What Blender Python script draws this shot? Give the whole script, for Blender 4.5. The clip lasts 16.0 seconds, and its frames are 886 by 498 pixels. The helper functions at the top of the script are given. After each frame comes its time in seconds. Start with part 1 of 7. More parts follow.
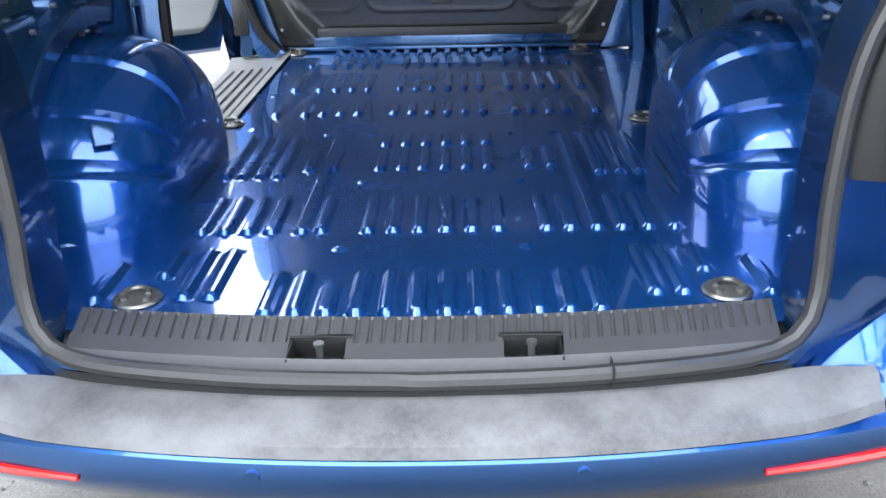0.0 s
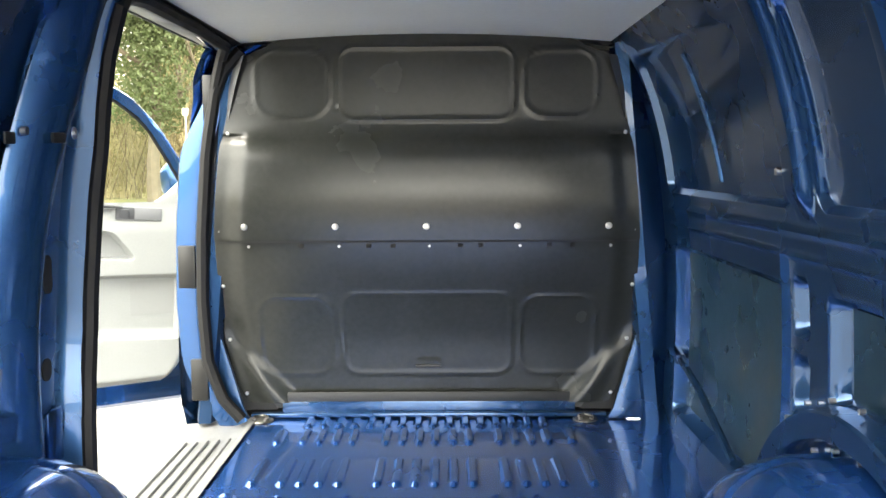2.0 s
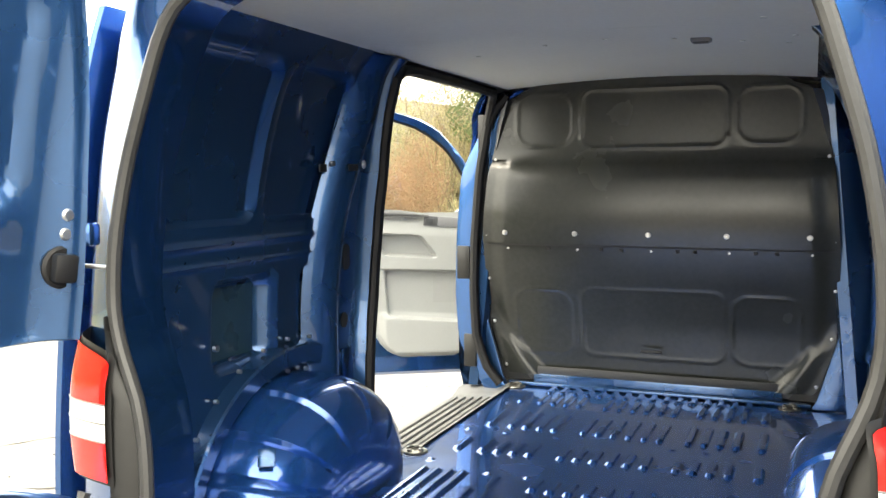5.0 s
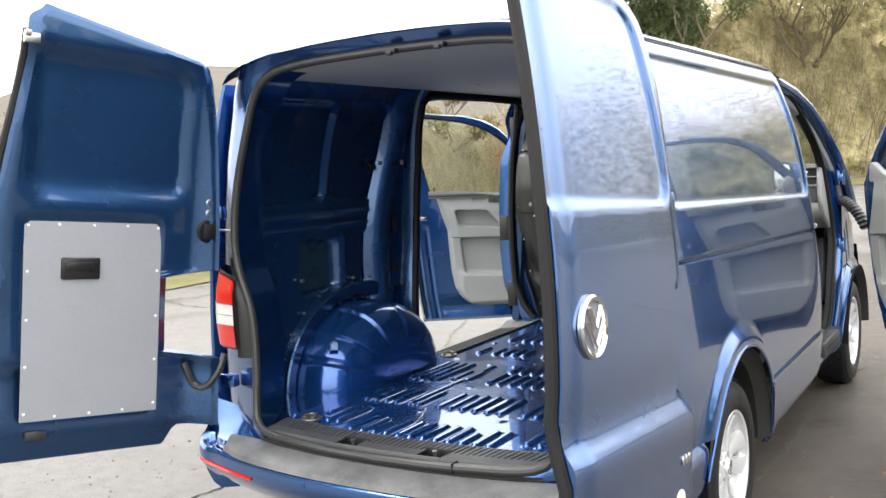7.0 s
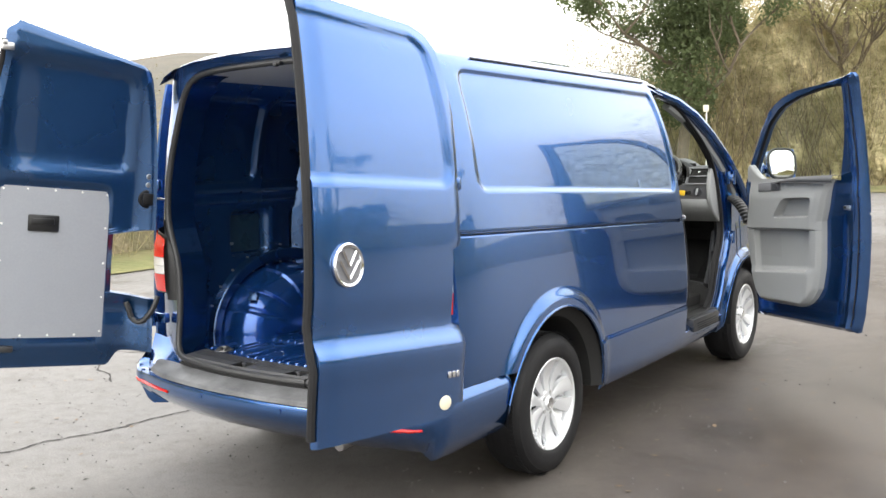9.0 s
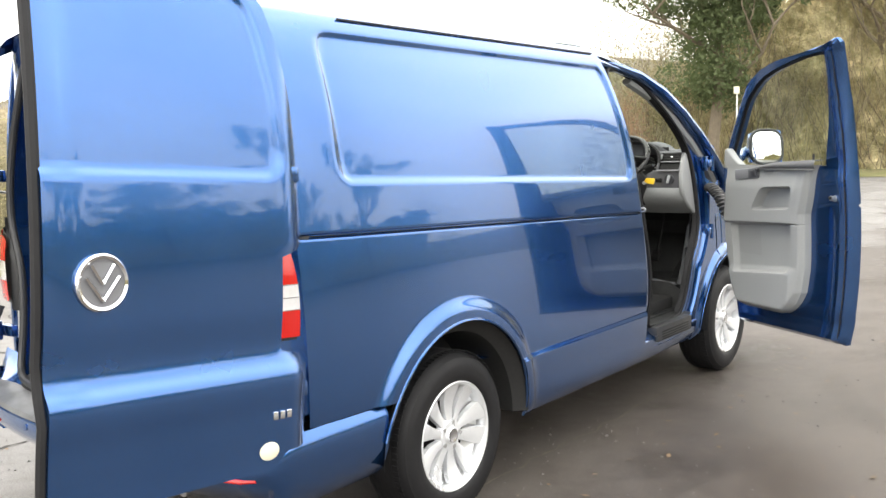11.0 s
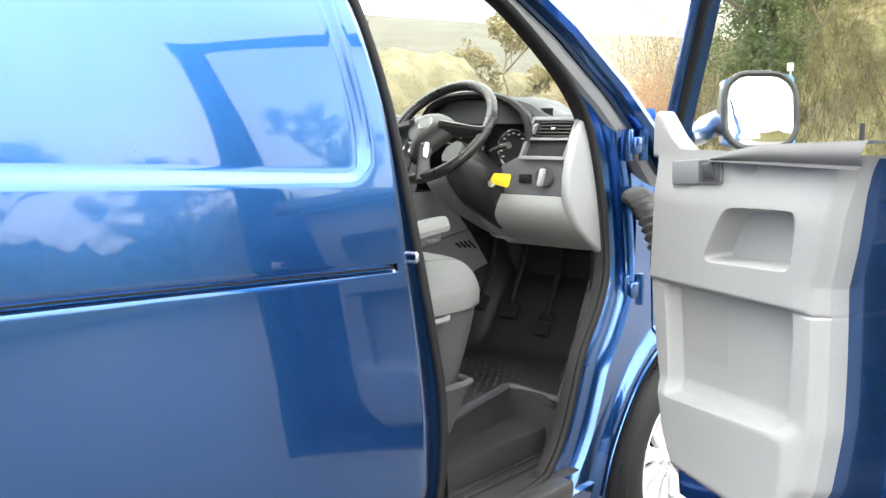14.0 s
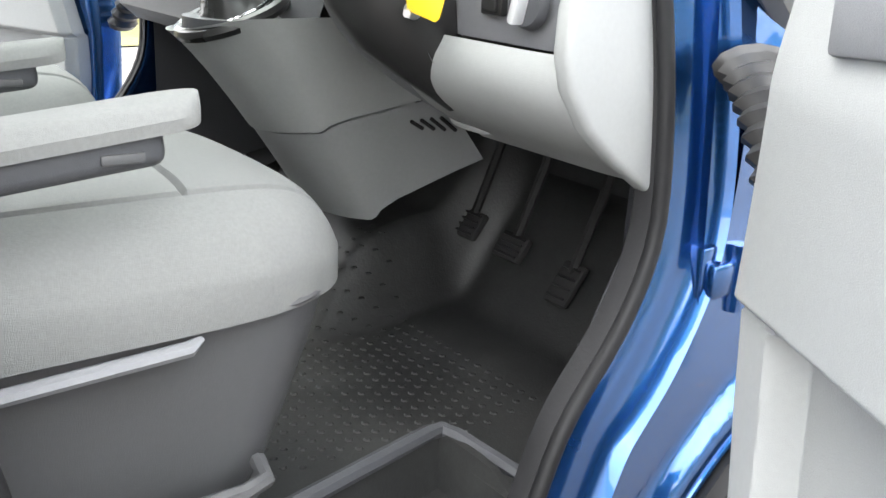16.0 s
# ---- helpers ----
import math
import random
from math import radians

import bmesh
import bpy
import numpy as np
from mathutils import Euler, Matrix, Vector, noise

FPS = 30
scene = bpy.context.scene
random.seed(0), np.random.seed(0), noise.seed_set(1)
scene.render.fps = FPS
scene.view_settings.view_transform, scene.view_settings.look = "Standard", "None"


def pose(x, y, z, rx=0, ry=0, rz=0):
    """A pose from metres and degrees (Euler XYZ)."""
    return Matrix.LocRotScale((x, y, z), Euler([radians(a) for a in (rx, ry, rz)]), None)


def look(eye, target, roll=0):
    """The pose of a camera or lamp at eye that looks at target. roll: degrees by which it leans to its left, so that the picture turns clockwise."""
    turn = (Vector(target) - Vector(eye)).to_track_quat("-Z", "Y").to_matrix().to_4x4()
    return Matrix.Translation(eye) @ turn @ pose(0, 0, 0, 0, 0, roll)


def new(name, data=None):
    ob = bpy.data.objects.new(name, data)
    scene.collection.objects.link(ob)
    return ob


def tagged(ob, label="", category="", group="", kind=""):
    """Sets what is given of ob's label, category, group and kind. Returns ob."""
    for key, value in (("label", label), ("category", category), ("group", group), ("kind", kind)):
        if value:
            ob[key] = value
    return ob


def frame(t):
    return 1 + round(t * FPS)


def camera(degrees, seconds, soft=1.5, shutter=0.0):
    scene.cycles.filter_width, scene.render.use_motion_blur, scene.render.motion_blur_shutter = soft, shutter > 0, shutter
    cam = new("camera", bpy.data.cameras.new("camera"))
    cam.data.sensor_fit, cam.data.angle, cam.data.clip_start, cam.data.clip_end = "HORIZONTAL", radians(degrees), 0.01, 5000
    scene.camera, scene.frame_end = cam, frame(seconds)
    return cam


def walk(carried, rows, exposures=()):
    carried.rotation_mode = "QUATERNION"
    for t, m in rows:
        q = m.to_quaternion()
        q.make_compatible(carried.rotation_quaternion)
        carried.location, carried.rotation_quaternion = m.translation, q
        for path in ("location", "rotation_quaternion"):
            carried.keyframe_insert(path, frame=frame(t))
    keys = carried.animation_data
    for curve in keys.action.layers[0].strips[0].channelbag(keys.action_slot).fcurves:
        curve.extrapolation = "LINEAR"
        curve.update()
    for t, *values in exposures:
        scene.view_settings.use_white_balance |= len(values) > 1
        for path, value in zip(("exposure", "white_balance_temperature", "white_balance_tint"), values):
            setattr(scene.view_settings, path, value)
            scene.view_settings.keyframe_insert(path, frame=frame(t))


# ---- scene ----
cam = camera(51.5, 16.0)
PATH = [
    (0, (0.07, -1.262, 1.309), (0.028, 0.577, 0.524), -1.3),
    (0.5, (0.08, -1.045, 1.361), (0.042, 0.823, 0.648), -0.5),
    (1, (0.051, -0.866, 1.412), (0.062, 1.057, 0.863), -0.7),
    (1.5, (0.056, -0.75, 1.469), (0.043, 1.21, 1.073), -0.1),
    (2, (0.071, -0.713, 1.497), (0.061, 1.278, 1.31), -0.3),
    (2.5, (0.079, -0.719, 1.52), (0.052, 1.279, 1.439), 0.2),
    (3, (0.095, -0.73, 1.518), (0.023, 1.266, 1.404), -0.1),
    (3.5, (0.155, -0.792, 1.5), (-0.049, 1.192, 1.352), 0.5),
    (4, (0.245, -0.959, 1.472), (-0.114, 1.002, 1.318), -0.4),
    (4.5, (0.374, -1.18, 1.488), (-0.15, 0.745, 1.349), -1.5),
    (5, (0.626, -1.42, 1.512), (-0.119, 0.431, 1.362), -0.2),
    (5.2, (0.729, -1.517, 1.452), (-0.077, 0.308, 1.321), -0.6),
    (7.3, (2.057, -2.551, 1.538), (0.955, -0.894, 1.342), -2.2),
    (7.5, (2.212, -2.603, 1.527), (1.093, -0.958, 1.326), -1.6),
    (8, (2.541, -2.733, 1.508), (1.414, -1.09, 1.329), -2.3),
    (8.2, (2.648, -2.795, 1.501), (1.52, -1.154, 1.321), -2.0),
    (10.3, (3.144, -2.497, 1.47), (1.939, -0.914, 1.26), -1.7),
    (10.5, (3.12, -2.336, 1.467), (1.923, -0.749, 1.239), -2.7),
    (11, (3.047, -1.822, 1.466), (1.826, -0.253, 1.249), -1.5),
    (11.5, (2.925, -1.291, 1.456), (1.747, 0.313, 1.261), -1.8),
    (12, (2.81, -0.764, 1.454), (1.63, 0.839, 1.26), -2.2),
    (12.5, (2.675, -0.223, 1.427), (1.464, 1.354, 1.209), -0.6),
    (13, (2.505, 0.314, 1.405), (1.312, 1.899, 1.158), -0.7),
    (13.5, (2.372, 0.825, 1.391), (1.105, 2.354, 1.146), -0.3),
    (14, (2.188, 1.289, 1.385), (0.887, 2.785, 1.122), -0.0),
    (14.5, (2.033, 1.732, 1.375), (0.661, 3.158, 1.085), 0.4),
    (15, (1.869, 2.118, 1.357), (0.45, 3.454, 0.91), 1.1),
    (15.5, (1.674, 2.412, 1.35), (0.256, 3.697, 0.769), 0.8),
    (16, (1.534, 2.652, 1.318), (0.053, 3.83, 0.67), 3.3),
]
walk(cam, [(t, look(eye, target, roll)) for t, eye, target, roll in PATH],
     [(0, 1.22, 5900, 10), (0.5, 1.45, 5900, 10), (1.0, 1.62, 6200, 10), (2.0, 2.25, 7300, 5), (3.5, 2.36, 7600, 4), (4.5, 2.18, 7700, 4), (5.2, 1.45, 7600, 6), (7.3, 0.5, 6700, 10), (8.2, 0.45, 6700, 10),
      (10.5, 0.55, 6800, 10), (12.0, 1.0, 6900, 10), (14.0, 1.46, 6700, 9), (16.0, 1.85, 6500, 10)])

# ---- world and light: bright overcast day ----
world = bpy.data.worlds.new("overcast_sky")
scene.world = world
world.use_nodes = True
wn, wl = world.node_tree.nodes, world.node_tree.links
wn.clear()
w_out = wn.new("ShaderNodeOutputWorld")
w_bg = wn.new("ShaderNodeBackground")
w_sky = wn.new("ShaderNodeTexSky")
w_sky.sky_type, w_sky.sun_disc = "NISHITA", False
w_sky.sun_elevation, w_sky.sun_rotation = radians(58), radians(242)
w_sky.air_density, w_sky.dust_density, w_sky.ozone_density = 1.0, 4.0, 1.0
w_mix = wn.new("ShaderNodeMix")
w_mix.data_type = "RGBA"
w_co = wn.new("ShaderNodeTexCoord")
w_noise = wn.new("ShaderNodeTexNoise")
w_noise.inputs["Scale"].default_value = 2.2
w_noise.inputs["Detail"].default_value = 6
w_ramp = wn.new("ShaderNodeValToRGB")
w_ramp.color_ramp.elements[0].position, w_ramp.color_ramp.elements[0].color = 0.3, (0.88, 0.88, 0.88, 1)
w_ramp.color_ramp.elements[1].position, w_ramp.color_ramp.elements[1].color = 0.7, (0.99, 0.99, 0.99, 1)
wl.new(w_co.outputs["Generated"], w_noise.inputs["Vector"])
wl.new(w_noise.outputs["Fac"], w_ramp.inputs["Fac"])
wl.new(w_ramp.outputs["Color"], w_mix.inputs["Factor"])
wl.new(w_sky.outputs["Color"], w_mix.inputs[6])
w_cloud = wn.new("ShaderNodeValToRGB")
w_cloud.color_ramp.elements[0].position, w_cloud.color_ramp.elements[0].color = 0.35, (0.70, 0.715, 0.74, 1)
w_cloud.color_ramp.elements[1].position, w_cloud.color_ramp.elements[1].color = 0.65, (1, 1, 0.99, 1)
w_gain = wn.new("ShaderNodeVectorMath")
w_gain.operation = "SCALE"
w_gain.inputs["Scale"].default_value = 13.5
wl.new(w_noise.outputs["Fac"], w_cloud.inputs["Fac"])
wl.new(w_cloud.outputs["Color"], w_gain.inputs[0])
wl.new(w_gain.outputs["Vector"], w_mix.inputs[7])
w_sep, w_up, w_grade = wn.new("ShaderNodeSeparateXYZ"), wn.new("ShaderNodeMapRange"), wn.new("ShaderNodeVectorMath")
w_grade.operation = "SCALE"
w_up.inputs["From Min"].default_value, w_up.inputs["From Max"].default_value = 0.0, 0.55
w_up.inputs["To Min"].default_value, w_up.inputs["To Max"].default_value = 0.95, 1.45
wl.new(w_co.outputs["Generated"], w_sep.inputs[0])
wl.new(w_sep.outputs["Z"], w_up.inputs["Value"])
wl.new(w_mix.outputs[2], w_grade.inputs[0])
wl.new(w_up.outputs["Result"], w_grade.inputs["Scale"])
wl.new(w_grade.outputs["Vector"], w_bg.inputs["Color"])
w_bg.inputs["Strength"].default_value = 0.17
wl.new(w_bg.outputs["Background"], w_out.inputs["Surface"])
sun = new("sun", bpy.data.lights.new("sun", "SUN"))
sun.data.energy, sun.data.angle, sun.data.color = 0.6, radians(20), (1.0, 0.96, 0.9)
sun.matrix_world = look((0, 0, 30), (15, 8, 0))

# ---- materials ----
def material(name, base, rough=0.5, metal=0.0, coat=0.0, var=0.12, scale=6.0, bump=0.0, bump_scale=200.0, dirt=None, dirt_scale=3.0,
             dirt_amount=(0.55, 0.75), spec=0.5, rough_var=0.08, trans=0.0, emit=None, emit_strength=0.0, flakes=False, leaf=False):
    """A node material: base colour with two scales of variation, roughness variation, fine relief and, if wanted, dirt."""
    m = bpy.data.materials.new(name)
    m.use_nodes = True
    n, l = m.node_tree.nodes, m.node_tree.links
    b = n["Principled BSDF"]
    co = n.new("ShaderNodeTexCoord")
    big, small = n.new("ShaderNodeTexNoise"), n.new("ShaderNodeTexNoise")
    big.inputs["Scale"].default_value, big.inputs["Detail"].default_value = scale, 5
    small.inputs["Scale"].default_value, small.inputs["Detail"].default_value = scale * 12, 3
    for t in (big, small):
        l.new(co.outputs["Object"], t.inputs["Vector"])
    add = n.new("ShaderNodeMath")
    add.operation = "ADD"
    l.new(big.outputs["Fac"], add.inputs[0])
    l.new(small.outputs["Fac"], add.inputs[1])
    mr = n.new("ShaderNodeMapRange")
    mr.inputs["From Min"].default_value, mr.inputs["From Max"].default_value = 0.6, 1.4
    mr.inputs["To Min"].default_value, mr.inputs["To Max"].default_value = 1 - var, 1 + var
    l.new(add.outputs[0], mr.inputs["Value"])
    mul = n.new("ShaderNodeVectorMath")
    mul.operation = "SCALE"
    mul.inputs[0].default_value = base[:3]
    l.new(mr.outputs["Result"], mul.inputs["Scale"])
    colour = mul.outputs["Vector"]
    rough_out = n.new("ShaderNodeMapRange")
    rough_out.inputs["From Min"].default_value, rough_out.inputs["From Max"].default_value = 0.3, 0.7
    rough_out.inputs["To Min"].default_value = max(0.02, rough - rough_var)
    rough_out.inputs["To Max"].default_value = min(1, rough + rough_var)
    l.new(big.outputs["Fac"], rough_out.inputs["Value"])
    if dirt:
        dn = n.new("ShaderNodeTexNoise")
        dn.inputs["Scale"].default_value, dn.inputs["Detail"].default_value = dirt_scale, 8
        dn.inputs["Roughness"].default_value = 0.65
        l.new(co.outputs["Object"], dn.inputs["Vector"])
        dr = n.new("ShaderNodeMapRange")
        dr.inputs["From Min"].default_value, dr.inputs["From Max"].default_value = dirt_amount
        l.new(dn.outputs["Fac"], dr.inputs["Value"])
        mix = n.new("ShaderNodeMix")
        mix.data_type = "RGBA"
        l.new(dr.outputs["Result"], mix.inputs["Factor"])
        l.new(colour, mix.inputs[6])
        mix.inputs[7].default_value = (*dirt, 1)
        colour = mix.outputs[2]
    if flakes:
        fl = n.new("ShaderNodeTexVoronoi")
        fl.inputs["Scale"].default_value = 900
        l.new(co.outputs["Object"], fl.inputs["Vector"])
        fm = n.new("ShaderNodeMapRange")
        fm.inputs["To Min"].default_value, fm.inputs["To Max"].default_value = 0.94, 1.07
        l.new(fl.outputs["Color"], fm.inputs["Value"])
        fs = n.new("ShaderNodeVectorMath")
        fs.operation = "SCALE"
        l.new(colour, fs.inputs[0])
        l.new(fm.outputs["Result"], fs.inputs["Scale"])
        colour = fs.outputs["Vector"]
    l.new(colour, b.inputs["Base Color"])
    l.new(rough_out.outputs["Result"], b.inputs["Roughness"])
    b.inputs["Metallic"].default_value = metal
    b.inputs["Coat Weight"].default_value = coat
    b.inputs["Coat Roughness"].default_value = 0.03
    b.inputs["Coat IOR"].default_value = 1.6
    b.inputs["Specular IOR Level"].default_value = spec
    b.inputs["Transmission Weight"].default_value = trans
    if bump:
        bn = n.new("ShaderNodeTexNoise")
        bn.inputs["Scale"].default_value, bn.inputs["Detail"].default_value = bump_scale, 4
        l.new(co.outputs["Object"], bn.inputs["Vector"])
        bp = n.new("ShaderNodeBump")
        bp.inputs["Strength"].default_value, bp.inputs["Distance"].default_value = 1.0, bump
        l.new(bn.outputs["Fac"], bp.inputs["Height"])
        l.new(bp.outputs["Normal"], b.inputs["Normal"])
    if leaf:
        tr, mx = n.new("ShaderNodeBsdfTranslucent"), n.new("ShaderNodeMixShader")
        l.new(colour, tr.inputs["Color"])
        mx.inputs["Fac"].default_value = 0.45
        l.new(b.outputs[0], mx.inputs[1])
        l.new(tr.outputs[0], mx.inputs[2])
        l.new(mx.outputs[0], n["Material Output"].inputs["Surface"])
    if emit:
        b.inputs["Emission Color"].default_value, b.inputs["Emission Strength"].default_value = (*emit, 1), emit_strength
    return m


PAINT = material("metallic_blue_paint", (0.020, 0.100, 0.300), 0.25, 0.92, 1.0, var=0.05, scale=3, flakes=True, rough_var=0.03)
# the same blue with the dimness of the inner faces put into its colour
PAINT_SHADED = material("blue_paint_shaded", (0.018, 0.068, 0.172), 0.27, 0.72, 0.6, var=0.06, scale=3, flakes=True, rough_var=0.04)
FLOOR_PAINT = material("scuffed_blue_floor_paint", (0.014, 0.090, 0.340), 0.22, 0.68, 1.0, var=0.10, scale=4, dirt=(0.10, 0.13, 0.22), dirt_scale=5,
                       dirt_amount=(0.66, 0.92), rough_var=0.08, flakes=True)
RUBBER = material("black_rubber", (0.007, 0.007, 0.008), 0.6, var=0.25, scale=8, bump=0.0004, spec=0.35)
SEAL = material("grey_rubber_seal", (0.030, 0.030, 0.030), 0.36, var=0.2, scale=8)
PLASTIC_DARK = material("dark_grey_plastic", (0.035, 0.036, 0.038), 0.5, var=0.15, scale=10, bump=0.0003, bump_scale=500)
STEP_PLASTIC = material("weathered_black_plastic", (0.078, 0.079, 0.081), 0.40, var=0.35, scale=9, dirt=(0.165, 0.168, 0.17), dirt_scale=5.0,
                        dirt_amount=(0.40, 0.66), bump=0.0008, bump_scale=260)
BULK = material("black_bulkhead_paint", (0.028, 0.030, 0.027), 0.25, var=0.2, scale=4, bump=0.0002, bump_scale=60, rough_var=0.03)
GRILLE = material("perforated_grille", (0.265, 0.271, 0.268), 0.6, var=0.04, scale=60, bump=0.0008, bump_scale=420)
BLACK = material("black_panel", (0.014, 0.014, 0.014), 0.36, var=0.2, scale=4, bump=0.0002, bump_scale=60, rough_var=0.1)
VOID = material("underbody_black", (0.012, 0.012, 0.012), 0.85, var=0.3)
LINER = material("grey_roof_lining", (0.60, 0.595, 0.53), 0.8, var=0.05, scale=5, bump=0.0004)
GREY_BOARD = material("grey_door_board", (0.30, 0.315, 0.34), 0.7, var=0.05, scale=9, bump=0.0004)
CAB_LIGHT = material("light_grey_cab_plastic", (0.280, 0.288, 0.284), 0.55, var=0.04, scale=12, bump=0.0004, bump_scale=700)
CAB_MID = material("mid_grey_cab_plastic", (0.155, 0.158, 0.168), 0.55, var=0.05, scale=12, bump=0.0004, bump_scale=700)
CAB_DARK = material("anthracite_cab_plastic", (0.052, 0.054, 0.060), 0.55, var=0.08, scale=12, bump=0.0004, bump_scale=700)
SEAT_LIGHT = material("light_grey_seat_fabric", (0.142, 0.145, 0.142), 0.92, var=0.10, scale=20, bump=0.0008, bump_scale=900)
SEAT_MID = material("mid_grey_seat_fabric", (0.16, 0.165, 0.17), 0.92, var=0.12, scale=20, bump=0.0008, bump_scale=900)
MAT_RUBBER = material("black_rubber_mat", (0.014, 0.0145, 0.0145), 0.58, var=0.3, scale=6, dirt=(0.034, 0.035, 0.034), dirt_scale=7, dirt_amount=(0.5, 0.8), bump=0.0005)
STEP_GREY = material("worn_grey_step_plastic", (0.15, 0.152, 0.155), 0.6, var=0.12, scale=8, dirt=(0.24, 0.235, 0.22), dirt_scale=6, bump=0.0004, bump_scale=500)
SEAT_BASE = material("dark_grey_seat_plastic", (0.062, 0.063, 0.066), 0.5, var=0.06, scale=12, bump=0.0004, bump_scale=700)
SILL_PLASTIC = material("scuffed_grey_sill_plastic", (0.060, 0.061, 0.063), 0.45, var=0.15, scale=10, bump=0.0003, bump_scale=500)
WORN_STEEL = material("dull_worn_steel", (0.22, 0.215, 0.20), 0.45, 0.9, var=0.25, scale=40)
CHROME = material("chrome", (0.78, 0.79, 0.80), 0.12, 1.0, var=0.03)
STEEL = material("zinc_plated_steel", (0.50, 0.50, 0.50), 0.35, 0.95, var=0.1, scale=30)
ALLOY = material("silver_alloy", (0.74, 0.755, 0.77), 0.32, 0.5, 0.6, var=0.04)
RED_LENS = material("red_lens", (0.60, 0.010, 0.006), 0.15, 0, 0.3, var=0.06, scale=40)
CLEAR_LENS = material("clear_lens", (0.72, 0.70, 0.68), 0.15, 0, 1.0, var=0.12, scale=40)
MIRROR = material("mirror_glass", (0.9, 0.9, 0.9), 0.02, 1.0, var=0.0, rough_var=0.0)
LEATHER = material("black_leather", (0.008, 0.008, 0.008), 0.30, var=0.2, scale=30, bump=0.0003, bump_scale=900)
YELLOW = material("yellow_tag", (0.80, 0.52, 0.02), 0.5, var=0.04)
WHITE = material("white_plastic", (0.75, 0.75, 0.72), 0.45, var=0.04)
WOOD_CREAM = material("cream_sticker", (0.72, 0.68, 0.52), 0.4, var=0.08, scale=40)


def glass_material():
    m = bpy.data.materials.new("tinted_glass")
    m.use_nodes = True
    n, l = m.node_tree.nodes, m.node_tree.links
    n.clear()
    out, mix = n.new("ShaderNodeOutputMaterial"), n.new("ShaderNodeMixShader")
    clear, gloss, fres = n.new("ShaderNodeBsdfTransparent"), n.new("ShaderNodeBsdfGlossy"), n.new("ShaderNodeFresnel")
    clear.inputs["Color"].default_value = (0.80, 0.86, 0.82, 1)
    gloss.inputs["Roughness"].default_value = 0.01
    fres.inputs["IOR"].default_value = 1.45
    l.new(fres.outputs[0], mix.inputs["Fac"])
    l.new(clear.outputs[0], mix.inputs[1])
    l.new(gloss.outputs[0], mix.inputs[2])
    l.new(mix.outputs[0], out.inputs["Surface"])
    return m


GLASS = glass_material()


def asphalt_material():
    m = bpy.data.materials.new("damp_asphalt")
    m.use_nodes = True
    n, l = m.node_tree.nodes, m.node_tree.links
    b = n["Principled BSDF"]
    co = n.new("ShaderNodeTexCoord")
    def noise_node(scale, detail=6, rough=0.6):
        t = n.new("ShaderNodeTexNoise")
        t.inputs["Scale"].default_value, t.inputs["Detail"].default_value, t.inputs["Roughness"].default_value = scale, detail, rough
        l.new(co.outputs["Object"], t.inputs["Vector"])
        return t
    def ramp(src, stops):
        r = n.new("ShaderNodeValToRGB")
        while len(r.color_ramp.elements) < len(stops):
            r.color_ramp.elements.new(0.5)
        for e, (p, c) in zip(r.color_ramp.elements, stops):
            e.position, e.color = p, (*c, 1)
        l.new(src, r.inputs["Fac"])
        return r
    def mixer(kind, fac, a, c):
        x = n.new("ShaderNodeMix")
        x.data_type, x.blend_type = "RGBA", kind
        if isinstance(fac, float):
            x.inputs["Factor"].default_value = fac
        else:
            l.new(fac, x.inputs["Factor"])
        l.new(a, x.inputs[6])
        l.new(c, x.inputs[7])
        return x.outputs[2]
    patches = noise_node(0.35, 5, 0.6)
    sep, shift, dry = n.new("ShaderNodeSeparateXYZ"), n.new("ShaderNodeMath"), n.new("ShaderNodeMapRange")
    l.new(co.outputs["Object"], sep.inputs[0])
    shift.operation, shift.inputs[1].default_value = "MULTIPLY_ADD", 4.0
    l.new(patches.outputs["Fac"], shift.inputs[0])
    l.new(sep.outputs["X"], shift.inputs[2])
    dry.inputs["From Min"].default_value, dry.inputs["From Max"].default_value = 3.6, 1.0
    l.new(shift.outputs[0], dry.inputs["Value"])
    worn = ramp(dry.outputs["Result"], ((0.0, (0.068, 0.057, 0.049)), (0.5, (0.098, 0.089, 0.081)), (1.0, (0.175, 0.171, 0.166))))
    stain = noise_node(1.7, 8, 0.7)
    dark = ramp(stain.outputs["Fac"], ((0.34, (0.62, 0.60, 0.58)), (0.50, (1, 1, 1)), (0.68, (1.12, 1.11, 1.10))))
    mottle = noise_node(11, 5, 0.65)
    blots = ramp(mottle.outputs["Fac"], ((0.30, (0.84, 0.82, 0.80)), (0.5, (1, 1, 1)), (0.70, (1.10, 1.09, 1.08))))
    grit = noise_node(130, 4, 0.7)
    speck = ramp(grit.outputs["Fac"], ((0.30, (0.55, 0.55, 0.55)), (0.5, (1, 1, 1)), (0.72, (1.5, 1.48, 1.42))))
    c = mixer("MULTIPLY", 1.0, worn.outputs["Color"], dark.outputs["Color"])
    c = mixer("MULTIPLY", 1.0, c, blots.outputs["Color"])
    c = mixer("MULTIPLY", 0.9, c, speck.outputs["Color"])
    soaked = n.new("ShaderNodeMapRange")
    soaked.inputs["From Min"].default_value, soaked.inputs["From Max"].default_value = 2.9, 4.2
    l.new(shift.outputs[0], soaked.inputs["Value"])
    soak = ramp(soaked.outputs["Result"], ((0.0, (1, 1, 1)), (1.0, (0.80, 0.79, 0.78))))
    c = mixer("MULTIPLY", 1.0, c, soak.outputs["Color"])
    l.new(c, b.inputs["Base Color"])
    wet = n.new("ShaderNodeMapRange")
    wet.inputs["From Min"].default_value, wet.inputs["From Max"].default_value = 0.38, 0.6
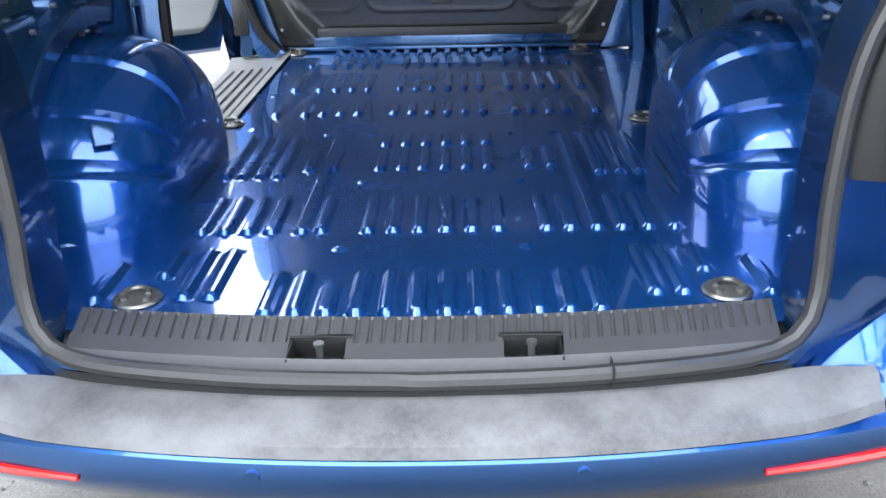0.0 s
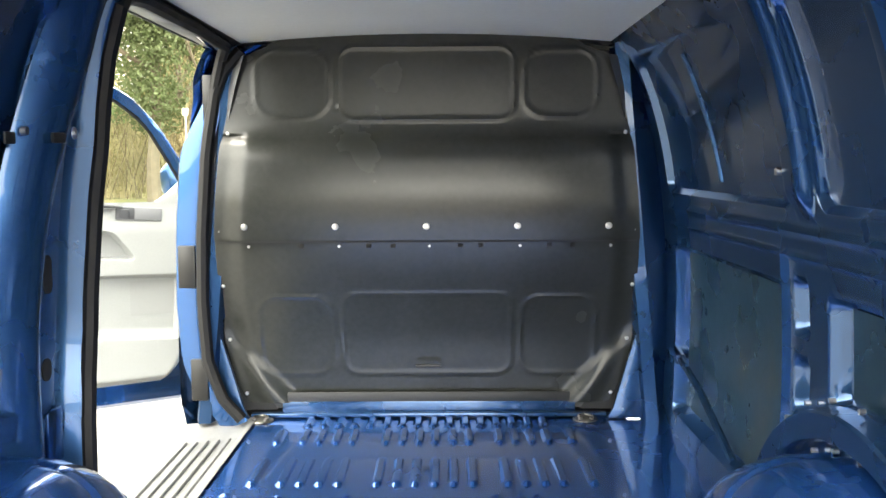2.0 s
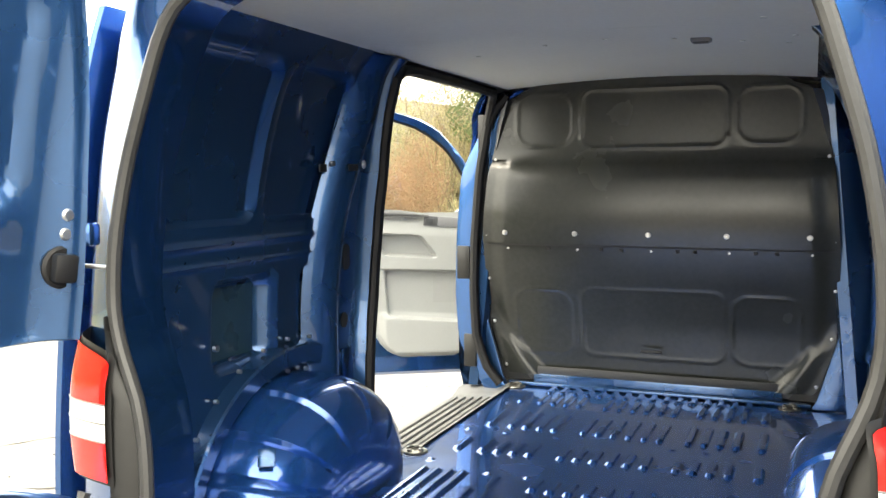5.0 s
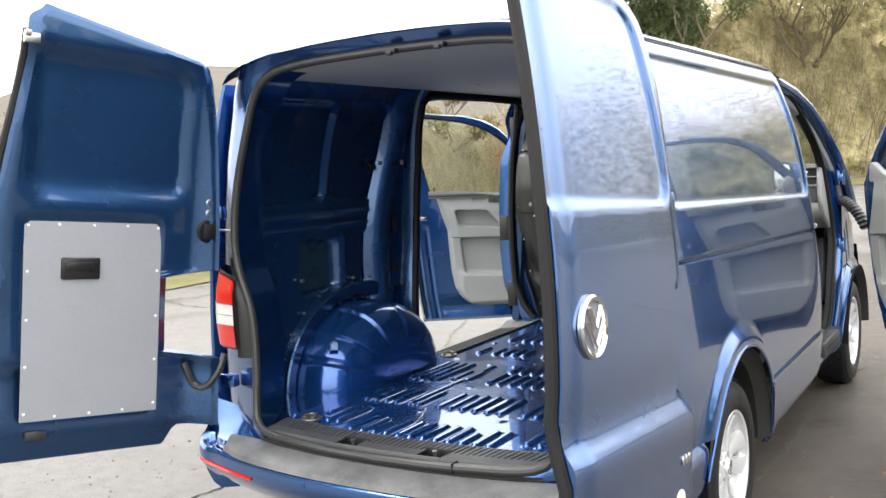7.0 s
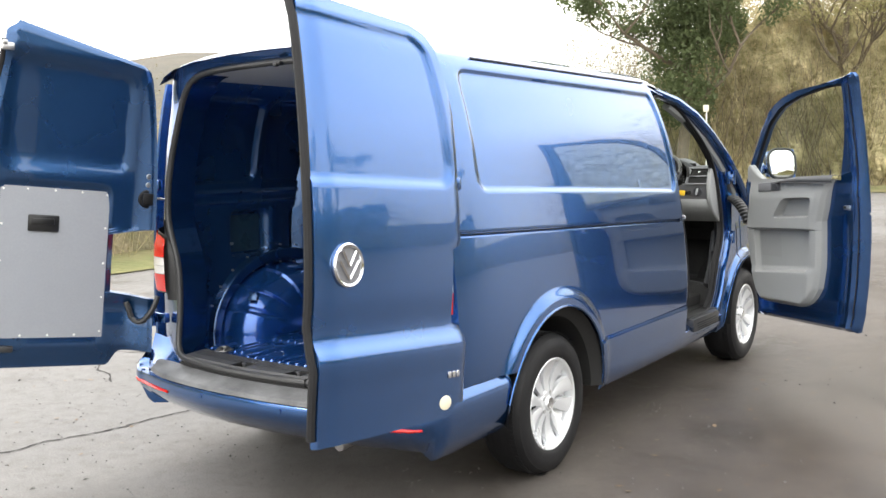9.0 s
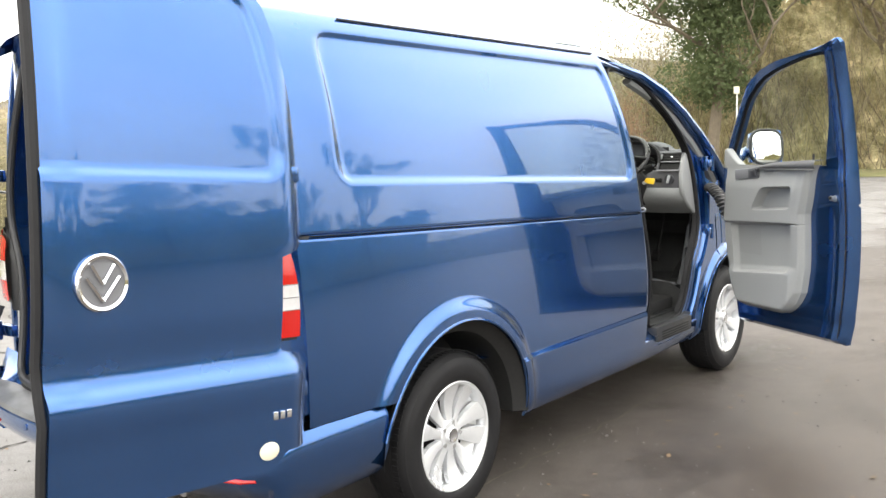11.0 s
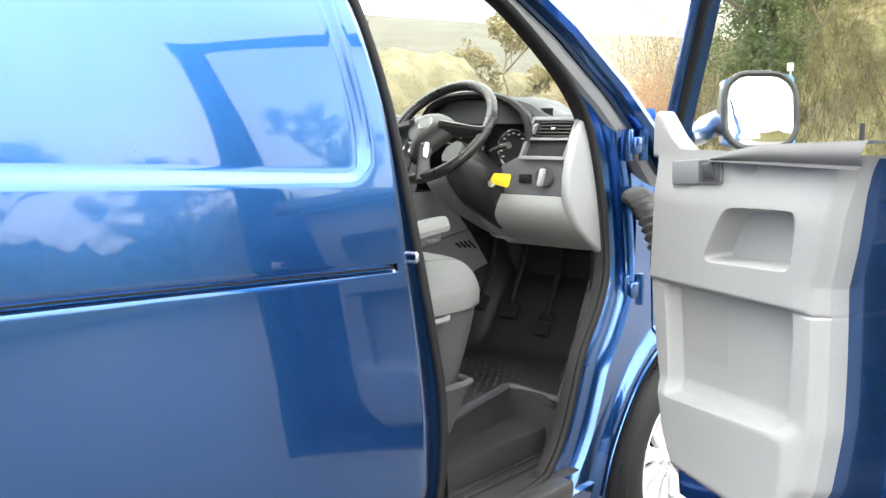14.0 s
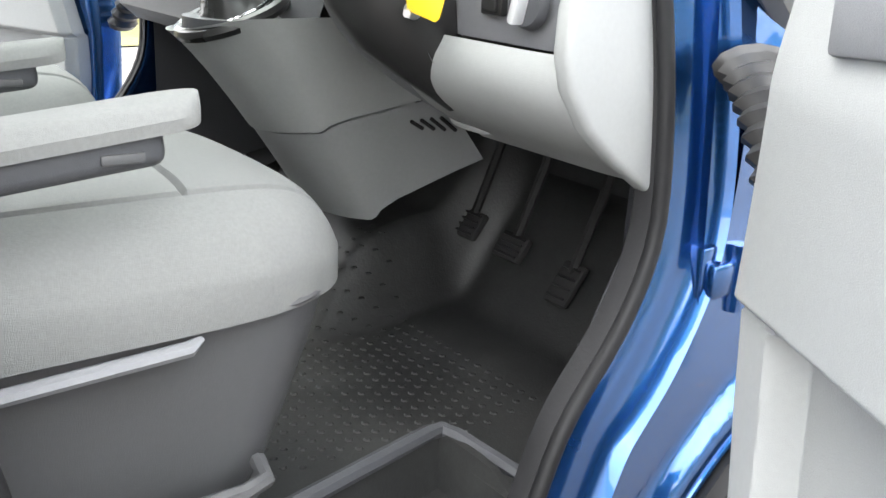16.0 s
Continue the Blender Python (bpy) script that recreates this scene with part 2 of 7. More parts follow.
    wet.inputs["To Min"].default_value, wet.inputs["To Max"].default_value = 0.38, 0.85
    l.new(stain.outputs["Fac"], wet.inputs["Value"])
    sheen = n.new("ShaderNodeMath")
    sheen.operation, sheen.inputs[1].default_value, sheen.inputs[2].default_value = "MULTIPLY_ADD", 0.42, 0.42
    l.new(dry.outputs["Result"], sheen.inputs[0])
    film = n.new("ShaderNodeMath")
    film.operation = "MINIMUM"
    l.new(sheen.outputs[0], film.inputs[0])
    l.new(wet.outputs["Result"], film.inputs[1])
    rougher = n.new("ShaderNodeMath")
    rougher.operation, rougher.inputs[1].default_value = "MULTIPLY_ADD", -0.10
    l.new(soaked.outputs["Result"], rougher.inputs[0])
    l.new(film.outputs[0], rougher.inputs[2])
    l.new(rougher.outputs[0], b.inputs["Roughness"])
    b.inputs["Specular IOR Level"].default_value = 0.22
    bp = n.new("ShaderNodeBump")
    bp.inputs["Strength"].default_value, bp.inputs["Distance"].default_value = 0.5, 0.004
    l.new(grit.outputs["Fac"], bp.inputs["Height"])
    l.new(bp.outputs["Normal"], b.inputs["Normal"])
    return m


ASPHALT = asphalt_material()
GRASS = material("winter_grass", (0.13, 0.14, 0.05), 0.9, var=0.4, scale=0.8, dirt=(0.22, 0.18, 0.09), dirt_scale=0.6, dirt_amount=(0.4, 0.7), bump=0.03, bump_scale=15)
LEAF_TAN = material("tan_winter_wood", (0.53, 0.46, 0.28), 0.9, var=0.35, scale=0.8, leaf=True)
# shade of the lower wall hollows, put into a dark teal colour
HOLLOW_DARK = material("dark_green_hollow", (0.014, 0.036, 0.058), 0.30, var=0.3, scale=6, dirt=(0.040, 0.045, 0.035), dirt_scale=4, dirt_amount=(0.55, 0.75))
BARK = material("bark", (0.16, 0.13, 0.09), 0.9, var=0.35, scale=5, bump=0.01, bump_scale=25)
TWIG = material("bare_twigs", (0.50, 0.44, 0.28), 0.9, var=0.3, scale=3, leaf=True)
LEAF_DRY = material("dry_hedge_leaf", (0.28, 0.235, 0.125), 0.85, var=0.4, scale=1.5, leaf=True)
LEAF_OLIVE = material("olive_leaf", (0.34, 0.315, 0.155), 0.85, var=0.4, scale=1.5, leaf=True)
IVY = material("ivy_leaf", (0.13, 0.165, 0.07), 0.6, var=0.4, scale=2, leaf=True)
RUST_LEAF = material("rusty_leaf", (0.36, 0.22, 0.14), 0.85, var=0.35, scale=1.5, leaf=True)

# ---- mesh helpers: a shape is (vertices, faces) ----
def sheet(us, vs, fn, keep=None):
    """A grid of points fn(u, v); keep(u, v) of a cell's middle tells which cells stay."""
    us, vs = list(us), list(vs)
    verts = [tuple(fn(u, v)) for v in vs for u in us]
    n, faces = len(us), []
    for j in range(len(vs) - 1):
        for i in range(n - 1):
            if keep is None or keep((us[i] + us[i + 1]) / 2, (vs[j] + vs[j + 1]) / 2):
                a = j * n + i
                faces.append((a, a + 1, a + n + 1, a + n))
    return verts, faces


def join(*geos):
    verts, faces = [], []
    for v, f in geos:
        o = len(verts)
        verts += list(v)
        faces += [tuple(i + o for i in q) for q in f]
    return verts, faces


def moved(geo, m):
    return [tuple(m @ Vector(p)) for p in geo[0]], geo[1]


def mirrored(geo):
    return [(-x, y, z) for x, y, z in geo[0]], [tuple(reversed(q)) for q in geo[1]]


def from_bm(bm):
    bm.verts.index_update()
    geo = [tuple(v.co) for v in bm.verts], [tuple(v.index for v in f.verts) for f in bm.faces]
    bm.free()
    return geo


def rbox(c, s, r=0.01, seg=2, m=None):
    """A box with rounded edges: middle, size."""
    bm = bmesh.new()
    bmesh.ops.create_cube(bm, size=1)
    bmesh.ops.scale(bm, vec=s, verts=bm.verts)
    r = min(r, min(s) * 0.49)
    if r > 0:
        bmesh.ops.bevel(bm, geom=list(bm.edges), offset=r, segments=seg, profile=0.5, affect="EDGES")
    geo = from_bm(bm)
    geo = moved(geo, m) if m else geo
    return moved(geo, Matrix.Translation(c))


def tube(points, r, seg=8, closed=False, flat=1.0, caps=True):
    """A round bar along a line of points; r may be a list; flat squeezes it."""
    pts = [Vector(p) for p in points]
    n = len(pts)
    rs = r if isinstance(r, (list, tuple)) else [r] * n
    verts, faces, side = [], [], None
    for i, p in enumerate(pts):
        a = pts[(i - 1) % n] if closed or i else p
        b = pts[(i + 1) % n] if closed or i < n - 1 else p
        d = (b - a).normalized()
        if side is None:
            side = d.orthogonal().normalized()
            if abs(d.z) < 0.9:
                side = d.cross(Vector((0, 0, 1))).normalized()
        side = (side - d * side.dot(d)).normalized()
        up = d.cross(side)
        for k in range(seg):
            w = 2 * math.pi * k / seg
            verts.append(tuple(p + rs[i] * (math.cos(w) * side + flat * math.sin(w) * up)))
    for i in range(n if closed else n - 1):
        for k in range(seg):
            a, b = i * seg, ((i + 1) % n) * seg
            faces.append((a + k, a + (k + 1) % seg, b + (k + 1) % seg, b + k))
    if caps and not closed:
        faces.append(tuple(reversed(range(seg))))
        faces.append(tuple(range((n - 1) * seg, n * seg)))
    return verts, faces


def cyl(p0, p1, r, seg=16, r2=None, bevel=0.0):
    p0, p1 = Vector(p0), Vector(p1)
    if bevel:
        d = (p1 - p0).normalized() * bevel
        return tube([p0, p0 + d * 0.001, p0 + d, p1 - d, p1 - d * 0.001, p1], [r * 0.001 + 0, r - bevel, r, r, r - bevel, 0.0001], seg, caps=False)
    return tube([p0, p1], [r, r if r2 is None else r2], seg)


def lathe(profile, seg=32):
    """A turned shape round the x axis: profile of (radius, x)."""
    verts, faces, n = [], [], len(profile)
    for k in range(seg):
        w = 2 * math.pi * k / seg
        verts += [(x, r * math.cos(w), r * math.sin(w)) for r, x in profile]
    for k in range(seg):
        a, b = k * n, ((k + 1) % seg) * n
        faces += [(a + i, a + i + 1, b + i + 1, b + i) for i in range(n - 1)]
    return verts, faces


def prism(outline, h, bevel=0.0, seg=2, m=None):
    """A flat outline in x, y, extruded by h in z."""
    bm = bmesh.new()
    f = bm.faces.new([bm.verts.new((x, y, 0)) for x, y in outline])
    top = bmesh.ops.extrude_face_region(bm, geom=[f])
    bmesh.ops.translate(bm, vec=(0, 0, h), verts=[v for v in top["geom"] if isinstance(v, bmesh.types.BMVert)])
    bmesh.ops.recalc_face_normals(bm, faces=bm.faces)
    if bevel:
        bmesh.ops.bevel(bm, geom=[e for e in bm.edges if e.is_manifold and e.calc_face_angle(0) > 0.5], offset=bevel, segments=seg, profile=0.5, affect="EDGES")
    geo = from_bm(bm)
    return moved(geo, m) if m else geo


def rounded(w, h, r, seg=5, cx=0.0, cy=0.0):
    """The outline of a rounded rectangle."""
    out = []
    for sx, sy, a0 in ((1, 1, 0), (-1, 1, 90), (-1, -1, 180), (1, -1, 270)):
        for k in range(seg + 1):
            a = radians(a0 + 90 * k / seg)
            out.append((cx + sx * (w / 2 - r) + r * math.cos(a), cy + sy * (h / 2 - r) + r * math.sin(a)))
    return out


WORLD = {}


def part(name, geo, mat, parent=None, label="", m=None, sharp=32, mats=None):
    """Links one shape as one mesh object, under a thing or a part."""
    if isinstance(geo, bmesh.types.BMesh):
        geo = from_bm(geo)
    me = bpy.data.meshes.new(name)
    me.from_pydata(geo[0], [], geo[1])
    me.polygons.foreach_set("use_smooth", [True] * len(me.polygons))
    if sharp:
        me.set_sharp_from_angle(angle=radians(sharp))
    me.materials.append(mat)
    me.update()
    ob = new(name, me)
    WORLD[ob.name] = m if m is not None else Matrix()
    if parent is not None:
        ob.parent = parent
        ob.matrix_basis = WORLD[parent.name].inverted() @ WORLD[ob.name]
    else:
        ob.matrix_basis = WORLD[ob.name]
    return tagged(ob, label)


def thing(name, label, category, m=None, kind="", group=""):
    ob = new(name)
    ob.empty_display_size = 0.2
    WORLD[ob.name] = m if m is not None else Matrix()
    ob.matrix_basis = WORLD[ob.name]
    return tagged(ob, label, category, group, kind)


def lerp(a, b, t):
    return a + (b - a) * t


def curve(x, table):
    """A value read from a table of (x, value), with straight lines between."""
    if x <= table[0][0]:
        return table[0][1]
    for (x0, v0), (x1, v1) in zip(table, table[1:]):
        if x <= x1:
            return lerp(v0, v1, (x - x0) / (x1 - x0))
    return table[-1][1]


def smooth(x, table):
    """The same with eased steps."""
    if x <= table[0][0]:
        return table[0][1]
    for (x0, v0), (x1, v1) in zip(table, table[1:]):
        if x <= x1:
            t = (x - x0) / (x1 - x0)
            return lerp(v0, v1, t * t * (3 - 2 * t))
    return table[-1][1]


def flow(x, table):
    """The same as one flowing curve, with no kinks or terraces."""
    n = len(table)
    if x <= table[0][0]:
        return table[0][1]
    if x >= table[-1][0]:
        return table[-1][1]
    i = next(k for k in range(n - 1) if x <= table[k + 1][0])
    def slope(k):
        a, b = table[max(k - 1, 0)], table[min(k + 1, n - 1)]
        return (b[1] - a[1]) / (b[0] - a[0])
    (x0, v0), (x1, v1) = table[i], table[i + 1]
    h = x1 - x0
    t = (x - x0) / h
    return (2 * t ** 3 - 3 * t * t + 1) * v0 + (t ** 3 - 2 * t * t + t) * h * slope(i) + (3 * t * t - 2 * t ** 3) * v1 + (t ** 3 - t * t) * h * slope(i + 1)


def steps(*stops):
    """Grid lines: steps(a, n, b, m, c) puts n cells from a to b and m from b to c."""
    out = [stops[0]]
    for n, b in zip(stops[1::2], stops[2::2]):
        a = out[-1]
        out += [a + (b - a) * (k + 1) / n for k in range(n)]
    return out


def sd_rect(x, y, x0, y0, x1, y1, r):
    """How far a place lies outside a rounded rectangle (inside: minus)."""
    cx, cy = (x0 + x1) / 2, (y0 + y1) / 2
    dx, dy = abs(x - cx) - (x1 - x0) / 2 + r, abs(y - cy) - (y1 - y0) / 2 + r
    return math.hypot(max(dx, 0), max(dy, 0)) + min(max(dx, dy), 0) - r


def ease(d, w):
    """1 inside, 0 outside, eased over the width w round the edge d = 0."""
    t = min(1, max(0, 0.5 - d / w))
    return t * t * (3 - 2 * t)


def text_shape(words, size, depth=0.001):
    """Letters in the built-in font as a shape in x, y."""
    c = bpy.data.curves.new("letters", "FONT")
    c.body, c.size, c.extrude, c.align_x, c.align_y, c.resolution_u = words, size, depth, "CENTER", "CENTER", 3
    ob = bpy.data.objects.new("letters", c)
    me = bpy.data.meshes.new_from_object(ob)
    geo = [tuple(v.co) for v in me.vertices], [tuple(p.vertices) for p in me.polygons]
    bpy.data.objects.remove(ob)
    bpy.data.meshes.remove(me)
    bpy.data.curves.remove(c)
    return geo

# ---- the van: x to its right, y ahead, z up; the rear end lies at y = 0 ----
van = thing("panel_van", "metallic blue panel van with all its doors open, parked on asphalt", "van")
HALF = [(0.28, 0.875), (0.34, 0.905), (0.45, 0.920), (0.60, 0.934), (0.75, 0.937), (0.88, 0.933), (1.00, 0.925), (1.12, 0.914), (1.30, 0.893), (1.45, 0.874),
        (1.60, 0.850), (1.75, 0.812), (1.85, 0.780), (1.92, 0.748), (1.955, 0.712), (1.985, 0.635), (2.008, 0.48), (2.022, 0.25), (2.026, 0.0)]
LONG = [(0.0, -0.060), (0.12, -0.026), (0.30, -0.008), (0.6, 0.0), (2.3, 0.0), (2.6, -0.001), (2.8, -0.008), (3.6, -0.029), (4.0, -0.04), (4.4, -0.10), (4.7, -0.25)]
WHEEL_Y, WHEEL_Z, TYRE_R, WHEELBASE = 0.985, 0.335, 0.338, 2.91


def half_width(y, z):
    return flow(z, HALF) + flow(y, LONG)


def tilt_line(y, w):
    """The belt lines fall a little towards the front."""
    return w - 0.037 * (y - 0.3) * smooth(w, [(0.62, 0), (1.05, 1), (1.38, 1), (1.8, 0.3), (1.95, 0)])


EDGE = [(0.30, 2.655), (0.45, 2.652), (0.80, 2.638), (1.10, 2.618), (1.33, 2.612), (1.45, 2.596), (1.70, 2.527), (1.95, 2.450)]


ARCH_R = 0.468


def side_point(y, w):
    z, yp = tilt_line(y, w), y
    if y > 1.9:
        y = 1.9 + (y - 1.9) * (flow(z, EDGE) - 1.9) / 0.80
    rho = math.hypot(y - WHEEL_Y, z - WHEEL_Z)
    if rho < ARCH_R:
        k = ARCH_R / max(rho, 1e-4)
        y, z = WHEEL_Y + (y - WHEEL_Y) * k, WHEEL_Z + (z - WHEEL_Z) * k
        rho = ARCH_R
    d = -0.014 * ease(sd_rect(yp, w, 0.42, 1.372, 2.64, 1.868, 0.06), 0.03)
    d -= 0.016 * ease(abs(w - 1.192) - 0.007, 0.006) if 0.19 < y < 2.72 else 0
    d += 0.010 * ease(w - 0.565, 0.022)
    d += 0.026 * ease(rho - 0.532, 0.062) if z > 0.3 else 0
    return half_width(y, z) + d, y, z


SIDE_Y = steps(0.19, 6, 0.36, 10, 0.50, 90, 1.50, 24, 2.42, 8, 2.54, 14, 2.70)
SIDE_W = steps(0.30, 6, 0.40, 10, 0.54, 10, 0.60, 40, 0.94, 12, 1.17, 3, 1.183, 3, 1.189, 3, 1.195, 3, 1.201, 3, 1.215, 7, 1.34, 10, 1.40, 14, 1.85, 10, 1.92, 4, 1.955)


def side_keep(y, w):
    z = tilt_line(y, w)
    return math.hypot(y - WHEEL_Y, z - WHEEL_Z) > ARCH_R - 0.006 and not (y < WHEEL_Y and z < 0.575)


right_side = sheet(SIDE_Y, SIDE_W, side_point, side_keep)
part("side_panel", right_side, PAINT, van, "blue rear side panel with a pressed recess and a long groove")
left_side = mirrored(sheet([y for y in SIDE_Y if y < 1.48], SIDE_W, side_point, side_keep))
part("side_panel", left_side, PAINT, van, "blue rear side panel with a pressed recess and a long groove")
part("slide_rail", mirrored(tube([(0.915 - 0.02, 0.22, 1.194), (0.915 - 0.02, 1.45, 1.15)], 0.008)), BLACK, van, "black slide rail in the groove")
part("slide_rail", sheet([y for y in SIDE_Y if y > 0.19], (1.1905, 1.1915, 1.1925, 1.1935), lambda y, w: Vector(side_point(y, w)) + Vector((0.0035, 0, 0))), VOID, van, "dark joint line along the side")

def arch_lip(cy, flare, r, start=1.02):
    """The rolled edge of a wheel arch."""
    pts = []
    for k in range(41):
        a = math.pi * (start - (start + 0.02) * k / 40)
        y, z = cy + r * math.cos(a), WHEEL_Z + r * math.sin(a)
        pts.append((half_width(y, max(z, 0.30)) + flare, y, z))
    return tube(pts, 0.006, 8)
for g in (arch_lip(WHEEL_Y, 0.026, ARCH_R, 0.93), mirrored(arch_lip(WHEEL_Y, 0.026, ARCH_R, 0.93))):
    part("arch_lip", g, PAINT, van, "rolled blue edge of the wheel arch")

# roof skin and gutter strips
roof_x = steps(-0.748, 4, -0.712, 4, -0.635, 5, -0.4, 8, 0.4, 5, 0.635, 4, 0.712, 4, 0.748)
def roof_z(x, y):
    z = curve(abs(x), [(b, a) for a, b in reversed(HALF) if a >= 1.92])
    return z - smooth(y, [(-0.1, 0.02), (0.18, 0.0), (2.45, 0.0), (2.97, 0.070)]) - smooth(y, [(0.06, 0.035), (0.2, 0)])
def roof_point(x, y):
    k = (0.748 + flow(y, LONG)) / 0.748
    return x * k, y, roof_z(x, y) + 0.006 * (math.sin(abs(x) * 38) > 0.6) * (0.5 < y < 2.4) * (abs(x) < 0.6)
part("roof", sheet(roof_x, steps(0.07, 6, 0.25, 30, 2.6, 8, 2.96), roof_point), PAINT, van, "blue van roof")
for s in (1, -1):
    strip = [(s * (half_width(y, 1.925) + 0.004), y, 1.928) for y in steps(0.56, 12, 2.40)]
    part("roof_strip", tube(strip, 0.0040, 8), BLACK, van, "black roof gutter strip")
    strip = [(s * (half_width(y, 1.905) + 0.002), y, 1.895) for y in steps(0.56, 12, 2.40)]
    part("roof_strip", tube(strip, 0.003, 6), BLACK, van, "thin black gutter line")

# rear opening: frame, seal
OPEN = [(0.0, 0.572, -0.046), (0.20, 0.573, -0.039), (0.36, 0.575, -0.022), (0.50, 0.578, 0.002), (0.575, 0.590, 0.022), (0.615, 0.620, 0.040), (0.632, 0.68, 0.058), (0.636, 0.80, 0.076),
        (0.648, 0.95, 0.090), (0.668, 1.05, 0.096), (0.700, 1.13, 0.100), (0.724, 1.20, 0.104), (0.734, 1.28, 0.108), (0.728, 1.40, 0.114), (0.702, 1.55, 0.124),
        (0.660, 1.70, 0.135), (0.628, 1.80, 0.142), (0.590, 1.865, 0.146), (0.53, 1.905, 0.148), (0.45, 1.922, 0.148), (0.30, 1.932, 0.146), (0.0, 1.936, 0.142)]


def spline(points, n):
    """n points, evenly spread, on a smooth line through the given ones."""
    pts = [Vector(p) for p in points]
    fine = []
    for i in range(len(pts) - 1):
        p0, p1, p2, p3 = pts[max(i - 1, 0)], pts[i], pts[i + 1], pts[min(i + 2, len(pts) - 1)]
        for k in range(12):
            t = k / 12
            fine.append(0.5 * ((2 * p1) + (p2 - p0) * t + (2 * p0 - 5 * p1 + 4 * p2 - p3) * t * t + (3 * p1 - p0 - 3 * p2 + p3) * t ** 3))
    fine.append(pts[-1])
    acc = [0.0]
    for a, b in zip(fine, fine[1:]):
        acc.append(acc[-1] + (b - a).length)
    out, j = [], 0
    for k in range(n):
        s = acc[-1] * k / (n - 1)
        while j < len(acc) - 2 and acc[j + 1] < s:
            j += 1
        out.append(fine[j].lerp(fine[j + 1], min(1, (s - acc[j]) / max(acc[j + 1] - acc[j], 1e-9))))
    return out


half_open = [(x, y, z) for x, z, y in [(p[0], p[1], p[2]) for p in OPEN]]
half_open = spline([(x, y, z) for x, y, z in half_open], 64)
rim = half_open + [Vector((-p.x, p.y, p.z)) for p in reversed(half_open[1:-1])]


def frame_point(a, k):
    """From inside the opening (k = 0) over the flange to the body's outer skin (k = 5)."""
    p = half_open[int(a)]
    z = p.z
    if z < 0.60:
        out = Vector((p.x, p.y - 0.004, 0.50))
    else:
        side = Vector((half_width(0.195, min(z, 1.90)), 0.195, min(z, 1.90)))
        top = Vector((p.x * 1.06, 0.10, roof_z(p.x * 1.06, 0.09) + 0.004))
        out = side.lerp(top, smooth(z, [(1.76, 0), (1.91, 1)]))
    if z < 0.60:
        return [p + Vector((0, 0.016, -0.04)), p + Vector((0, 0.012, -0.02)), p, p + Vector((0, -0.004, -0.01)), p.lerp(out, 0.4) + Vector((0, -0.01, 0)), p.lerp(out, 0.8), out][int(k)]
    mid = p.lerp(out, 0.55) + Vector((0, -0.012 if 0.6 < z < 1.86 else -0.008, 0))
    stops = [p + Vector((0, 0.16, 0)) + Vector((p.x * 0.01, 0, 0)), p + Vector((0, 0.012, 0)), p + Vector((0, 0.0, 0)), p.lerp(mid, 0.5), mid, mid.lerp(out, 0.6) + Vector((0, -0.006, 0)), out]
    return stops[int(k)]


frame_half = sheet(range(64), range(7), frame_point)
part("rear_frame", frame_half, PAINT, van, "blue frame round the rear opening")
part("rear_frame", mirrored(frame_half), PAINT, van, "blue frame round the rear opening")
part("door_seal", tube([p + Vector((0, -0.006, 0)) for p in rim], 0.0155, 10, closed=True, flat=1.0), SEAL, van, "grey rubber seal round the rear opening")
low = [p for p in half_open if p.z < 0.61]
gap = sheet(range(len(low)), (0.515, 0.564), lambda a, z: (low[int(a)].x, low[int(a)].y - 0.010 - 0.008 * (z < 0.55), z))
for g in (gap, mirrored(gap)):
    part("bumper_gap", g, VOID, van, "black gap between seal and bumper")
part("seal_joint", rbox((0.298, -0.034, 0.574), (0.003, 0.040, 0.036), 0.001), VOID, van)

# bumper: painted cover, worn step pad, reflectors, parking sensors
def bumper_plan(x):
    """How far the bumper's edge stands back at a place across the van."""
    a = min(1.0, abs(x) / 0.90)
    return -0.158 + 0.150 * a ** 2.2
def bumper_line(a, depth=0.0):
    """Along the back and round the corners to the wheel arches: a from -1.6 to 1.6."""
    s, t = (1 if a >= 0 else -1), abs(a)
    if t <= 0.80:
        return Vector((a, bumper_plan(t) + depth, 0))
    w = min(1.0, (t - 0.80) / 0.25) * math.pi / 2
    r = 0.14
    c = Vector((0.80, bumper_plan(0.80) + r, 0))
    p = c + (r - depth) * Vector((math.sin(w), -math.cos(w), 0))
    if t > 1.05:
        p = Vector((p.x, p.y + (t - 1.05), 0))
    return Vector((s * p.x, p.y, 0))
COVER = [(0.06, 0.498), (0.012, 0.506), (0.0, 0.495), (-0.005, 0.475), (-0.002, 0.445), (0.012, 0.42), (0.050, 0.38), (0.11, 0.335), (0.19, 0.31)]
def cover_point(a, k):
    d, z = COVER[int(k)]
    t = abs(a)
    rise = 0.04 * smooth(t, [(0.82, 0), (1.08, 1)])
    if int(k) == 0:
        rise = rise + 0.035 * smooth(t, [(0.80, 0), (1.05, 1)])
    p = bumper_line(a, d if t < 0.95 else d * 0.35)
    p.z = z + rise * (1 if int(k) < 5 else 0)
    return p
part("bumper", sheet(steps(-1.50, 14, -1.05, 14, -0.80, 40, 0.80, 14, 1.05, 14, 1.50), range(9), cover_point), PAINT, van, "blue painted rear bumper cover")
def pad_point(a, k):
    x = a
    e = min(1, max(0, (abs(x) - 0.58) / 0.14))
    y0, y1 = bumper_plan(x) + 0.006, -0.052 + 0.19 * x * x - 0.050 * e * e
    y = [y0 - 0.004, y0 + 0.004, y0 + 0.022, lerp(y0, y1, 0.5), y1 - 0.02, y1][int(k)]
    z = [0.503, 0.520, 0.530, 0.540, 0.548, 0.550][int(k)] + 0.012 * e * e
    return x * (1 - 0.03 * e), y, z
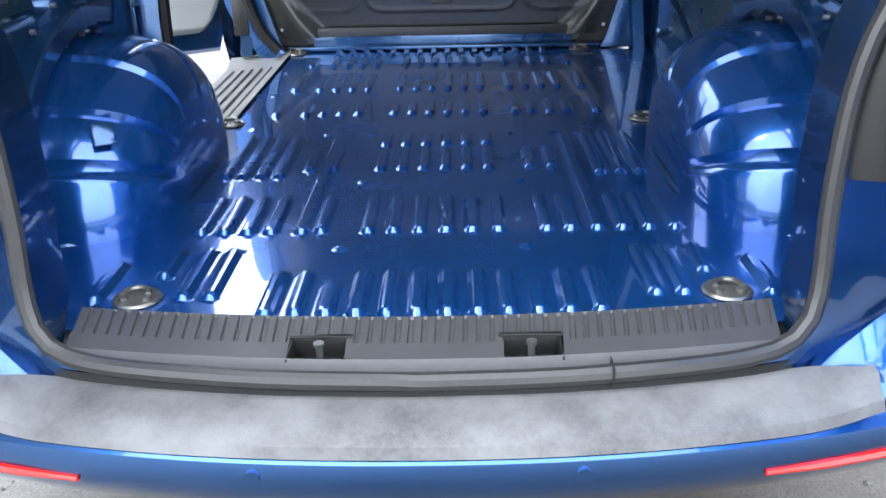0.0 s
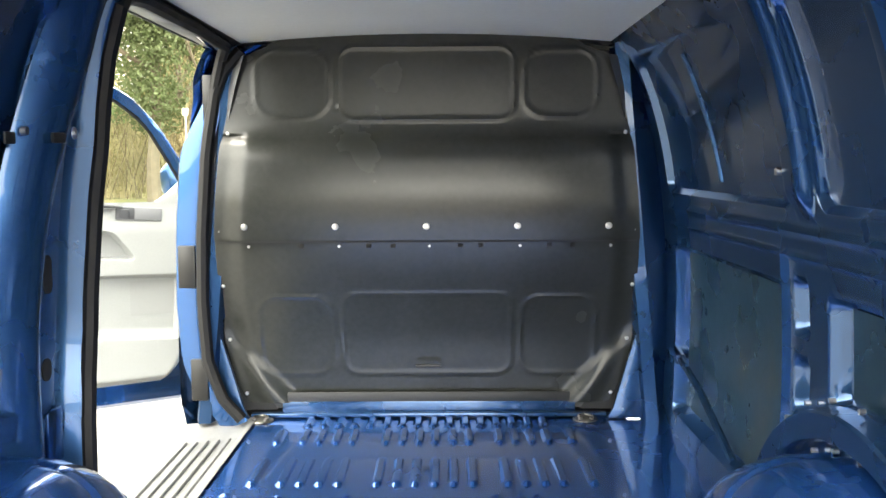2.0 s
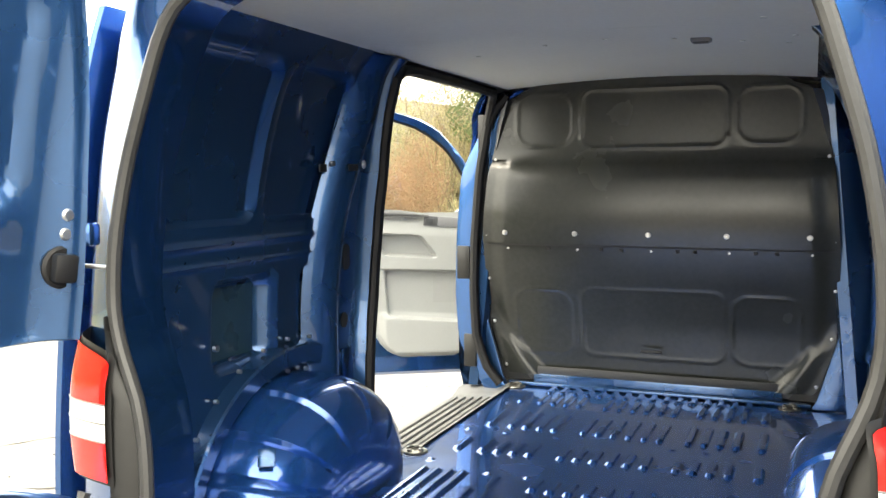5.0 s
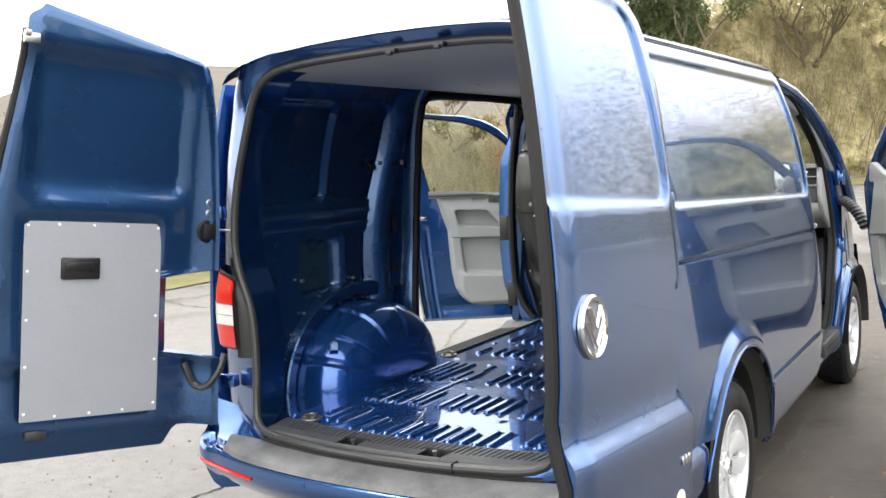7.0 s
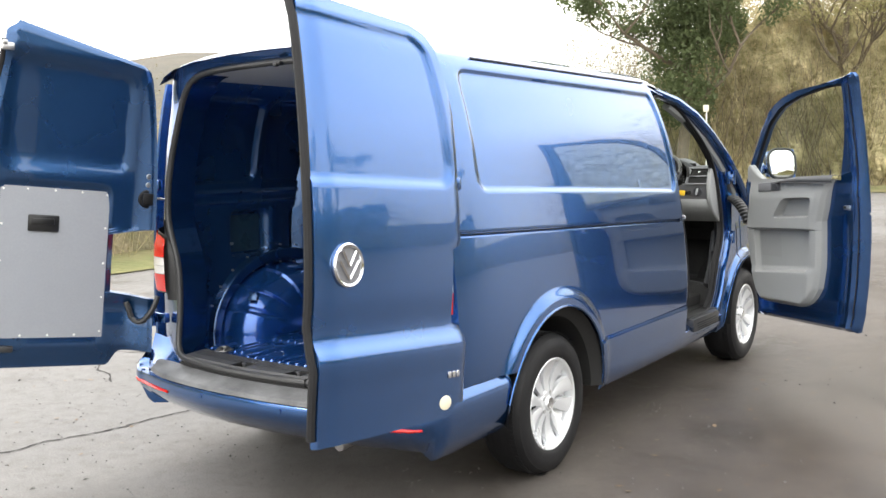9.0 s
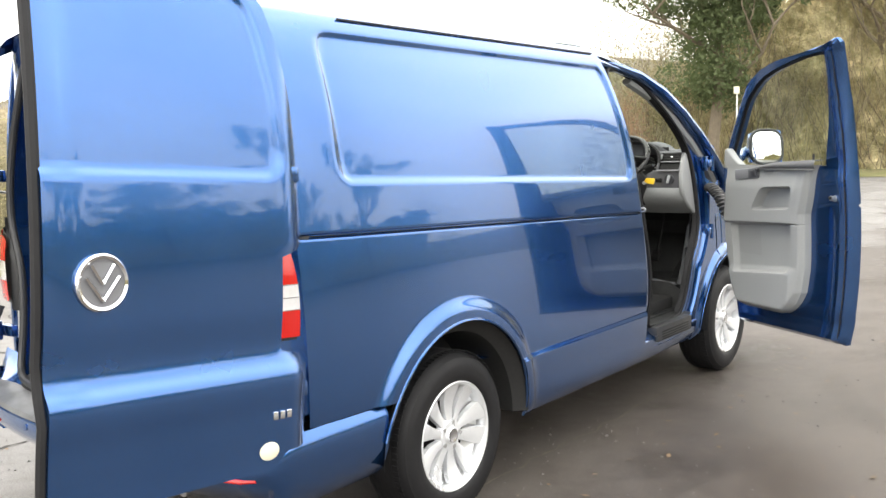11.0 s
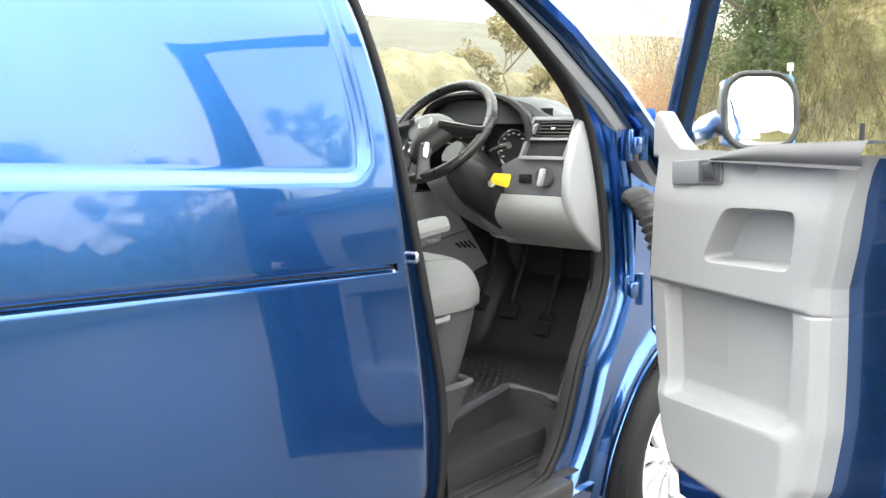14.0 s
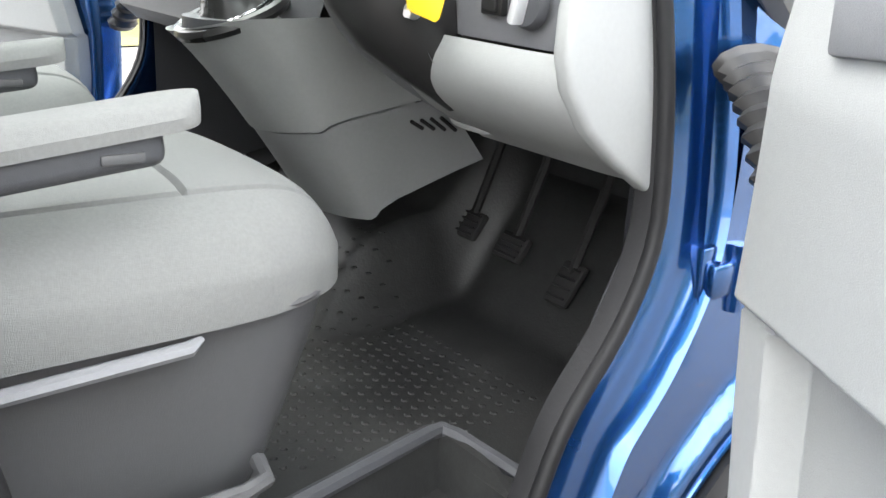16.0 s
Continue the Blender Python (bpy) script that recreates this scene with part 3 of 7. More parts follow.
part("step_pad", sheet(steps(-0.735, 60, 0.735), range(6), pad_point), STEP_PLASTIC, van, "weathered black plastic bumper step, scuffed pale")
for s in (1, -1):
    def corner(a, b):
        """The painted shoulder that rises from the bumper's end to the body below the lamp."""
        x = lerp(0.615, 0.925, a)
        y0 = bumper_plan(x) + lerp(0.115, 0.030, min(1, a * 2.2)) + 0.05 * a ** 3
        return s * x, lerp(y0, 0.135, b), 0.506 + 0.018 * ease(0.12 - b, 0.06) * min(1, a * 3) + (0.075 + 0.05 * a) * b ** 1.7
    part("bumper_shoulder", sheet(steps(0, 16, 1), steps(0, 14, 1), corner), PAINT, van, "blue sculpted bumper shoulder under the tail lamp")
    pts = [bumper_line(s * a, -0.001) + Vector((0, 0, z)) for a, z in ((0.522, 0.447), (0.62, 0.447), (0.70, 0.448), (0.78, 0.449), (0.84, 0.451), (0.90, 0.455))]
    part("reflector", tube(pts, [0.007, 0.010, 0.0105, 0.0105, 0.010, 0.007], 8, flat=0.85), RED_LENS, van, "red bumper reflector")
    for x in (0.245,):
        p = bumper_line(s * x, -0.006)
        part("parking_sensor", cyl((p.x, p.y - 0.002, 0.474), (p.x, p.y + 0.01, 0.474), 0.012, 14), PAINT, van, "painted parking sensor")

# under the tail: dark underbody with the wheel wells, spare tow eye
part("underbody", join(rbox((0, 0.90 + 1.2, 0.46), (1.50, 3.3, 0.16), 0.02), rbox((0, 0.28, 0.42), (1.30, 0.30, 0.18), 0.03), rbox((0, 3.6, 0.40), (1.2, 1.6, 0.2), 0.02)), VOID, van)
for s in (1, -1):
    for y in (WHEEL_Y, WHEEL_Y + WHEELBASE):
        r_well, r_lip = (0.420, ARCH_R) if y < 2 else (0.40, 0.43)
        arc = sheet(range(33), range(3), lambda k, q: (s * (0.64, 0.895, 0.942)[q], y + (r_well, r_well, r_lip * 1.006)[q] * math.cos(math.pi * (k / 32)), WHEEL_Z - 0.004 + (r_well, r_well, r_lip * 1.006)[q] * math.sin(math.pi * (k / 32))))
        disc = sheet(range(33), (0, r_well), lambda k, r: (s * 0.64, y + r * math.cos(math.pi * (k / 32)), WHEEL_Z - 0.004 + r * math.sin(math.pi * (k / 32))))
        part("wheel_well", join(arc, disc), VOID, van, "black wheel arch liner")
for x in (0.22, 0.34):
    part("exhaust_tip", tube([(x, 0.10, 0.275), (x, 0.24, 0.285)], 0.026, 12), STEEL, van)

# sill plate with grooves and two latch pockets
def sill_point(x, v):
    """v runs from the seal to the floor; the plate bows with the bumper."""
    groove = 0.0045 * (math.sin(2 * math.pi * x / 0.0215) > 0.5) * (0.042 < v < 0.133)
    return x * (1 + 0.35 * (v + 0.03)), v + 0.16 * x * x, 0.578 if v > 0.138 else 0.589 - groove - 0.012 * ease(v + 0.022, 0.02)
SILL_X = steps(-0.575, 540, 0.575)
POCKETS = (-0.163, 0.179)
sill_keep = lambda x, v: not any(abs(x - c) < 0.0465 and -0.012 < v < 0.056 for c in POCKETS)
part("sill_plate", sheet(SILL_X, (-0.040, -0.028, -0.012, 0.040, 0.0435, 0.056, 0.130, 0.1335, 0.139), sill_point, sill_keep), SILL_PLASTIC, van, "dark grey grooved plastic sill plate")
for c in POCKETS:
    pocket = join(rbox((c, 0.025, 0.553), (0.098, 0.072, 0.004), 0.001), rbox((c - 0.047, 0.025, 0.570), (0.004, 0.072, 0.036), 0.001), rbox((c + 0.047, 0.025, 0.570), (0.004, 0.072, 0.036), 0.001),
                  rbox((c, 0.061, 0.570), (0.098, 0.004, 0.036), 0.001), rbox((c, 0.063, 0.5905), (0.104, 0.010, 0.005), 0.002))
    lp = part("latch_pocket", pocket, BLACK, van, "black latch pocket in the sill")
    part("striker", join(cyl((c, 0.034, 0.555), (c, 0.034, 0.591), 0.006, 10), cyl((c, 0.034, 0.589), (c, 0.034, 0.595), 0.009, 10), rbox((c + 0.026, 0.02, 0.562), (0.022, 0.02, 0.014), 0.003)), STEEL, lp, "steel door striker")
for x in (0.041, 0.232):
    part("header_bracket", join(rbox((x, 0.118, 1.926), (0.045, 0.03, 0.018), 0.005), rbox((x, 0.104, 1.918), (0.022, 0.02, 0.014), 0.004)), BLACK, van, "small black catch under the roof edge")

# ---- load space ----
RIBS = []
def rib_row(xs, y0, y1):
    for x in xs:
        RIBS.append((x, y0, y1))
rib_row([-0.278 + 0.0535 * k for k in range(12) if k not in (2, 9)], 0.155, 0.335)
rib_row([-0.171, 0.2035], 0.155, 0.285)
rib_row([-0.44, -0.39, 0.42, 0.47], 0.225, 0.445)
rib_row([-0.50, 0.53], 0.315, 0.445)
rib_row([-0.60, 0.625], 0.215, 0.385)
rib_row([-0.487, -0.437, -0.387, -0.337, -0.13, -0.075, -0.02, 0.036, 0.092, 0.148, 0.25, 0.30, 0.41, 0.465, 0.52], 0.535, 0.755)
rib_row([-0.23], 0.535, 0.755)
rib_row([-0.272, 0.357], 0.535, 1.26)
rib_row([-0.52, -0.475, -0.43, -0.385, 0.415, 0.465, 0.515], 0.905, 1.265)
rib_row([-0.315, -0.255, 0.245, 0.30], 0.955, 1.13)
rib_row([-0.135 + 0.055 * k for k in range(6)], 0.955, 1.13)
rib_row([-0.135 + 0.055 * k for k in range(6)], 1.165, 1.275)
GROUPS = [-0.41, -0.355, -0.30, -0.245, -0.135, -0.08, -0.025, 0.03, 0.085, 0.14, 0.24, 0.293, 0.346, 0.40]
rib_row(GROUPS + [-0.50, 0.49], 1.50, 1.635)
rib_row(GROUPS + [-0.495, 0.485], 1.83, 2.06)
rib_row(GROUPS + [-0.495, 0.48], 2.22, 2.37)
rib_row([-0.42 + 0.055 * k for k in range(16)], 2.41, 2.52)
DIMPLES = [(-0.178, 0.455), (0.20, 0.46), (-0.17, 0.865), (0.21, 0.87), (-0.31, 1.285), (-0.18, 1.285), (0.21, 1.28), (0.33, 1.28), (-0.40, 1.75), (-0.21, 1.75), (0.20, 1.75), (0.31, 1.75), (-0.55, 1.76), (-0.54, 1.36)]
BUCKET = {}
for x, y0, y1 in RIBS:
    for c in range(int((x - 0.03) * 20) - 1, int((x + 0.03) * 20) + 2):
        BUCKET.setdefault(c, []).append((x, y0, y1))


def floor_z(x, y):
    h = 0.0
    for rx, y0, y1 in BUCKET.get(int(x * 20), ()):
        d = abs(x - rx)
        if d < 0.022 and y0 - 0.02 < y < y1 + 0.02:
            q = max(y0 + 0.012 - y, y - (y1 - 0.012), 0.0)
            h = max(h, 0.012 * ease(math.hypot(d, q) - 0.0130, 0.010))
    for dx, dy in DIMPLES:
        r = math.hypot(x - dx, y - dy)
        if r < 0.03:
            h = max(h, 0.006 * ease(r - 0.012, 0.008))
    return 0.580 + h


FX = [-0.84 + 0.0055 * k for k in range(306)]
FY = steps(0.115, 34, 0.34, 24, 0.54, 27, 0.76, 62, 1.28, 26, 1.50, 18, 1.64, 24, 1.84, 24, 2.06, 20, 2.22, 18, 2.37, 6, 2.41, 14, 2.53, 4, 2.60)
part("load_floor", sheet(FX, FY, lambda x, y: (x, y, floor_z(x, y)), lambda x, y: not (x < -0.618 and y > 1.44) and not (abs(x) > 0.68 and abs(y - 0.93) < 0.36)), FLOOR_PAINT, van, "glossy blue ribbed steel load floor, lightly scuffed")

# wheel boxes
def arch_box(s):
    """A domed wheel box with pressed bands; its inner face stands 0.57 m off the middle."""
    cy, ry, rz = 0.930, 0.458, 0.362
    def point(k, q):
        a, f = math.pi * k / 90, math.pi / 2 * q
        x = 0.845 - 0.272 * math.sin(f) ** 0.80
        rr = max(0.0, math.cos(f)) ** 0.40
        near = smooth(rr, [(0.45, 0), (0.75, 1)])
        band = sum(ease(abs(a - b) - w, 0.03) for b, w in ((0.46, 0.035), (0.80, 0.022), (1.22, 0.020), (1.80, 0.020), (2.35, 0.022))) * near
        rr -= 0.030 * band
        x += 0.009 * band * smooth(q, [(0.35, 0), (0.7, 1)])
        return s * x, cy - rr * ry * math.cos(a), 0.575 + rr * rz * math.sin(a)
    return sheet(range(91), [0, 0.08, 0.16, 0.24, 0.32, 0.40, 0.48, 0.55, 0.61, 0.67, 0.73, 0.78, 0.83, 0.87, 0.91, 0.94, 0.965, 0.985, 0.997, 1.0], point)
for s in (-1, 1):
    box = part("wheel_box", arch_box(s), FLOOR_PAINT, van, "glossy blue wheel box with pressed bands")
    def flange(k, q):
        """The broad welded band that runs over the box, stepped at its edges."""
        a, r = math.pi * k / 40, (0.0, 0.004, 0.010, 0.058, 0.064, 0.072)[int(q)]
        return s * ((0.846, 0.815, 0.806, 0.800, 0.806, 0.846)[int(q)]), 0.945 - (0.462 + r) * 1.02 * math.cos(a), 0.575 + (0.375 + r * 1.05) * math.sin(a)
    part("weld_flange", sheet(range(41), range(6), flange), PAINT_SHADED, box, "flat blue band over the wheel box")
    for k in range(5, 37, 3):
        p = flange(k, 0)
        for off in (-0.012, 0.082):
            a = math.pi * k / 40
            y, z = 0.945 - (0.462 + off) * 1.02 * math.cos(a), 0.575 + (0.375 + off * 1.05) * math.sin(a)
            part("spot_bolt", cyl((s * 0.838, y, z), (s * 0.826, y, z), 0.006, 8), STEEL, box)
    foot = [(s * (0.845 - 0.276 * math.sin(w)), 0.930 - 0.470 * math.copysign(abs(math.cos(w)) ** 0.75, math.cos(w)), 0.583) for w in steps(0.25, 36, math.pi - 0.25)]
    part("weld_bead", tube(foot, 0.007, 6), PAINT_SHADED, box)
part("access_plug", rbox((0, 0, 0), (0.046, 0.008, 0.050), 0.004, m=pose(0, 0, 0, -32, 0, 28)), PAINT_SHADED, van, "blue square plug on the wheel box", m=pose(-0.672, 0.575, 0.795))

# lashing rings in the floor
def lash_ring(x, y, turn):
    m = pose(x, y, 0.582, 0, 0, turn)
    dish = part("lashing_ring", lathe([(0.0001, 0.006), (0.028, 0.006), (0.036, 0.003), (0.042, 0.0045), (0.046, 0.0)], 20), WORN_STEEL, van, "worn steel lashing ring set in the floor", m=m @ pose(0, 0, 0, 0, -90, 0))
    bow = [(0.024 * math.cos(math.pi * k / 10), 0.03 * math.sin(math.pi * k / 10) - 0.008, 0.012) for k in range(11)]
    b = part("ring_bow", moved(tube(bow, 0.0055, 8), pose(0, 0, 0)), WORN_STEEL, van, "steel lashing bow", m=m)
    for q in ((0.02, -0.015), (-0.02, -0.015)):
        part("ring_screw", moved(cyl((q[0], q[1], 0.004), (q[0], q[1], 0.012), 0.009, 10), pose(0, 0, 0)), WORN_STEEL, van, m=m)
for x, y, a in ((-0.522, 0.232, 0), (0.545, 0.236, 0), (-0.625, 1.42, 30), (0.617, 1.418, -30), (-0.60, 2.50, 0), (0.56, 2.50, 0)):
    lash_ring(x, y, a)

# inner side walls: a pressed frame with deep fields between posts
def wall_x(y, z):
    return flow(z, [(0.55, 0.835), (1.0, 0.845), (1.25, 0.835), (1.5, 0.805), (1.7, 0.755), (1.85, 0.69), (1.93, 0.62)]) + 0.6 * flow(y, LONG)
def wall_fields(left):
    f = [(0.30, 1.40, 0.755, 1.83, 0.05), (0.81, 1.40, 1.165 if left else 1.145, 1.83, 0.05)]
    if left:
        return f + [(1.045, 1.0, 1.185, 1.235, 0.02), (0.60, 1.0, 0.85, 1.235, 0.03)]
    return f + [(1.29, 1.40, 2.40, 1.84, 0.04), (1.38, 0.66, 2.36, 1.215, 0.03), (1.235, 1.12, 1.305, 1.235, 0.015), (1.235, 0.945, 1.305, 1.06, 0.015), (0.89, 1.0, 1.12, 1.22, 0.02), (0.30, 1.0, 0.86, 1.22, 0.03)]
def wall_point(left):
    fields = wall_fields(left)
    def fn(y, w):
        z = w
        d = 0.0
        for y0, z0, y1, z1, r in fields:
            e = ease(sd_rect(y, z, y0, z0, y1, z1, r), 0.022)
            depth = 0.022 if z0 > 1.3 else 0.045
            d = max(d, depth * e)
        d -= 0.014 * ease(abs(z - 1.345) - 0.006, 0.03) * (0.25 < y < 2.4)
        if not left:
            d -= 0.030 * ease(abs(y - 1.215) - 0.044, 0.030) * ease(1.40 - z, 0.08)
            d -= 0.016 * ease(abs(y - 1.345) - 0.007, 0.014) * ease(z - 1.29, 0.03) * ease(0.84 - z, 0.03)
        else:
            d -= 0.018 * ease(abs(y - 0.885) - 0.008, 0.014) * ease(z - 1.25, 0.03)
        d -= 0.010 * ease(abs(z - 1.29) - 0.004, 0.016) * (0.25 < y < 2.4)
        return wall_x(y, z) + d, y, z
    return fn
WY = steps(0.21, 8, 0.36, 60, 1.10, 56, 1.46, 70, 2.36, 8, 2.44, 4, 2.52)
WZ = steps(0.57, 60, 1.26, 30, 1.44, 26, 1.78, 8, 1.86, 4, 1.93)
wall_keep = lambda y, z: math.hypot(y - 0.985, z - 0.335) > 0.49
part("inner_wall", sheet(WY, WZ, wall_point(False), wall_keep), PAINT_SHADED, van, "blue pressed inner side wall with posts and hollow fields")
part("inner_wall", mirrored(sheet([y for y in WY if y < 1.26], WZ, wall_point(True), wall_keep)), PAINT_SHADED, van, "blue pressed inner side wall with posts and hollow fields")
for s, y, z in ((1, 1.258, 1.475), (-1, 1.135, 1.565), (-1, 1.10, 0.98), (-1, 0.58, 1.07), (1, 0.58, 1.07)):
    x = s * (wall_x(y, z) - (0.026 if z > 1.4 and s > 0 else 0.012))
    part("wall_screw", cyl((x, y, z), (x - s * 0.012, y, z), 0.009, 14), STEEL, van, "pale washer and screw on the post")
part("belt_plate", rbox((-(wall_x(1.09, 1.56) - 0.012), 1.085, 1.55), (0.006, 0.045, 0.024), 0.008), BLACK, van)

# added dark sheets that shade the lower hollows, just above their bottoms
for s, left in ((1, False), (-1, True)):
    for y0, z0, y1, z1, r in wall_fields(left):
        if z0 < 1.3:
            part("hollow_shade", sheet(steps(y0 + 0.016, 6, y1 - 0.016), steps(z0 + 0.016, 6, z1 - 0.016), lambda y, z: (s * (wall_x(y, z) + 0.041), y, z)), HOLLOW_DARK, van, "dark greenish sheet added to shade the hollow wall field")
# vertical bars inside the upper fields
for s in (1, -1):
    for y0, y1, zz in ((0.765, 0.80, 0), (1.845, 1.93, 0)):
        if s < 0 and y0 > 1.2:
            continue
        bar = [(s * (wall_x(y0, z) + 0.022), lerp(y1, y0, (1.82 - z) / 0.4), z) for z in steps(1.44, 8, 1.80)]
        part("wall_stiffener", tube(bar, 0.009, 8), PAINT_SHADED, van, "blue pressed stiffening bar")
# round holes and diagonal stay low on the right wall
part("diagonal_stay", join(tube([(0.845, 2.40, 0.86), (0.84, 2.05, 0.80), (0.845, 1.72, 0.68)], 0.012, 8), tube([(0.845, 2.40, 0.86), (0.845, 2.30, 0.84)], 0.02, 8)), PAINT_SHADED, van)

# roof lining with its cross seam, lamp and screws
def lining_point(x, y):
    return x, y, 1.905 + 0.030 * (1 - (x / 0.64) ** 2) + 0.004 * ease(abs(y - 1.12 - 0.06 * (1 - (x / 0.62) ** 2)) - 0.004, 0.02)
part("roof_lining", sheet(steps(-0.63, 24, 0.63), steps(0.16, 30, 1.0, 24, 1.3, 20, 2.47), lining_point), LINER, van, "matt grey roof lining")
lamp = part("load_lamp", rbox((0.307, 1.43, lining_point(0.307, 1.43)[2] - 0.004), (0.060, 0.040, 0.016), 0.005), CAB_MID, van, "small grey load-space lamp")
part("lamp_lens", rbox((0.307, 1.427, lining_point(0.307, 1.43)[2] - 0.012), (0.044, 0.028, 0.006), 0.002), CAB_DARK, lamp)
for x, y in ((-0.17, 1.42), (0.03, 1.38), (0.23, 1.42), (-0.42, 1.50), (0.42, 1.48), (0.55, 1.50), (0.50, 1.05), (0.57, 1.35)):
    part("lining_clip", cyl((x, y, lining_point(x, y)[2] - 0.003), (x, y, lining_point(x, y)[2] + 0.006), 0.008, 10), LINER, van)

# bulkhead: two black pressed sheets with bolts
def bulk_y(z):
    return flow(z, [(0.60, 2.575), (0.75, 2.555), (0.90, 2.525), (1.20, 2.430), (1.35, 2.405), (1.50, 2.415), (1.56, 2.43), (1.60, 2.458), (1.66, 2.468), (1.95, 2.475)])
BULK_HALF = [(0.58, 0.59), (0.66, 0.668), (0.80, 0.722), (1.0, 0.735), (1.25, 0.730), (1.55, 0.706), (1.75, 0.670), (1.86, 0.625), (1.93, 0.47), (1.955, 0.25), (1.965, 0.0)]
def bulk_fields(x, z):
    d = 0.0
    for x0, z0, x1, z1, r in ((-0.60, 0.74, -0.335, 1.03, 0.07), (-0.30, 0.74, 0.295, 1.04, 0.05), (0.33, 0.74, 0.595, 1.03, 0.07),
                              (-0.585, 1.655, -0.335, 1.88, 0.07), (-0.30, 1.645, 0.30, 1.89, 0.05), (0.335, 1.655, 0.585, 1.88, 0.07)):
        s = sd_rect(x, z, x0, z0, x1, z1, r)
        d += 0.0045 * ease(abs(s) - 0.003, 0.016)
    return d
def bulk_point(u, z):
    half = curve(z, BULK_HALF)
    x = u * half
    edge = smooth(abs(x), [(half - 0.10, 0), (half - 0.03, 1)]) if z < 1.6 else 0
    line = (abs(x) - 0.49) * 0.75 - (z - 0.66) * 0.66
    low = smooth(line, [(-0.02, 0), (0.05, 1)]) * smooth(z, [(0.62, 1), (1.0, 0.2)])
    return x, bulk_y(z) - bulk_fields(x, z) - 0.036 * low + 0.012 * edge, z
bw = steps(-1, 150, 1)
part("bulkhead_lower", sheet(bw, steps(0.635, 70, 1.235), lambda u, z: bulk_point(u, z)), BULK, van, "black pressed lower bulkhead sheet")
part("bulkhead_upper", sheet(bw, steps(1.232, 76, 1.90, 6, 1.955), lambda u, z: Vector(bulk_point(u, z)) + Vector((0, -0.006, 0))), BULK, van, "black pressed upper bulkhead sheet with a dull sheen")
for k in range(5):
    x = -0.622 + 0.3105 * k
    y = bulk_y(1.28) - 0.006
    b = part("bulkhead_bolt", join(lathe([(0.0001, 0.0), (0.009, 0.0), (0.012, 0.003), (0.012, 0.006)], 16)), STEEL, van, "zinc bolt on the bulkhead", m=pose(x, y - 0.004, 1.282, 0, 0, 90))
    part("bolt_head", lathe([(0.0001, -0.006), (0.005, -0.006), (0.006, 0.0)], 6), STEEL, b, m=pose(x, y - 0.004, 1.282, 0, 0, 90))
    part("bulkhead_bolt", cyl((x + 0.01, bulk_y(1.21), 1.213), (x + 0.01, bulk_y(1.21) - 0.006, 1.213), 0.005, 10), STEEL, van, "zinc bolt on the bulkhead")
part("bulkhead_joint", sheet(steps(-0.72, 40, 0.72), (1.2265, 1.2325), lambda x, z: (x, bulk_y(z) - 0.0075, z)), VOID, van)
for x in (-0.20, -0.115, 0.115, 0.185, 0.42, 0.50, -0.43):
    part("bulkhead_slot", rbox((x, bulk_y(1.21) - 0.001, 1.214), (0.018, 0.006, 0.016), 0.002), VOID, van)
for x, z in [(-0.455, 0.655), (-0.155, 0.655), (0.15, 0.655), (0.45, 0.655)] + [(s * curve(z, BULK_HALF) * 0.985 - 0.005 * s, z) for s in (1, -1) for z in (0.67, 0.87, 1.07, 1.27, 1.32, 1.60)]:
    y = bulk_point(x / curve(z, BULK_HALF), z)[1]
    part("bulkhead_rivet", lathe([(0.0001, -0.006), (0.006, -0.005), (0.008, 0.0)], 10), STEEL, van, "zinc screw on the bulkhead edge", m=pose(x, y, z, 0, 0, 90))
part("bulkhead_flange", join(rbox((0, 2.552, 0.615), (1.06, 0.012, 0.05), 0.004), rbox((0, 2.535, 0.593), (1.28, 0.03, 0.016), 0.005)), PAINT_SHADED, van, "blue flange under the bulkhead")
part("bulkhead_strip", rbox((0, 2.546, 0.655), (1.02, 0.006, 0.035), 0.002), PLASTIC_DARK, van, "dark strip along the bulkhead foot")
part("drain_mark", rbox((0.0, 2.515, 0.775), (0.09, 0.012, 0.012), 0.005), BLACK, van)
for s in (1, -1):
    part("bulkhead_edge", sheet((-0.06, 0.11), steps(0.60, 14, 1.92), lambda k, z: (s * (curve(z, BULK_HALF) + k), 2.578, z)), PLASTIC_DARK, van)
# gussets and pillars beside the bulkhead
for s in (1, -1):
    tri = prism([(0.0, 0.0), (0.16, 0.0), (0.14, 0.04), (0.03, 0.42), (0.0, 0.75)], 0.02, 0.004, m=Matrix(((-s, 0, 0, s * 0.80), (0, 0, 1, 2.50), (0, 1, 0, 0.585), (0, 0, 0, 1))))
    part("pillar_gusset", tri, PAINT_SHADED, van, "blue gusset beside the bulkhead")
    post = sheet((0, 1, 2, 3), steps(0.58, 12, 1.90), lambda k, z: (s * (lerp(0.768, 0.646, (z - 0.62) / 1.26) + (-0.012, 0.0, 0.042, 0.060)[int(k)]) if k < 3 or s < 0 else s * (wall_x(2.5, z) + 0.004), (2.52, 2.47, 2.465, 2.515)[int(k)], z))
    part("b_pillar_inner", post, PAINT_SHADED, van, "blue inner pillar beside the bulkhead")

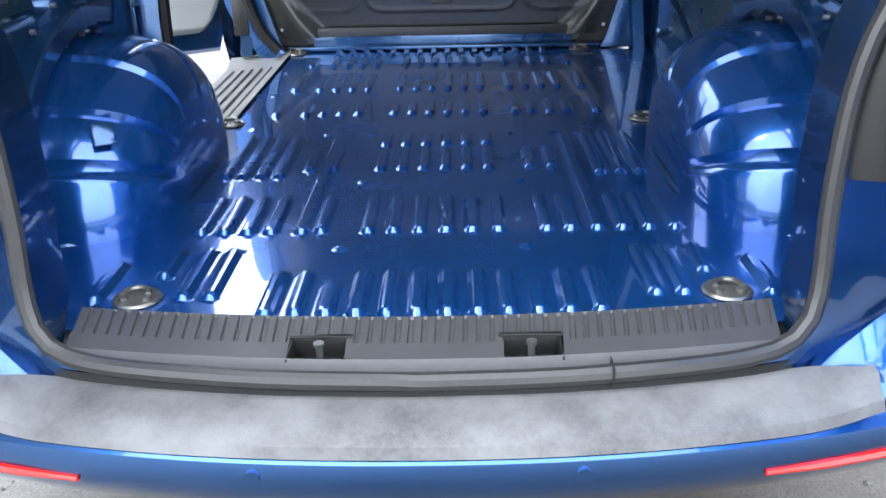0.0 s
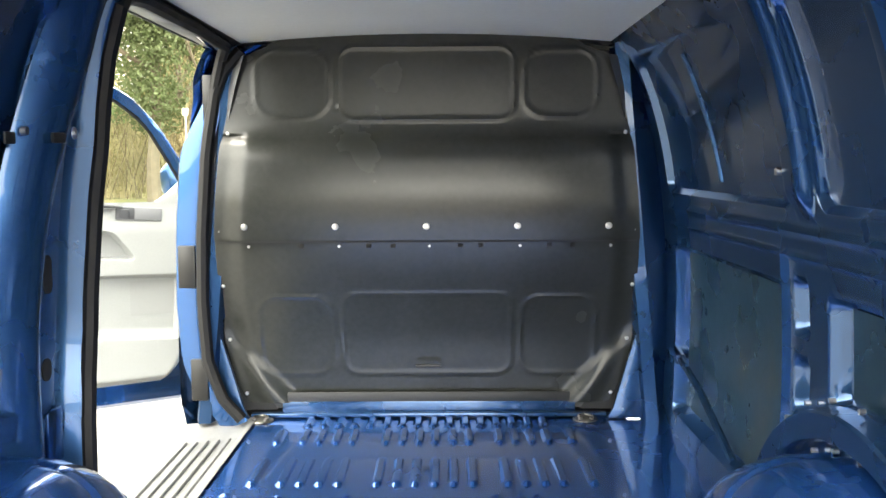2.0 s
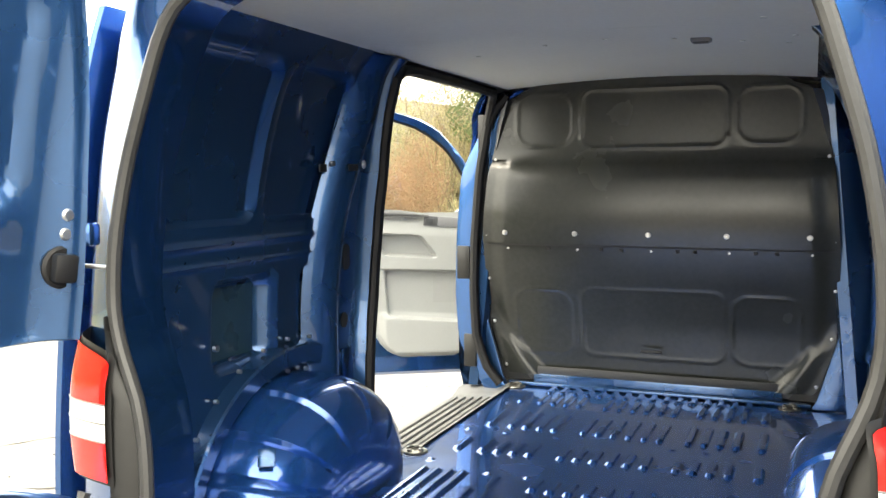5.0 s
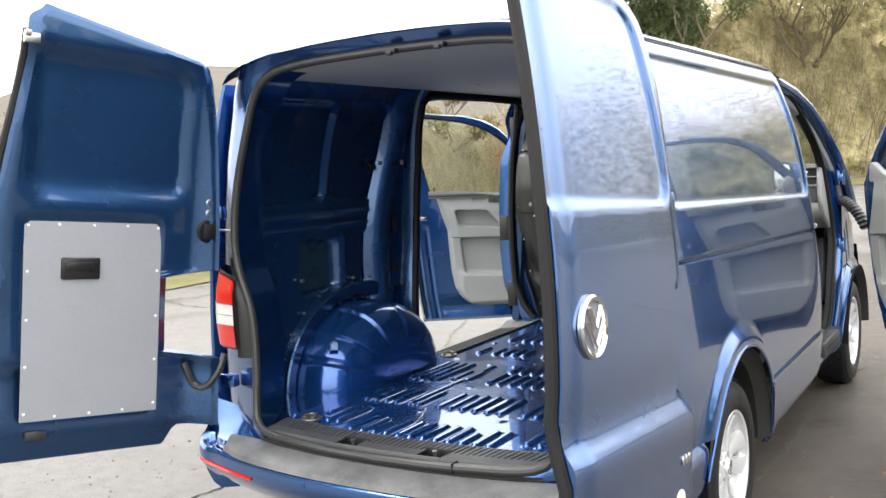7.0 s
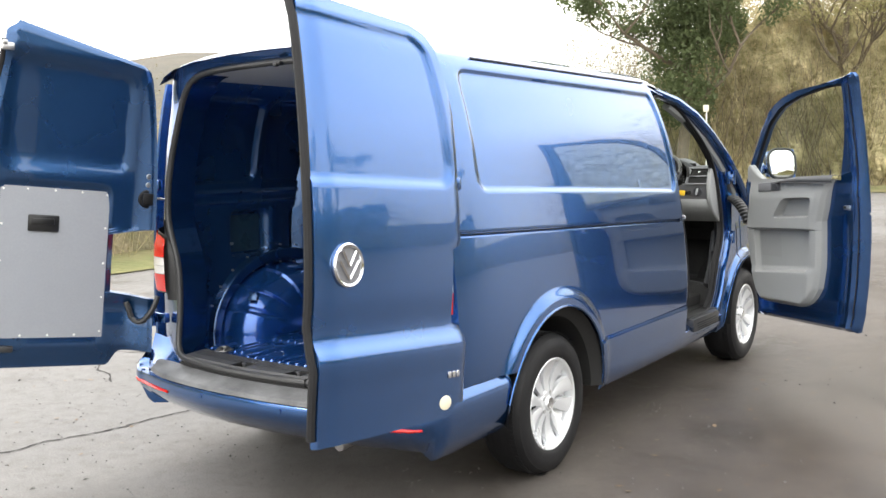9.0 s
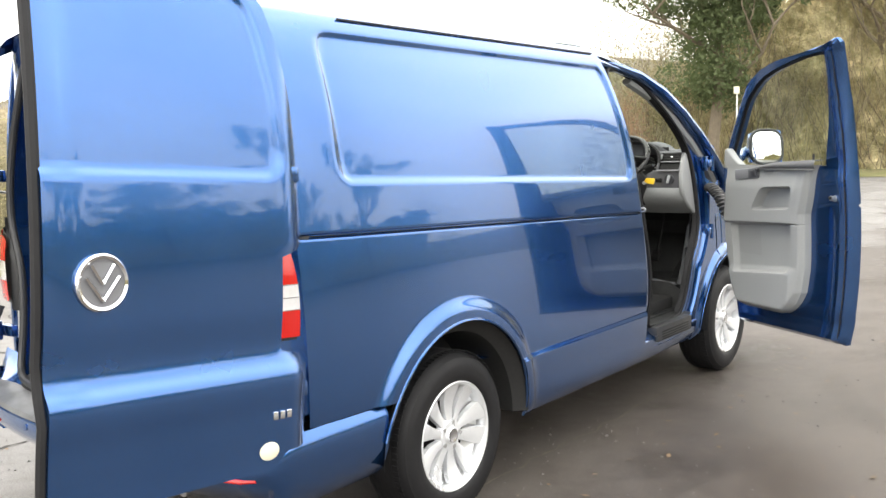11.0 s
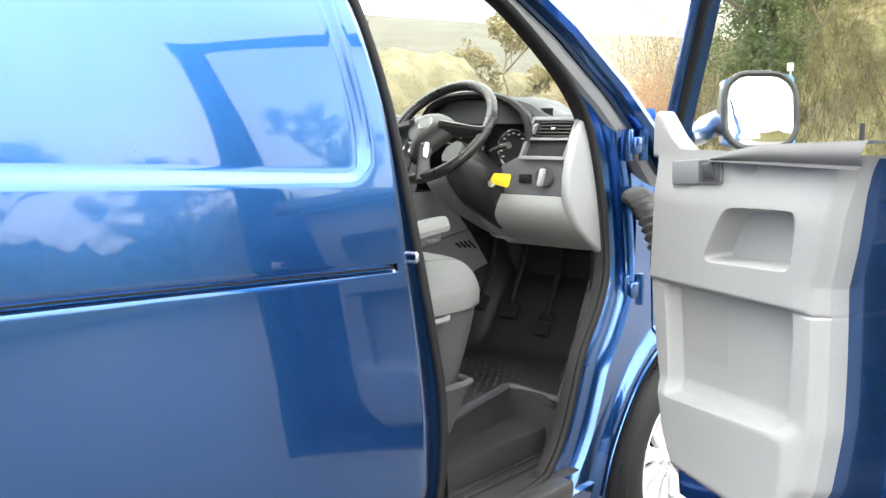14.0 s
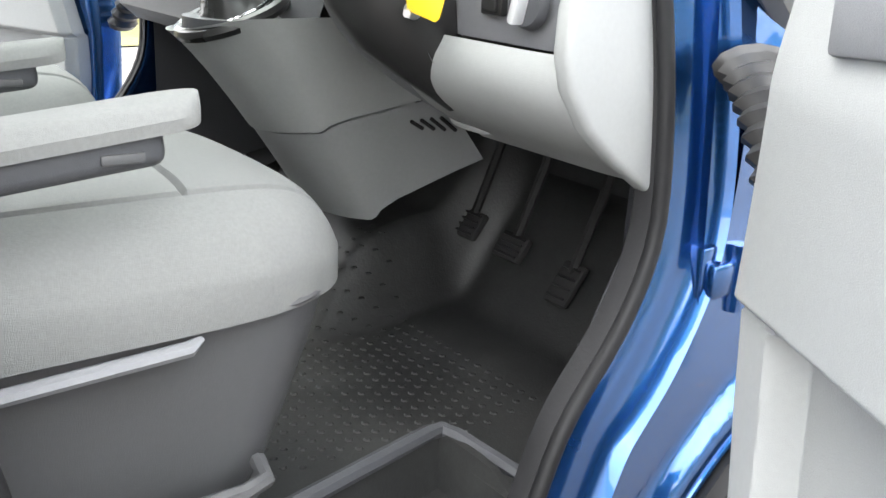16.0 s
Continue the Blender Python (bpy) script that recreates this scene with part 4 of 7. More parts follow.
# ---- doors ----
def slab(S, T, outer, inner, hole=None):
    """A panel with thickness: outer and inner skin on one grid, closed along its edges and round its hole."""
    S, T = list(S), list(T)
    n, m = len(S), len(T)
    verts = [tuple(outer(s, t)) for t in T for s in S] + [tuple(inner(s, t)) for t in T for s in S]
    o = n * m
    kept = {(i, j) for j in range(m - 1) for i in range(n - 1) if hole is None or not hole((S[i] + S[i + 1]) / 2, (T[j] + T[j + 1]) / 2)}
    faces = []
    for i, j in sorted(kept):
        a = j * n + i
        faces.append((a, a + 1, a + n + 1, a + n))
        faces.append((o + a, o + a + n, o + a + n + 1, o + a + 1))
        for di, dj, p, q in ((-1, 0, a + n, a), (1, 0, a + 1, a + n + 1), (0, -1, a, a + 1), (0, 1, a + n + 1, a + n)):
            if (i + di, j + dj) not in kept:
                faces.append((p, o + p, o + q, q))
    return verts, faces


def door_matrix(origin, along, s, lean=0.0, pivot=0.6, side=0.0):
    """Local x runs from the hinge to the free edge, local y outwards, z up; s = -1 for the van's left."""
    d = Vector((along[0], along[1], 0)).normalized()
    n = Vector((-d.y, d.x, 0)) * s
    m = Matrix(((d.x, n.x, 0, 0), (d.y, n.y, 0, 0), (0, 0, 1, -pivot), (0, 0, 0, 1)))
    return pose(origin[0], origin[1], pivot, -lean, -s * side, 0) @ m


REAR_L = 0.893
REAR_W = [(0.58, 0.0), (0.70, 0.006), (0.765, 0.012), (0.81, 0.011), (0.85, -0.011), (0.885, -0.017), (1.0, -0.008), (1.2, -0.008), (1.36, -0.016), (1.6, -0.034), (1.8, -0.058), (1.90, -0.075), (1.97, -0.10)]


def rear_door(name, m, notch, label, taper=1.0, length=REAR_L, rise=0.0, field=(0.20, 1.36, 0.818, 1.865), foot=0.045, narrow=0.0):
    """A tall rear wing door: cut away round the tail lamp, with a pressed upper field."""
    U0 = [(0.58, 0.0), (0.845, 0.006), (0.875, notch), (1.15, notch), (1.185, 0.045), (1.30, 0.05), (1.45, 0.068), (1.65, 0.10), (1.80, 0.14), (1.90, 0.18), (1.95, 0.225), (1.97, 0.30)]
    U0 = [(z, u if z < 1.18 else u * taper) for z, u in U0]
    def reach(t):
        return length - narrow * smooth(t, [(1.30, 0), (1.97, 1)]) - 0.05 * smooth(t, [(1.92, 0), (1.97, 1)]) * (narrow > 0)
    def uz(s, t):
        z = t
        if s > 0 and t < 0.66:
            z = t - foot * smooth(s, [(0.16, 0), (0.24, 1)]) * (0.66 - t) / 0.08
        u0 = curve(t, U0)
        z += rise * smooth(t, [(1.25, 0), (1.97, 1)]) * s
        return u0 + s * (reach(t) - u0), z
    def skin(u, z):
        w = flow(z, REAR_W) - 0.10 * ease(u - 0.05, 0.24) * ease(u - 0.05, 0.24) - 0.03 * ease(u - 0.06, 0.14)
        return w - 0.02 * smooth(u, [(0.80, 0), (0.86, 0.3)])
    def outer(s, t):
        u, z = uz(s, t)
        u0 = curve(t, U0)
        w = skin(u, z) - 0.013 * ease(sd_rect(u - u0 * 0.9, z + 0.03 * u, 0.085, 1.395, 1.2, 1.93, 0.07), 0.03)
        return u, w, z
    def inner(s, t):
        u, z = uz(s, t)
        u0 = curve(t, U0)
        edge = 0.03 + 0.022 * smooth(min(u - u0, reach(t) - u, 1.98 - t, max(0, z - 0.56)), [(0.0, 0), (0.035, 1)])
        lift = 0.55 * rise * smooth(t, [(1.25, 0), (1.97, 1)]) * s
        hollow = 0.020 * ease(sd_rect(u, z - lift, *field, 0.045), 0.03)
        hollow += 0.006 * ease(abs(sd_rect(u, z - lift, field[0] - 0.015, field[1] - 0.025, field[2] + 0.015, field[3] + 0.02, 0.05)) - 0.006, 0.02)
        low = 0.012 * ease(sd_rect(u, z, 0.235, 0.645, length - 0.10, 1.375 if rise else 1.275, 0.04), 0.03)
        return u, skin(u, z) - edge + hollow + low, z
    S = steps(0, 5, 0.06, 9, 0.22, 9, 0.34, 14, 0.84, 6, 1.0)
    T = steps(0.58, 4, 0.66, 8, 0.80, 5, 0.845, 3, 0.875, 12, 1.15, 3, 1.185, 6, 1.33, 8, 1.42, 14, 1.84, 6, 1.92, 4, 1.97)
    # the left door takes the darkened blue, as its visible inner face lies dim
    d = part(name, slab(S, T, outer, inner), PAINT_SHADED if rise else PAINT, van, label, m=m)
    return d, skin


RD = door_matrix((1.055, 0.12), (0, -1), 1, 5.0, 0.6, 2.5)
right_rear, rskin = rear_door("rear_door", RD, 0.16, "blue rear wing door standing open, seen from outside with its round badge")
LEFT_L = 0.822
LD = door_matrix((-0.942, 0.078), (-0.342, -0.940), -1, 5.0, 0.6, 4.3)
left_rear, lskin = rear_door("rear_door", LD, 0.20, "blue rear wing door standing open, grey board inside", 0.45, LEFT_L, 0.120, (0.165, 1.455, 0.705, 1.890), 0.075, 0.085)

# rubber edges along the free edges
for d, m, skin, reach, top, narrow in ((right_rear, RD, rskin, REAR_L, 1.955, 0.0), (left_rear, LD, lskin, LEFT_L, 2.00, 0.085)):
    part("door_edge_seal", tube([(reach + 0.004 - narrow * smooth(z, [(1.30, 0), (2.0, 1)]), skin(reach, z) - 0.022, z) for z in steps(0.56, 20, top)], 0.015, 8), RUBBER, d, "black rubber edge seal", m=m)

# inside of the left door: board with rivets, pull, hinge plate, check arm, top lock
def board_w(u, z):
    """The board lies flat, without the crease of the door's skin."""
    return lerp(lskin(0.5, 0.95), lskin(0.5, 1.20), (z - 0.95) / 0.25) + 0.002
def board_grid():
    S, T = steps(0.232, 14, 0.716), steps(0.652, 16, 1.356)
    f = lambda off: (lambda u, z: (u, board_w(u, z) - off, z))
    return slab(S, T, f(0.047), f(0.054))
board = part("door_board", board_grid(), GREY_BOARD, left_rear, "plain grey door board", m=LD)
for u, z in [(u, z) for u in (0.245, 0.703) for z in (0.68, 0.845, 1.01, 1.18, 1.34)] + [(u, z) for u in (0.36, 0.48, 0.60) for z in (0.664, 1.345)]:
    part("board_rivet", lathe([(0.0001, -0.004), (0.004, -0.003), (0.006, 0.0)], 10), WHITE, left_rear, m=LD @ pose(u, board_w(u, z) - 0.0535, z, 0, 0, 90))
pu, pz = 0.525, 1.190
pull = join(rbox((pu, lskin(pu, pz) - 0.056, pz), (0.136, 0.014, 0.078), 0.010), rbox((pu + 0.004, lskin(pu, pz) - 0.064, pz + 0.008), (0.10, 0.006, 0.030), 0.005))
part("inner_handle", pull, BLACK, left_rear, "black recessed pull handle", m=LD)
part("top_lock", join(rbox((0.735, lskin(0.735, 1.95) - 0.065, 1.965), (0.05, 0.03, 0.035), 0.005), rbox((0.75, lskin(0.75, 1.95) - 0.075, 1.98), (0.02, 0.03, 0.02), 0.004)), STEEL, left_rear, "grey top lock", m=LD)
part("bottom_lock", rbox((0.66, lskin(0.66, 0.60) - 0.062, 0.600), (0.07, 0.018, 0.03), 0.005), PLASTIC_DARK, left_rear, m=LD)
chk = part("check_mount", join(moved(lathe([(0.0001, 0.0), (0.040, 0.0), (0.046, 0.006), (0.046, 0.012)], 18), pose(0.062, lskin(0.085, 1.275) - 0.075, 1.335, 0, 0, 90)), rbox((0.070, lskin(0.085, 1.275) - 0.09, 1.335), (0.05, 0.03, 0.06), 0.008)), RUBBER, left_rear, "black check-arm mount", m=LD)
part("check_arm", tube([(-0.745, 0.11, 1.33), (-0.82, 0.10, 1.333), (-0.87, 0.085, 1.335)], 0.005, 8), STEEL, van, "thin steel door check arm")
for z in (1.405, 1.445):
    part("hinge_bolt", moved(lathe([(0.0001, -0.006), (0.010, -0.006), (0.014, 0.0)], 12), pose(0.065, lskin(0.09, z) - 0.068, z, 0, 0, 90)), STEEL, left_rear, m=LD)
part("cable_duct", tube(spline([(-0.79, 0.06, 0.855), (-0.80, 0.03, 0.79), (-0.845, 0.0, 0.735), (-0.89, -0.02, 0.745), (-0.905, -0.03, 0.80), (-0.915, -0.035, 0.83)], 22), [0.012 if k % 2 else 0.0145 for k in range(22)], 8), SEAL, van, "grey corrugated cable duct to the door")
for s in (1, -1):
    for z in (0.74, 1.40):
        part("door_hinge", join(rbox((s * (0.935 if s > 0 else 0.835), 0.10, z), (0.12, 0.035, 0.05), 0.008), cyl((s * (0.97 if s > 0 else 0.855), 0.075, z - 0.04), (s * (0.97 if s > 0 else 0.855), 0.075, z + 0.04), 0.012, 10)), PAINT, van, "blue door hinge")

# outside of the right door: round badge, small chrome letters, handle
def badge_at(m, u, z, r):
    w = rskin(u, z)
    place = m @ pose(u, w, z, 0, 0, 90) @ pose(0, 0, 0, 0, 0, 0)
    b = part("badge", lathe([(0.0001, 0.004), (r * 0.80, 0.004), (r * 0.83, 0.010), (r * 0.93, 0.013), (r, 0.008), (r, 0.0)], 40), CHROME, right_rear, "round chrome badge", m=place)
    part("badge_field", lathe([(0.0001, 0.0045), (r * 0.79, 0.0045), (r * 0.80, 0.004)], 36), CAB_MID, right_rear, m=place)
    bars = []
    for (x0, z0), (x1, z1) in (((-0.42, 0.62), (0.0, -0.05)), ((0.42, 0.62), (0.0, -0.05)), ((-0.62, 0.20), (0.0, -0.62)), ((0.62, 0.20), (0.0, -0.62))):
        bars.append(tube([(0.007, x0 * r, z0 * r), (0.007, x1 * r, z1 * r)], r * 0.13, 6, flat=0.6))
    part("badge_emblem", join(*bars), CHROME, right_rear, m=place)
badge_at(RD, 0.750, 1.100, 0.072)
tdi = part("chrome_mark", join(*(rbox((0.205 - 0.026 * k, 0, 0.690), (0.018, 0.004, 0.024), 0.002) for k in range(3))), CHROME, right_rear, "small chrome mark of three strokes", m=RD @ pose(0, rskin(0.185, 0.70) + 0.002, 0))
part("oval_sticker", moved(lathe([(0.0001, 0.0015), (0.028, 0.0015), (0.031, 0.0)], 28), Matrix.Diagonal((1, 1.2, 0.85, 1))), WOOD_CREAM, right_rear, "small oval cream sticker", m=RD @ pose(0.225, rskin(0.225, 0.605) + 0.001, 0.590, 0, 0, 90))

# ---- front doors ----
FRONT_L = 0.90
F0 = [(0.42, 0.115), (0.52, 0.08), (0.75, 0.025), (1.0, 0.0), (1.30, 0.0), (1.40, 0.04), (1.52, 0.11), (1.65, 0.195), (1.78, 0.32), (1.84, 0.43), (1.87, 0.54), (1.89, 0.72), (1.905, 0.86), (1.918, 0.96), (1.94, 1.012)]
FRAME_A = [(1.70, 0.062), (1.80, 0.105), (1.85, 0.18), (1.885, 0.23), (1.94, 0.24)]
F1 = [(0.42, 0.922), (0.60, 0.948), (0.82, 0.965), (1.0, 0.978), (1.18, 0.986), (1.40, 0.986), (1.60, 0.988), (1.75, 0.994), (1.88, 1.012), (1.92, 1.026), (1.94, 1.018)]
FRAME_B = [(0.42, 0.15), (1.20, 0.15), (1.37, 0.148), (1.55, 0.108), (1.75, 0.080), (1.94, 0.075)]
FW = [(z, x - 0.935) for z, x in HALF if z < 1.96]


def front_skin(z):
    return flow(z, FW) + 0.010 * ease(z - 0.55, 0.03)


def edge_distance(u, z, corners):
    """How far a place lies outside a four-cornered outline, given clockwise from the upper left."""
    total, soft = 0.0, 0.011
    for (u0, z0), (u1, z1) in zip(corners, corners[1:] + corners[:1]):
        n = math.hypot(u1 - u0, z1 - z0)
        total += math.exp(min(40, ((u - u0) * (z0 - z1) + (z - z0) * (u1 - u0)) / n / soft))
    return soft * math.log(total)


GRAB = [(0.43, 1.210), (0.660, 1.220), (0.634, 1.107), (0.335, 1.088)]
POCKET = [(0.145, 0.999), (0.628, 1.020), (0.604, 0.766), (0.160, 0.724)]
EDGE_COLS = (0.085, 0.078, 0.072, 0.066, 0.060, 0.052, 0.044, 0.036, 0.028, 0.020, 0.010, 0)


def front_door(m, s, label, board_label):
    frame_w = 0.062
    cols = [("a", f) for f in (0, 0.012, 0.03, 0.048, frame_w)] + [("m", f) for f in steps(0, 22, 1)[1:-1]] + [("b", f) for f in EDGE_COLS]
    last = len(cols) - len(EDGE_COLS)
    def ucol(i, z):
        kind, f = cols[int(i)]
        a, b = curve(z, F0), curve(z, F1)
        fa, fb = curve(z, FRAME_A), curve(z, FRAME_B)
        k = min(1, 0.95 * (b - a) / (fa + fb))
        if kind == "a":
            return a + f * k * fa / frame_w
        if kind == "b":
            return b - f * k * fb / 0.085
        return lerp(a + k * fa, b - k * fb, f)
    def outer(i, z):
        u = ucol(i, z)
        d = -0.014 * ease(abs(z - 1.135) - 0.006, 0.008)
        return u, front_skin(z) + d, z
    def inner(i, z):
        u = ucol(i, z)
        a, b = curve(z, F0), curve(z, F1)
        thick = lerp(0.072, 0.060, smooth(z, [(1.24, 0), (1.36, 1)]))
        e = min(u - a, b - u, z - 0.42)
        if z > 1.3:
            e = min(e, 1.94 - z)
        rim = 0.45 + 0.55 * smooth(e, [(0.0, 0), (0.018, 1)])
        press = 0.016 * ease(abs(b - u - 0.040) - 0.008, 0.012) * (z < 1.9) - 0.008 * ease(abs(b - u - 0.068) - 0.004, 0.010) + 0.007 * ease(abs(b - u - 0.115) - 0.010, 0.016) * (z < 1.12)
        return u, front_skin(z) - thick * rim + press, z
    def pressed(f0, f1, z0, z1, n):
        """A line on the door's inner rim, f0 from its rear edge above and f1 below."""
        line = []
        for z in steps(z0, n, z1):
            f = lerp(f0, f1, smooth(z, [(0.85, 1), (1.15, 0)]))
            thick = lerp(0.072, 0.060, smooth(z, [(1.24, 0), (1.36, 1)]))
            rim = 0.45 + 0.55 * smooth(f, [(0.0, 0), (0.018, 1)])
            line.append((curve(z, F1) - f, front_skin(z) - thick * rim + 0.001, z))
        return line
    T = steps(0.42, 5, 0.54, 10, 1.0, 3, 1.125, 4, 1.145, 4, 1.30, 2, 1.33, 16, 1.87, 2, 1.885, 4, 1.94)
    hole = lambda i, z: 4 <= i < last and 1.33 < z < 1.885
    d = part("front_door", slab(range(len(cols)), T, outer, inner, hole), PAINT, van, label, m=m)
    for f0, f1, r in ((0.016, 0.016, 0.0045), (0.056, 0.095, 0.0040)):
        part("pressed_ridge", tube(pressed(f0, f1, 0.47, 1.86, 40), r, 8), PAINT, d, "pressed ridge along the door's rear edge", m=m)
    # black tube added for the dark groove between the two ridges
    part("rim_groove", tube(pressed(0.028, 0.028, 0.46, 1.88, 40), 0.0035, 6), BLACK, d, "black tube drawn as the dark groove along the door's rear edge", m=m)
    pane = sheet(range(4, last + 1), steps(1.325, 8, 1.888), lambda i, z: (ucol(i, z), front_skin(z) - 0.028, z))
    g = part("window", pane, GLASS, d, "tinted side window", m=m)
    g.visible_shadow = False
    rim = [(ucol(4, z), front_skin(z) - 0.04, z) for z in steps(1.335, 14, 1.875)] + [(lerp(ucol(4, 1.88), ucol(last, 1.88), k / 8), front_skin(1.88) - 0.04, 1.882) for k in range(1, 8)] + [(ucol(last, z), front_skin(z) - 0.04, z) for z in steps(1.875, 14, 1.335)]
    part("window_rubber", tube(rim, 0.011, 6), RUBBER, d, "black window rubber", m=m)
    # trim board: pale moulded panel with a grab recess and a map pocket
    def trim_w(u, z):
        return front_skin(z) - lerp(0.105, 0.085, smooth(z, [(1.2, 0), (1.33, 1)]))
    P0 = [(0.525, 0.235), (0.545, 0.195), (0.59, 0.150), (0.647, 0.118), (0.79, 0.070), (0.9, 0.055), (0.997, 0.052), (1.06, 0.066), (1.2, 0.098), (1.28, 0.105), (1.335, 0.105)]
    P1 = [(0.525, 0.50), (0.535, 0.555), (0.56, 0.605), (0.60, 0.645), (0.66, 0.680), (0.79, 0.703), (0.92, 0.710), (1.08, 0.717), (1.16, 0.745), (1.31, 0.785), (1.335, 0.80)]
    def trim(q, z):
        a, b = curve(z, P0), curve(z, P1)
        u = lerp(a, b, q)
        e = min(u - a, b - u, z - 0.522)
        h = -0.034 + 0.064 * smooth(e, [(0.0, 0), (0.008, 0.55), (0.035, 1)])
        split = z - 0.035 * u
        rise = smooth(split, [(0.998, 0), (1.010, 1)])
        h += 0.010 * rise * smooth(b - u, [(0.03, 0), (0.08, 1)]) - 0.006 * ease(abs(split - 0.998) - 0.002, 0.006)
        body = smooth(e, [(0.0, 0), (0.05, 1)])
        h += 0.018 * ease(edge_distance(u, z, [(-0.2, 0.715), (0.645, 0.775), (0.60, 0.2), (-0.2, 0.2)]), 0.05) * body
        h -= 0.062 * ease(edge_distance(u, z, GRAB), 0.011)
        h -= 0.040 * ease(edge_distance(u, z, POCKET), 0.014)
        h -= 0.010 * ease(sd_rect(u, z, 0.43, 1.288, 0.53, 1.40, 0.025), 0.02)
        return u, trim_w(u, z) - h, z
    tb = part("door_trim", sheet(steps(0, 10, 0.07, 106 if s < 0 else 220, 0.93, 10, 1), steps(0.525, 14, 0.60, 20, 0.715, 24, 0.78, 26, 0.985, 16, 1.03, 44 if s < 0 else 90, 1.24, 12, 1.335), trim), CAB_LIGHT, d, board_label, m=m)
    def strip(q, t):
        u = lerp(0.385, 0.838, q)
        top = curve(u, [(0.385, 1.322), (0.46, 1.338), (0.545, 1.350), (0.864, 1.364)])
        return u, trim_w(0.5, 1.31) - 0.040 - 0.018 * math.sin(math.pi * (0.15 + 0.8 * t)) - 0.02 * (t < 0.01), lerp(1.312, top, t)
    part("sill_strip", join(sheet(steps(0, 20, 1), steps(0, 8, 1), strip), sheet(steps(0, 20, 1), (0, 1), lambda q, k: (strip(q, 1)[0], strip(q, 1)[1] + 0.085 * k, strip(q, 1)[2] - 0.004 * k))), SEAT_BASE, d, "dark grey strip along the window sill", m=m)
    wz = trim_w(0.28, 1.285) - 0.046
    part("release_bezel", rbox((0.318, wz, 1.285), (0.195, 0.012, 0.056), 0.005, m=pose(0, 0, 0, 0, -4, 0)), CAB_MID, d, "mid-grey door release bezel", m=m)
    part("release_handle", join(rbox((0.376, wz - 0.005, 1.290), (0.078, 0.008, 0.050), 0.004, m=pose(0, 0, 0, 0, -4, 0)), rbox((0.380, wz - 0.011, 1.290), (0.040, 0.008, 0.036), 0.004, m=pose(0, 0, 0, 14, -4, 0))), CAB_DARK, d, "dark door release lever", m=m)
    def grille_point(q, t):
        u, z = lerp(lerp(0.166, 0.158, t), 0.35, q), lerp(0.83, 0.985, t)
        a, b = curve(z, P0), curve(z, P1)
        x, y, z = trim((u - a) / (b - a), z)
        return x, y - 0.0015, z
    grille = sheet(steps(0, 16, 1), steps(0, 16, 1), grille_point)
    part("speaker_grille", grille, GRILLE, d, "finely perforated loudspeaker grille in the pocket", m=m)
    sail = prism([(0.098, 1.31), (0.275, 1.322), (0.240, 1.333), (0.190, 1.365), (0.150, 1.402), (0.125, 1.425), (0.108, 1.422), (0.098, 1.405)], 0.045, 0.008, 3, m=Matrix(((1, 0, 0, 0), (0, 0, -1, trim_w(0.1, 1.33) + 0.012), (0, 1, 0, 0), (0, 0, 0, 1))))
    part("mirror_sail", sail, CAB_LIGHT, d, m=m)
    part("lock_button", join(cyl((0.795, trim_w(0.9, 1.31) - 0.02, 1.355), (0.795, trim_w(0.9, 1.31) - 0.02, 1.392), 0.005, 8)), BLACK, d, m=m)
    part("door_lock", join(rbox((0.880, front_skin(1.15) - 0.066, 1.168), (0.05, 0.03, 0.026), 0.006), rbox((0.896, front_skin(1.15) - 0.078, 1.168), (0.014, 0.014, 0.030), 0.003)), STEEL, d, "steel door lock", m=m)
    part("lock_slot", rbox((0.866, front_skin(1.15) - 0.080, 1.170), (0.022, 0.006, 0.016), 0.003), VOID, d, m=m)
    # mirror
    mm = m @ pose(0.0, 0.205, 1.424, 0, 0, s * 73) @ pose(0, 0, 0, -9, 0, 0)
    def shell(a, b):
        r = math.sqrt(max(0, 1 - 0.93 * max(abs(a) ** 2.6, abs(b) ** 2.6)))
        return (0.100 if a > 0 else 0.104) * a * (1 - 0.10 * b * b), 0.120 * r - 0.012 * max(0, -a), 0.106 * b * (1 - 0.10 * a * a) * (1 - 0.12 * max(0, -a))
    part("door_mirror", slab(steps(-1, 16, 1), steps(-1, 14, 1), shell, lambda a, b: (shell(a, b)[0], -0.018, shell(a, b)[2])), PAINT, d, "blue door mirror housing", m=mm)
    part("mirror_glass", prism(rounded(0.178, 0.188, 0.06, 6), 0.004, 0.001, m=pose(0, -0.022, 0, 90)), MIRROR, d, "mirror glass", m=mm)
    part("mirror_rim", tube([(x, -0.020, z) for x, z in rounded(0.188, 0.198, 0.064, 6)], 0.0105, 8, closed=True), BLACK, d, m=mm)
    # darkened blue here, to take down the bright sky on the foot
    part("mirror_foot", tube([(0.06, front_skin(1.34) - 0.01, 1.355), (-0.02, 0.04, 1.365), (-0.095, 0.11, 1.385), (-0.115, 0.20, 1.405), (-0.08, 0.26, 1.415)], [0.034, 0.032, 0.036, 0.05, 0.06], 12, flat=0.85), PAINT_SHADED, d, m=m)
    return d


FD = door_matrix((1.081, 3.549), (0.848, -0.53), 1)
driver_door = front_door(FD, 1, "blue driver's door standing open with pale grey trim", "pale grey moulded door trim with map pocket")
PD = door_matrix((-1.081, 3.549), (-0.848, -0.53), -1)
passenger_door = front_door(PD, -1, "blue passenger door standing open with pale grey trim", "pale grey moulded door trim with map pocket")

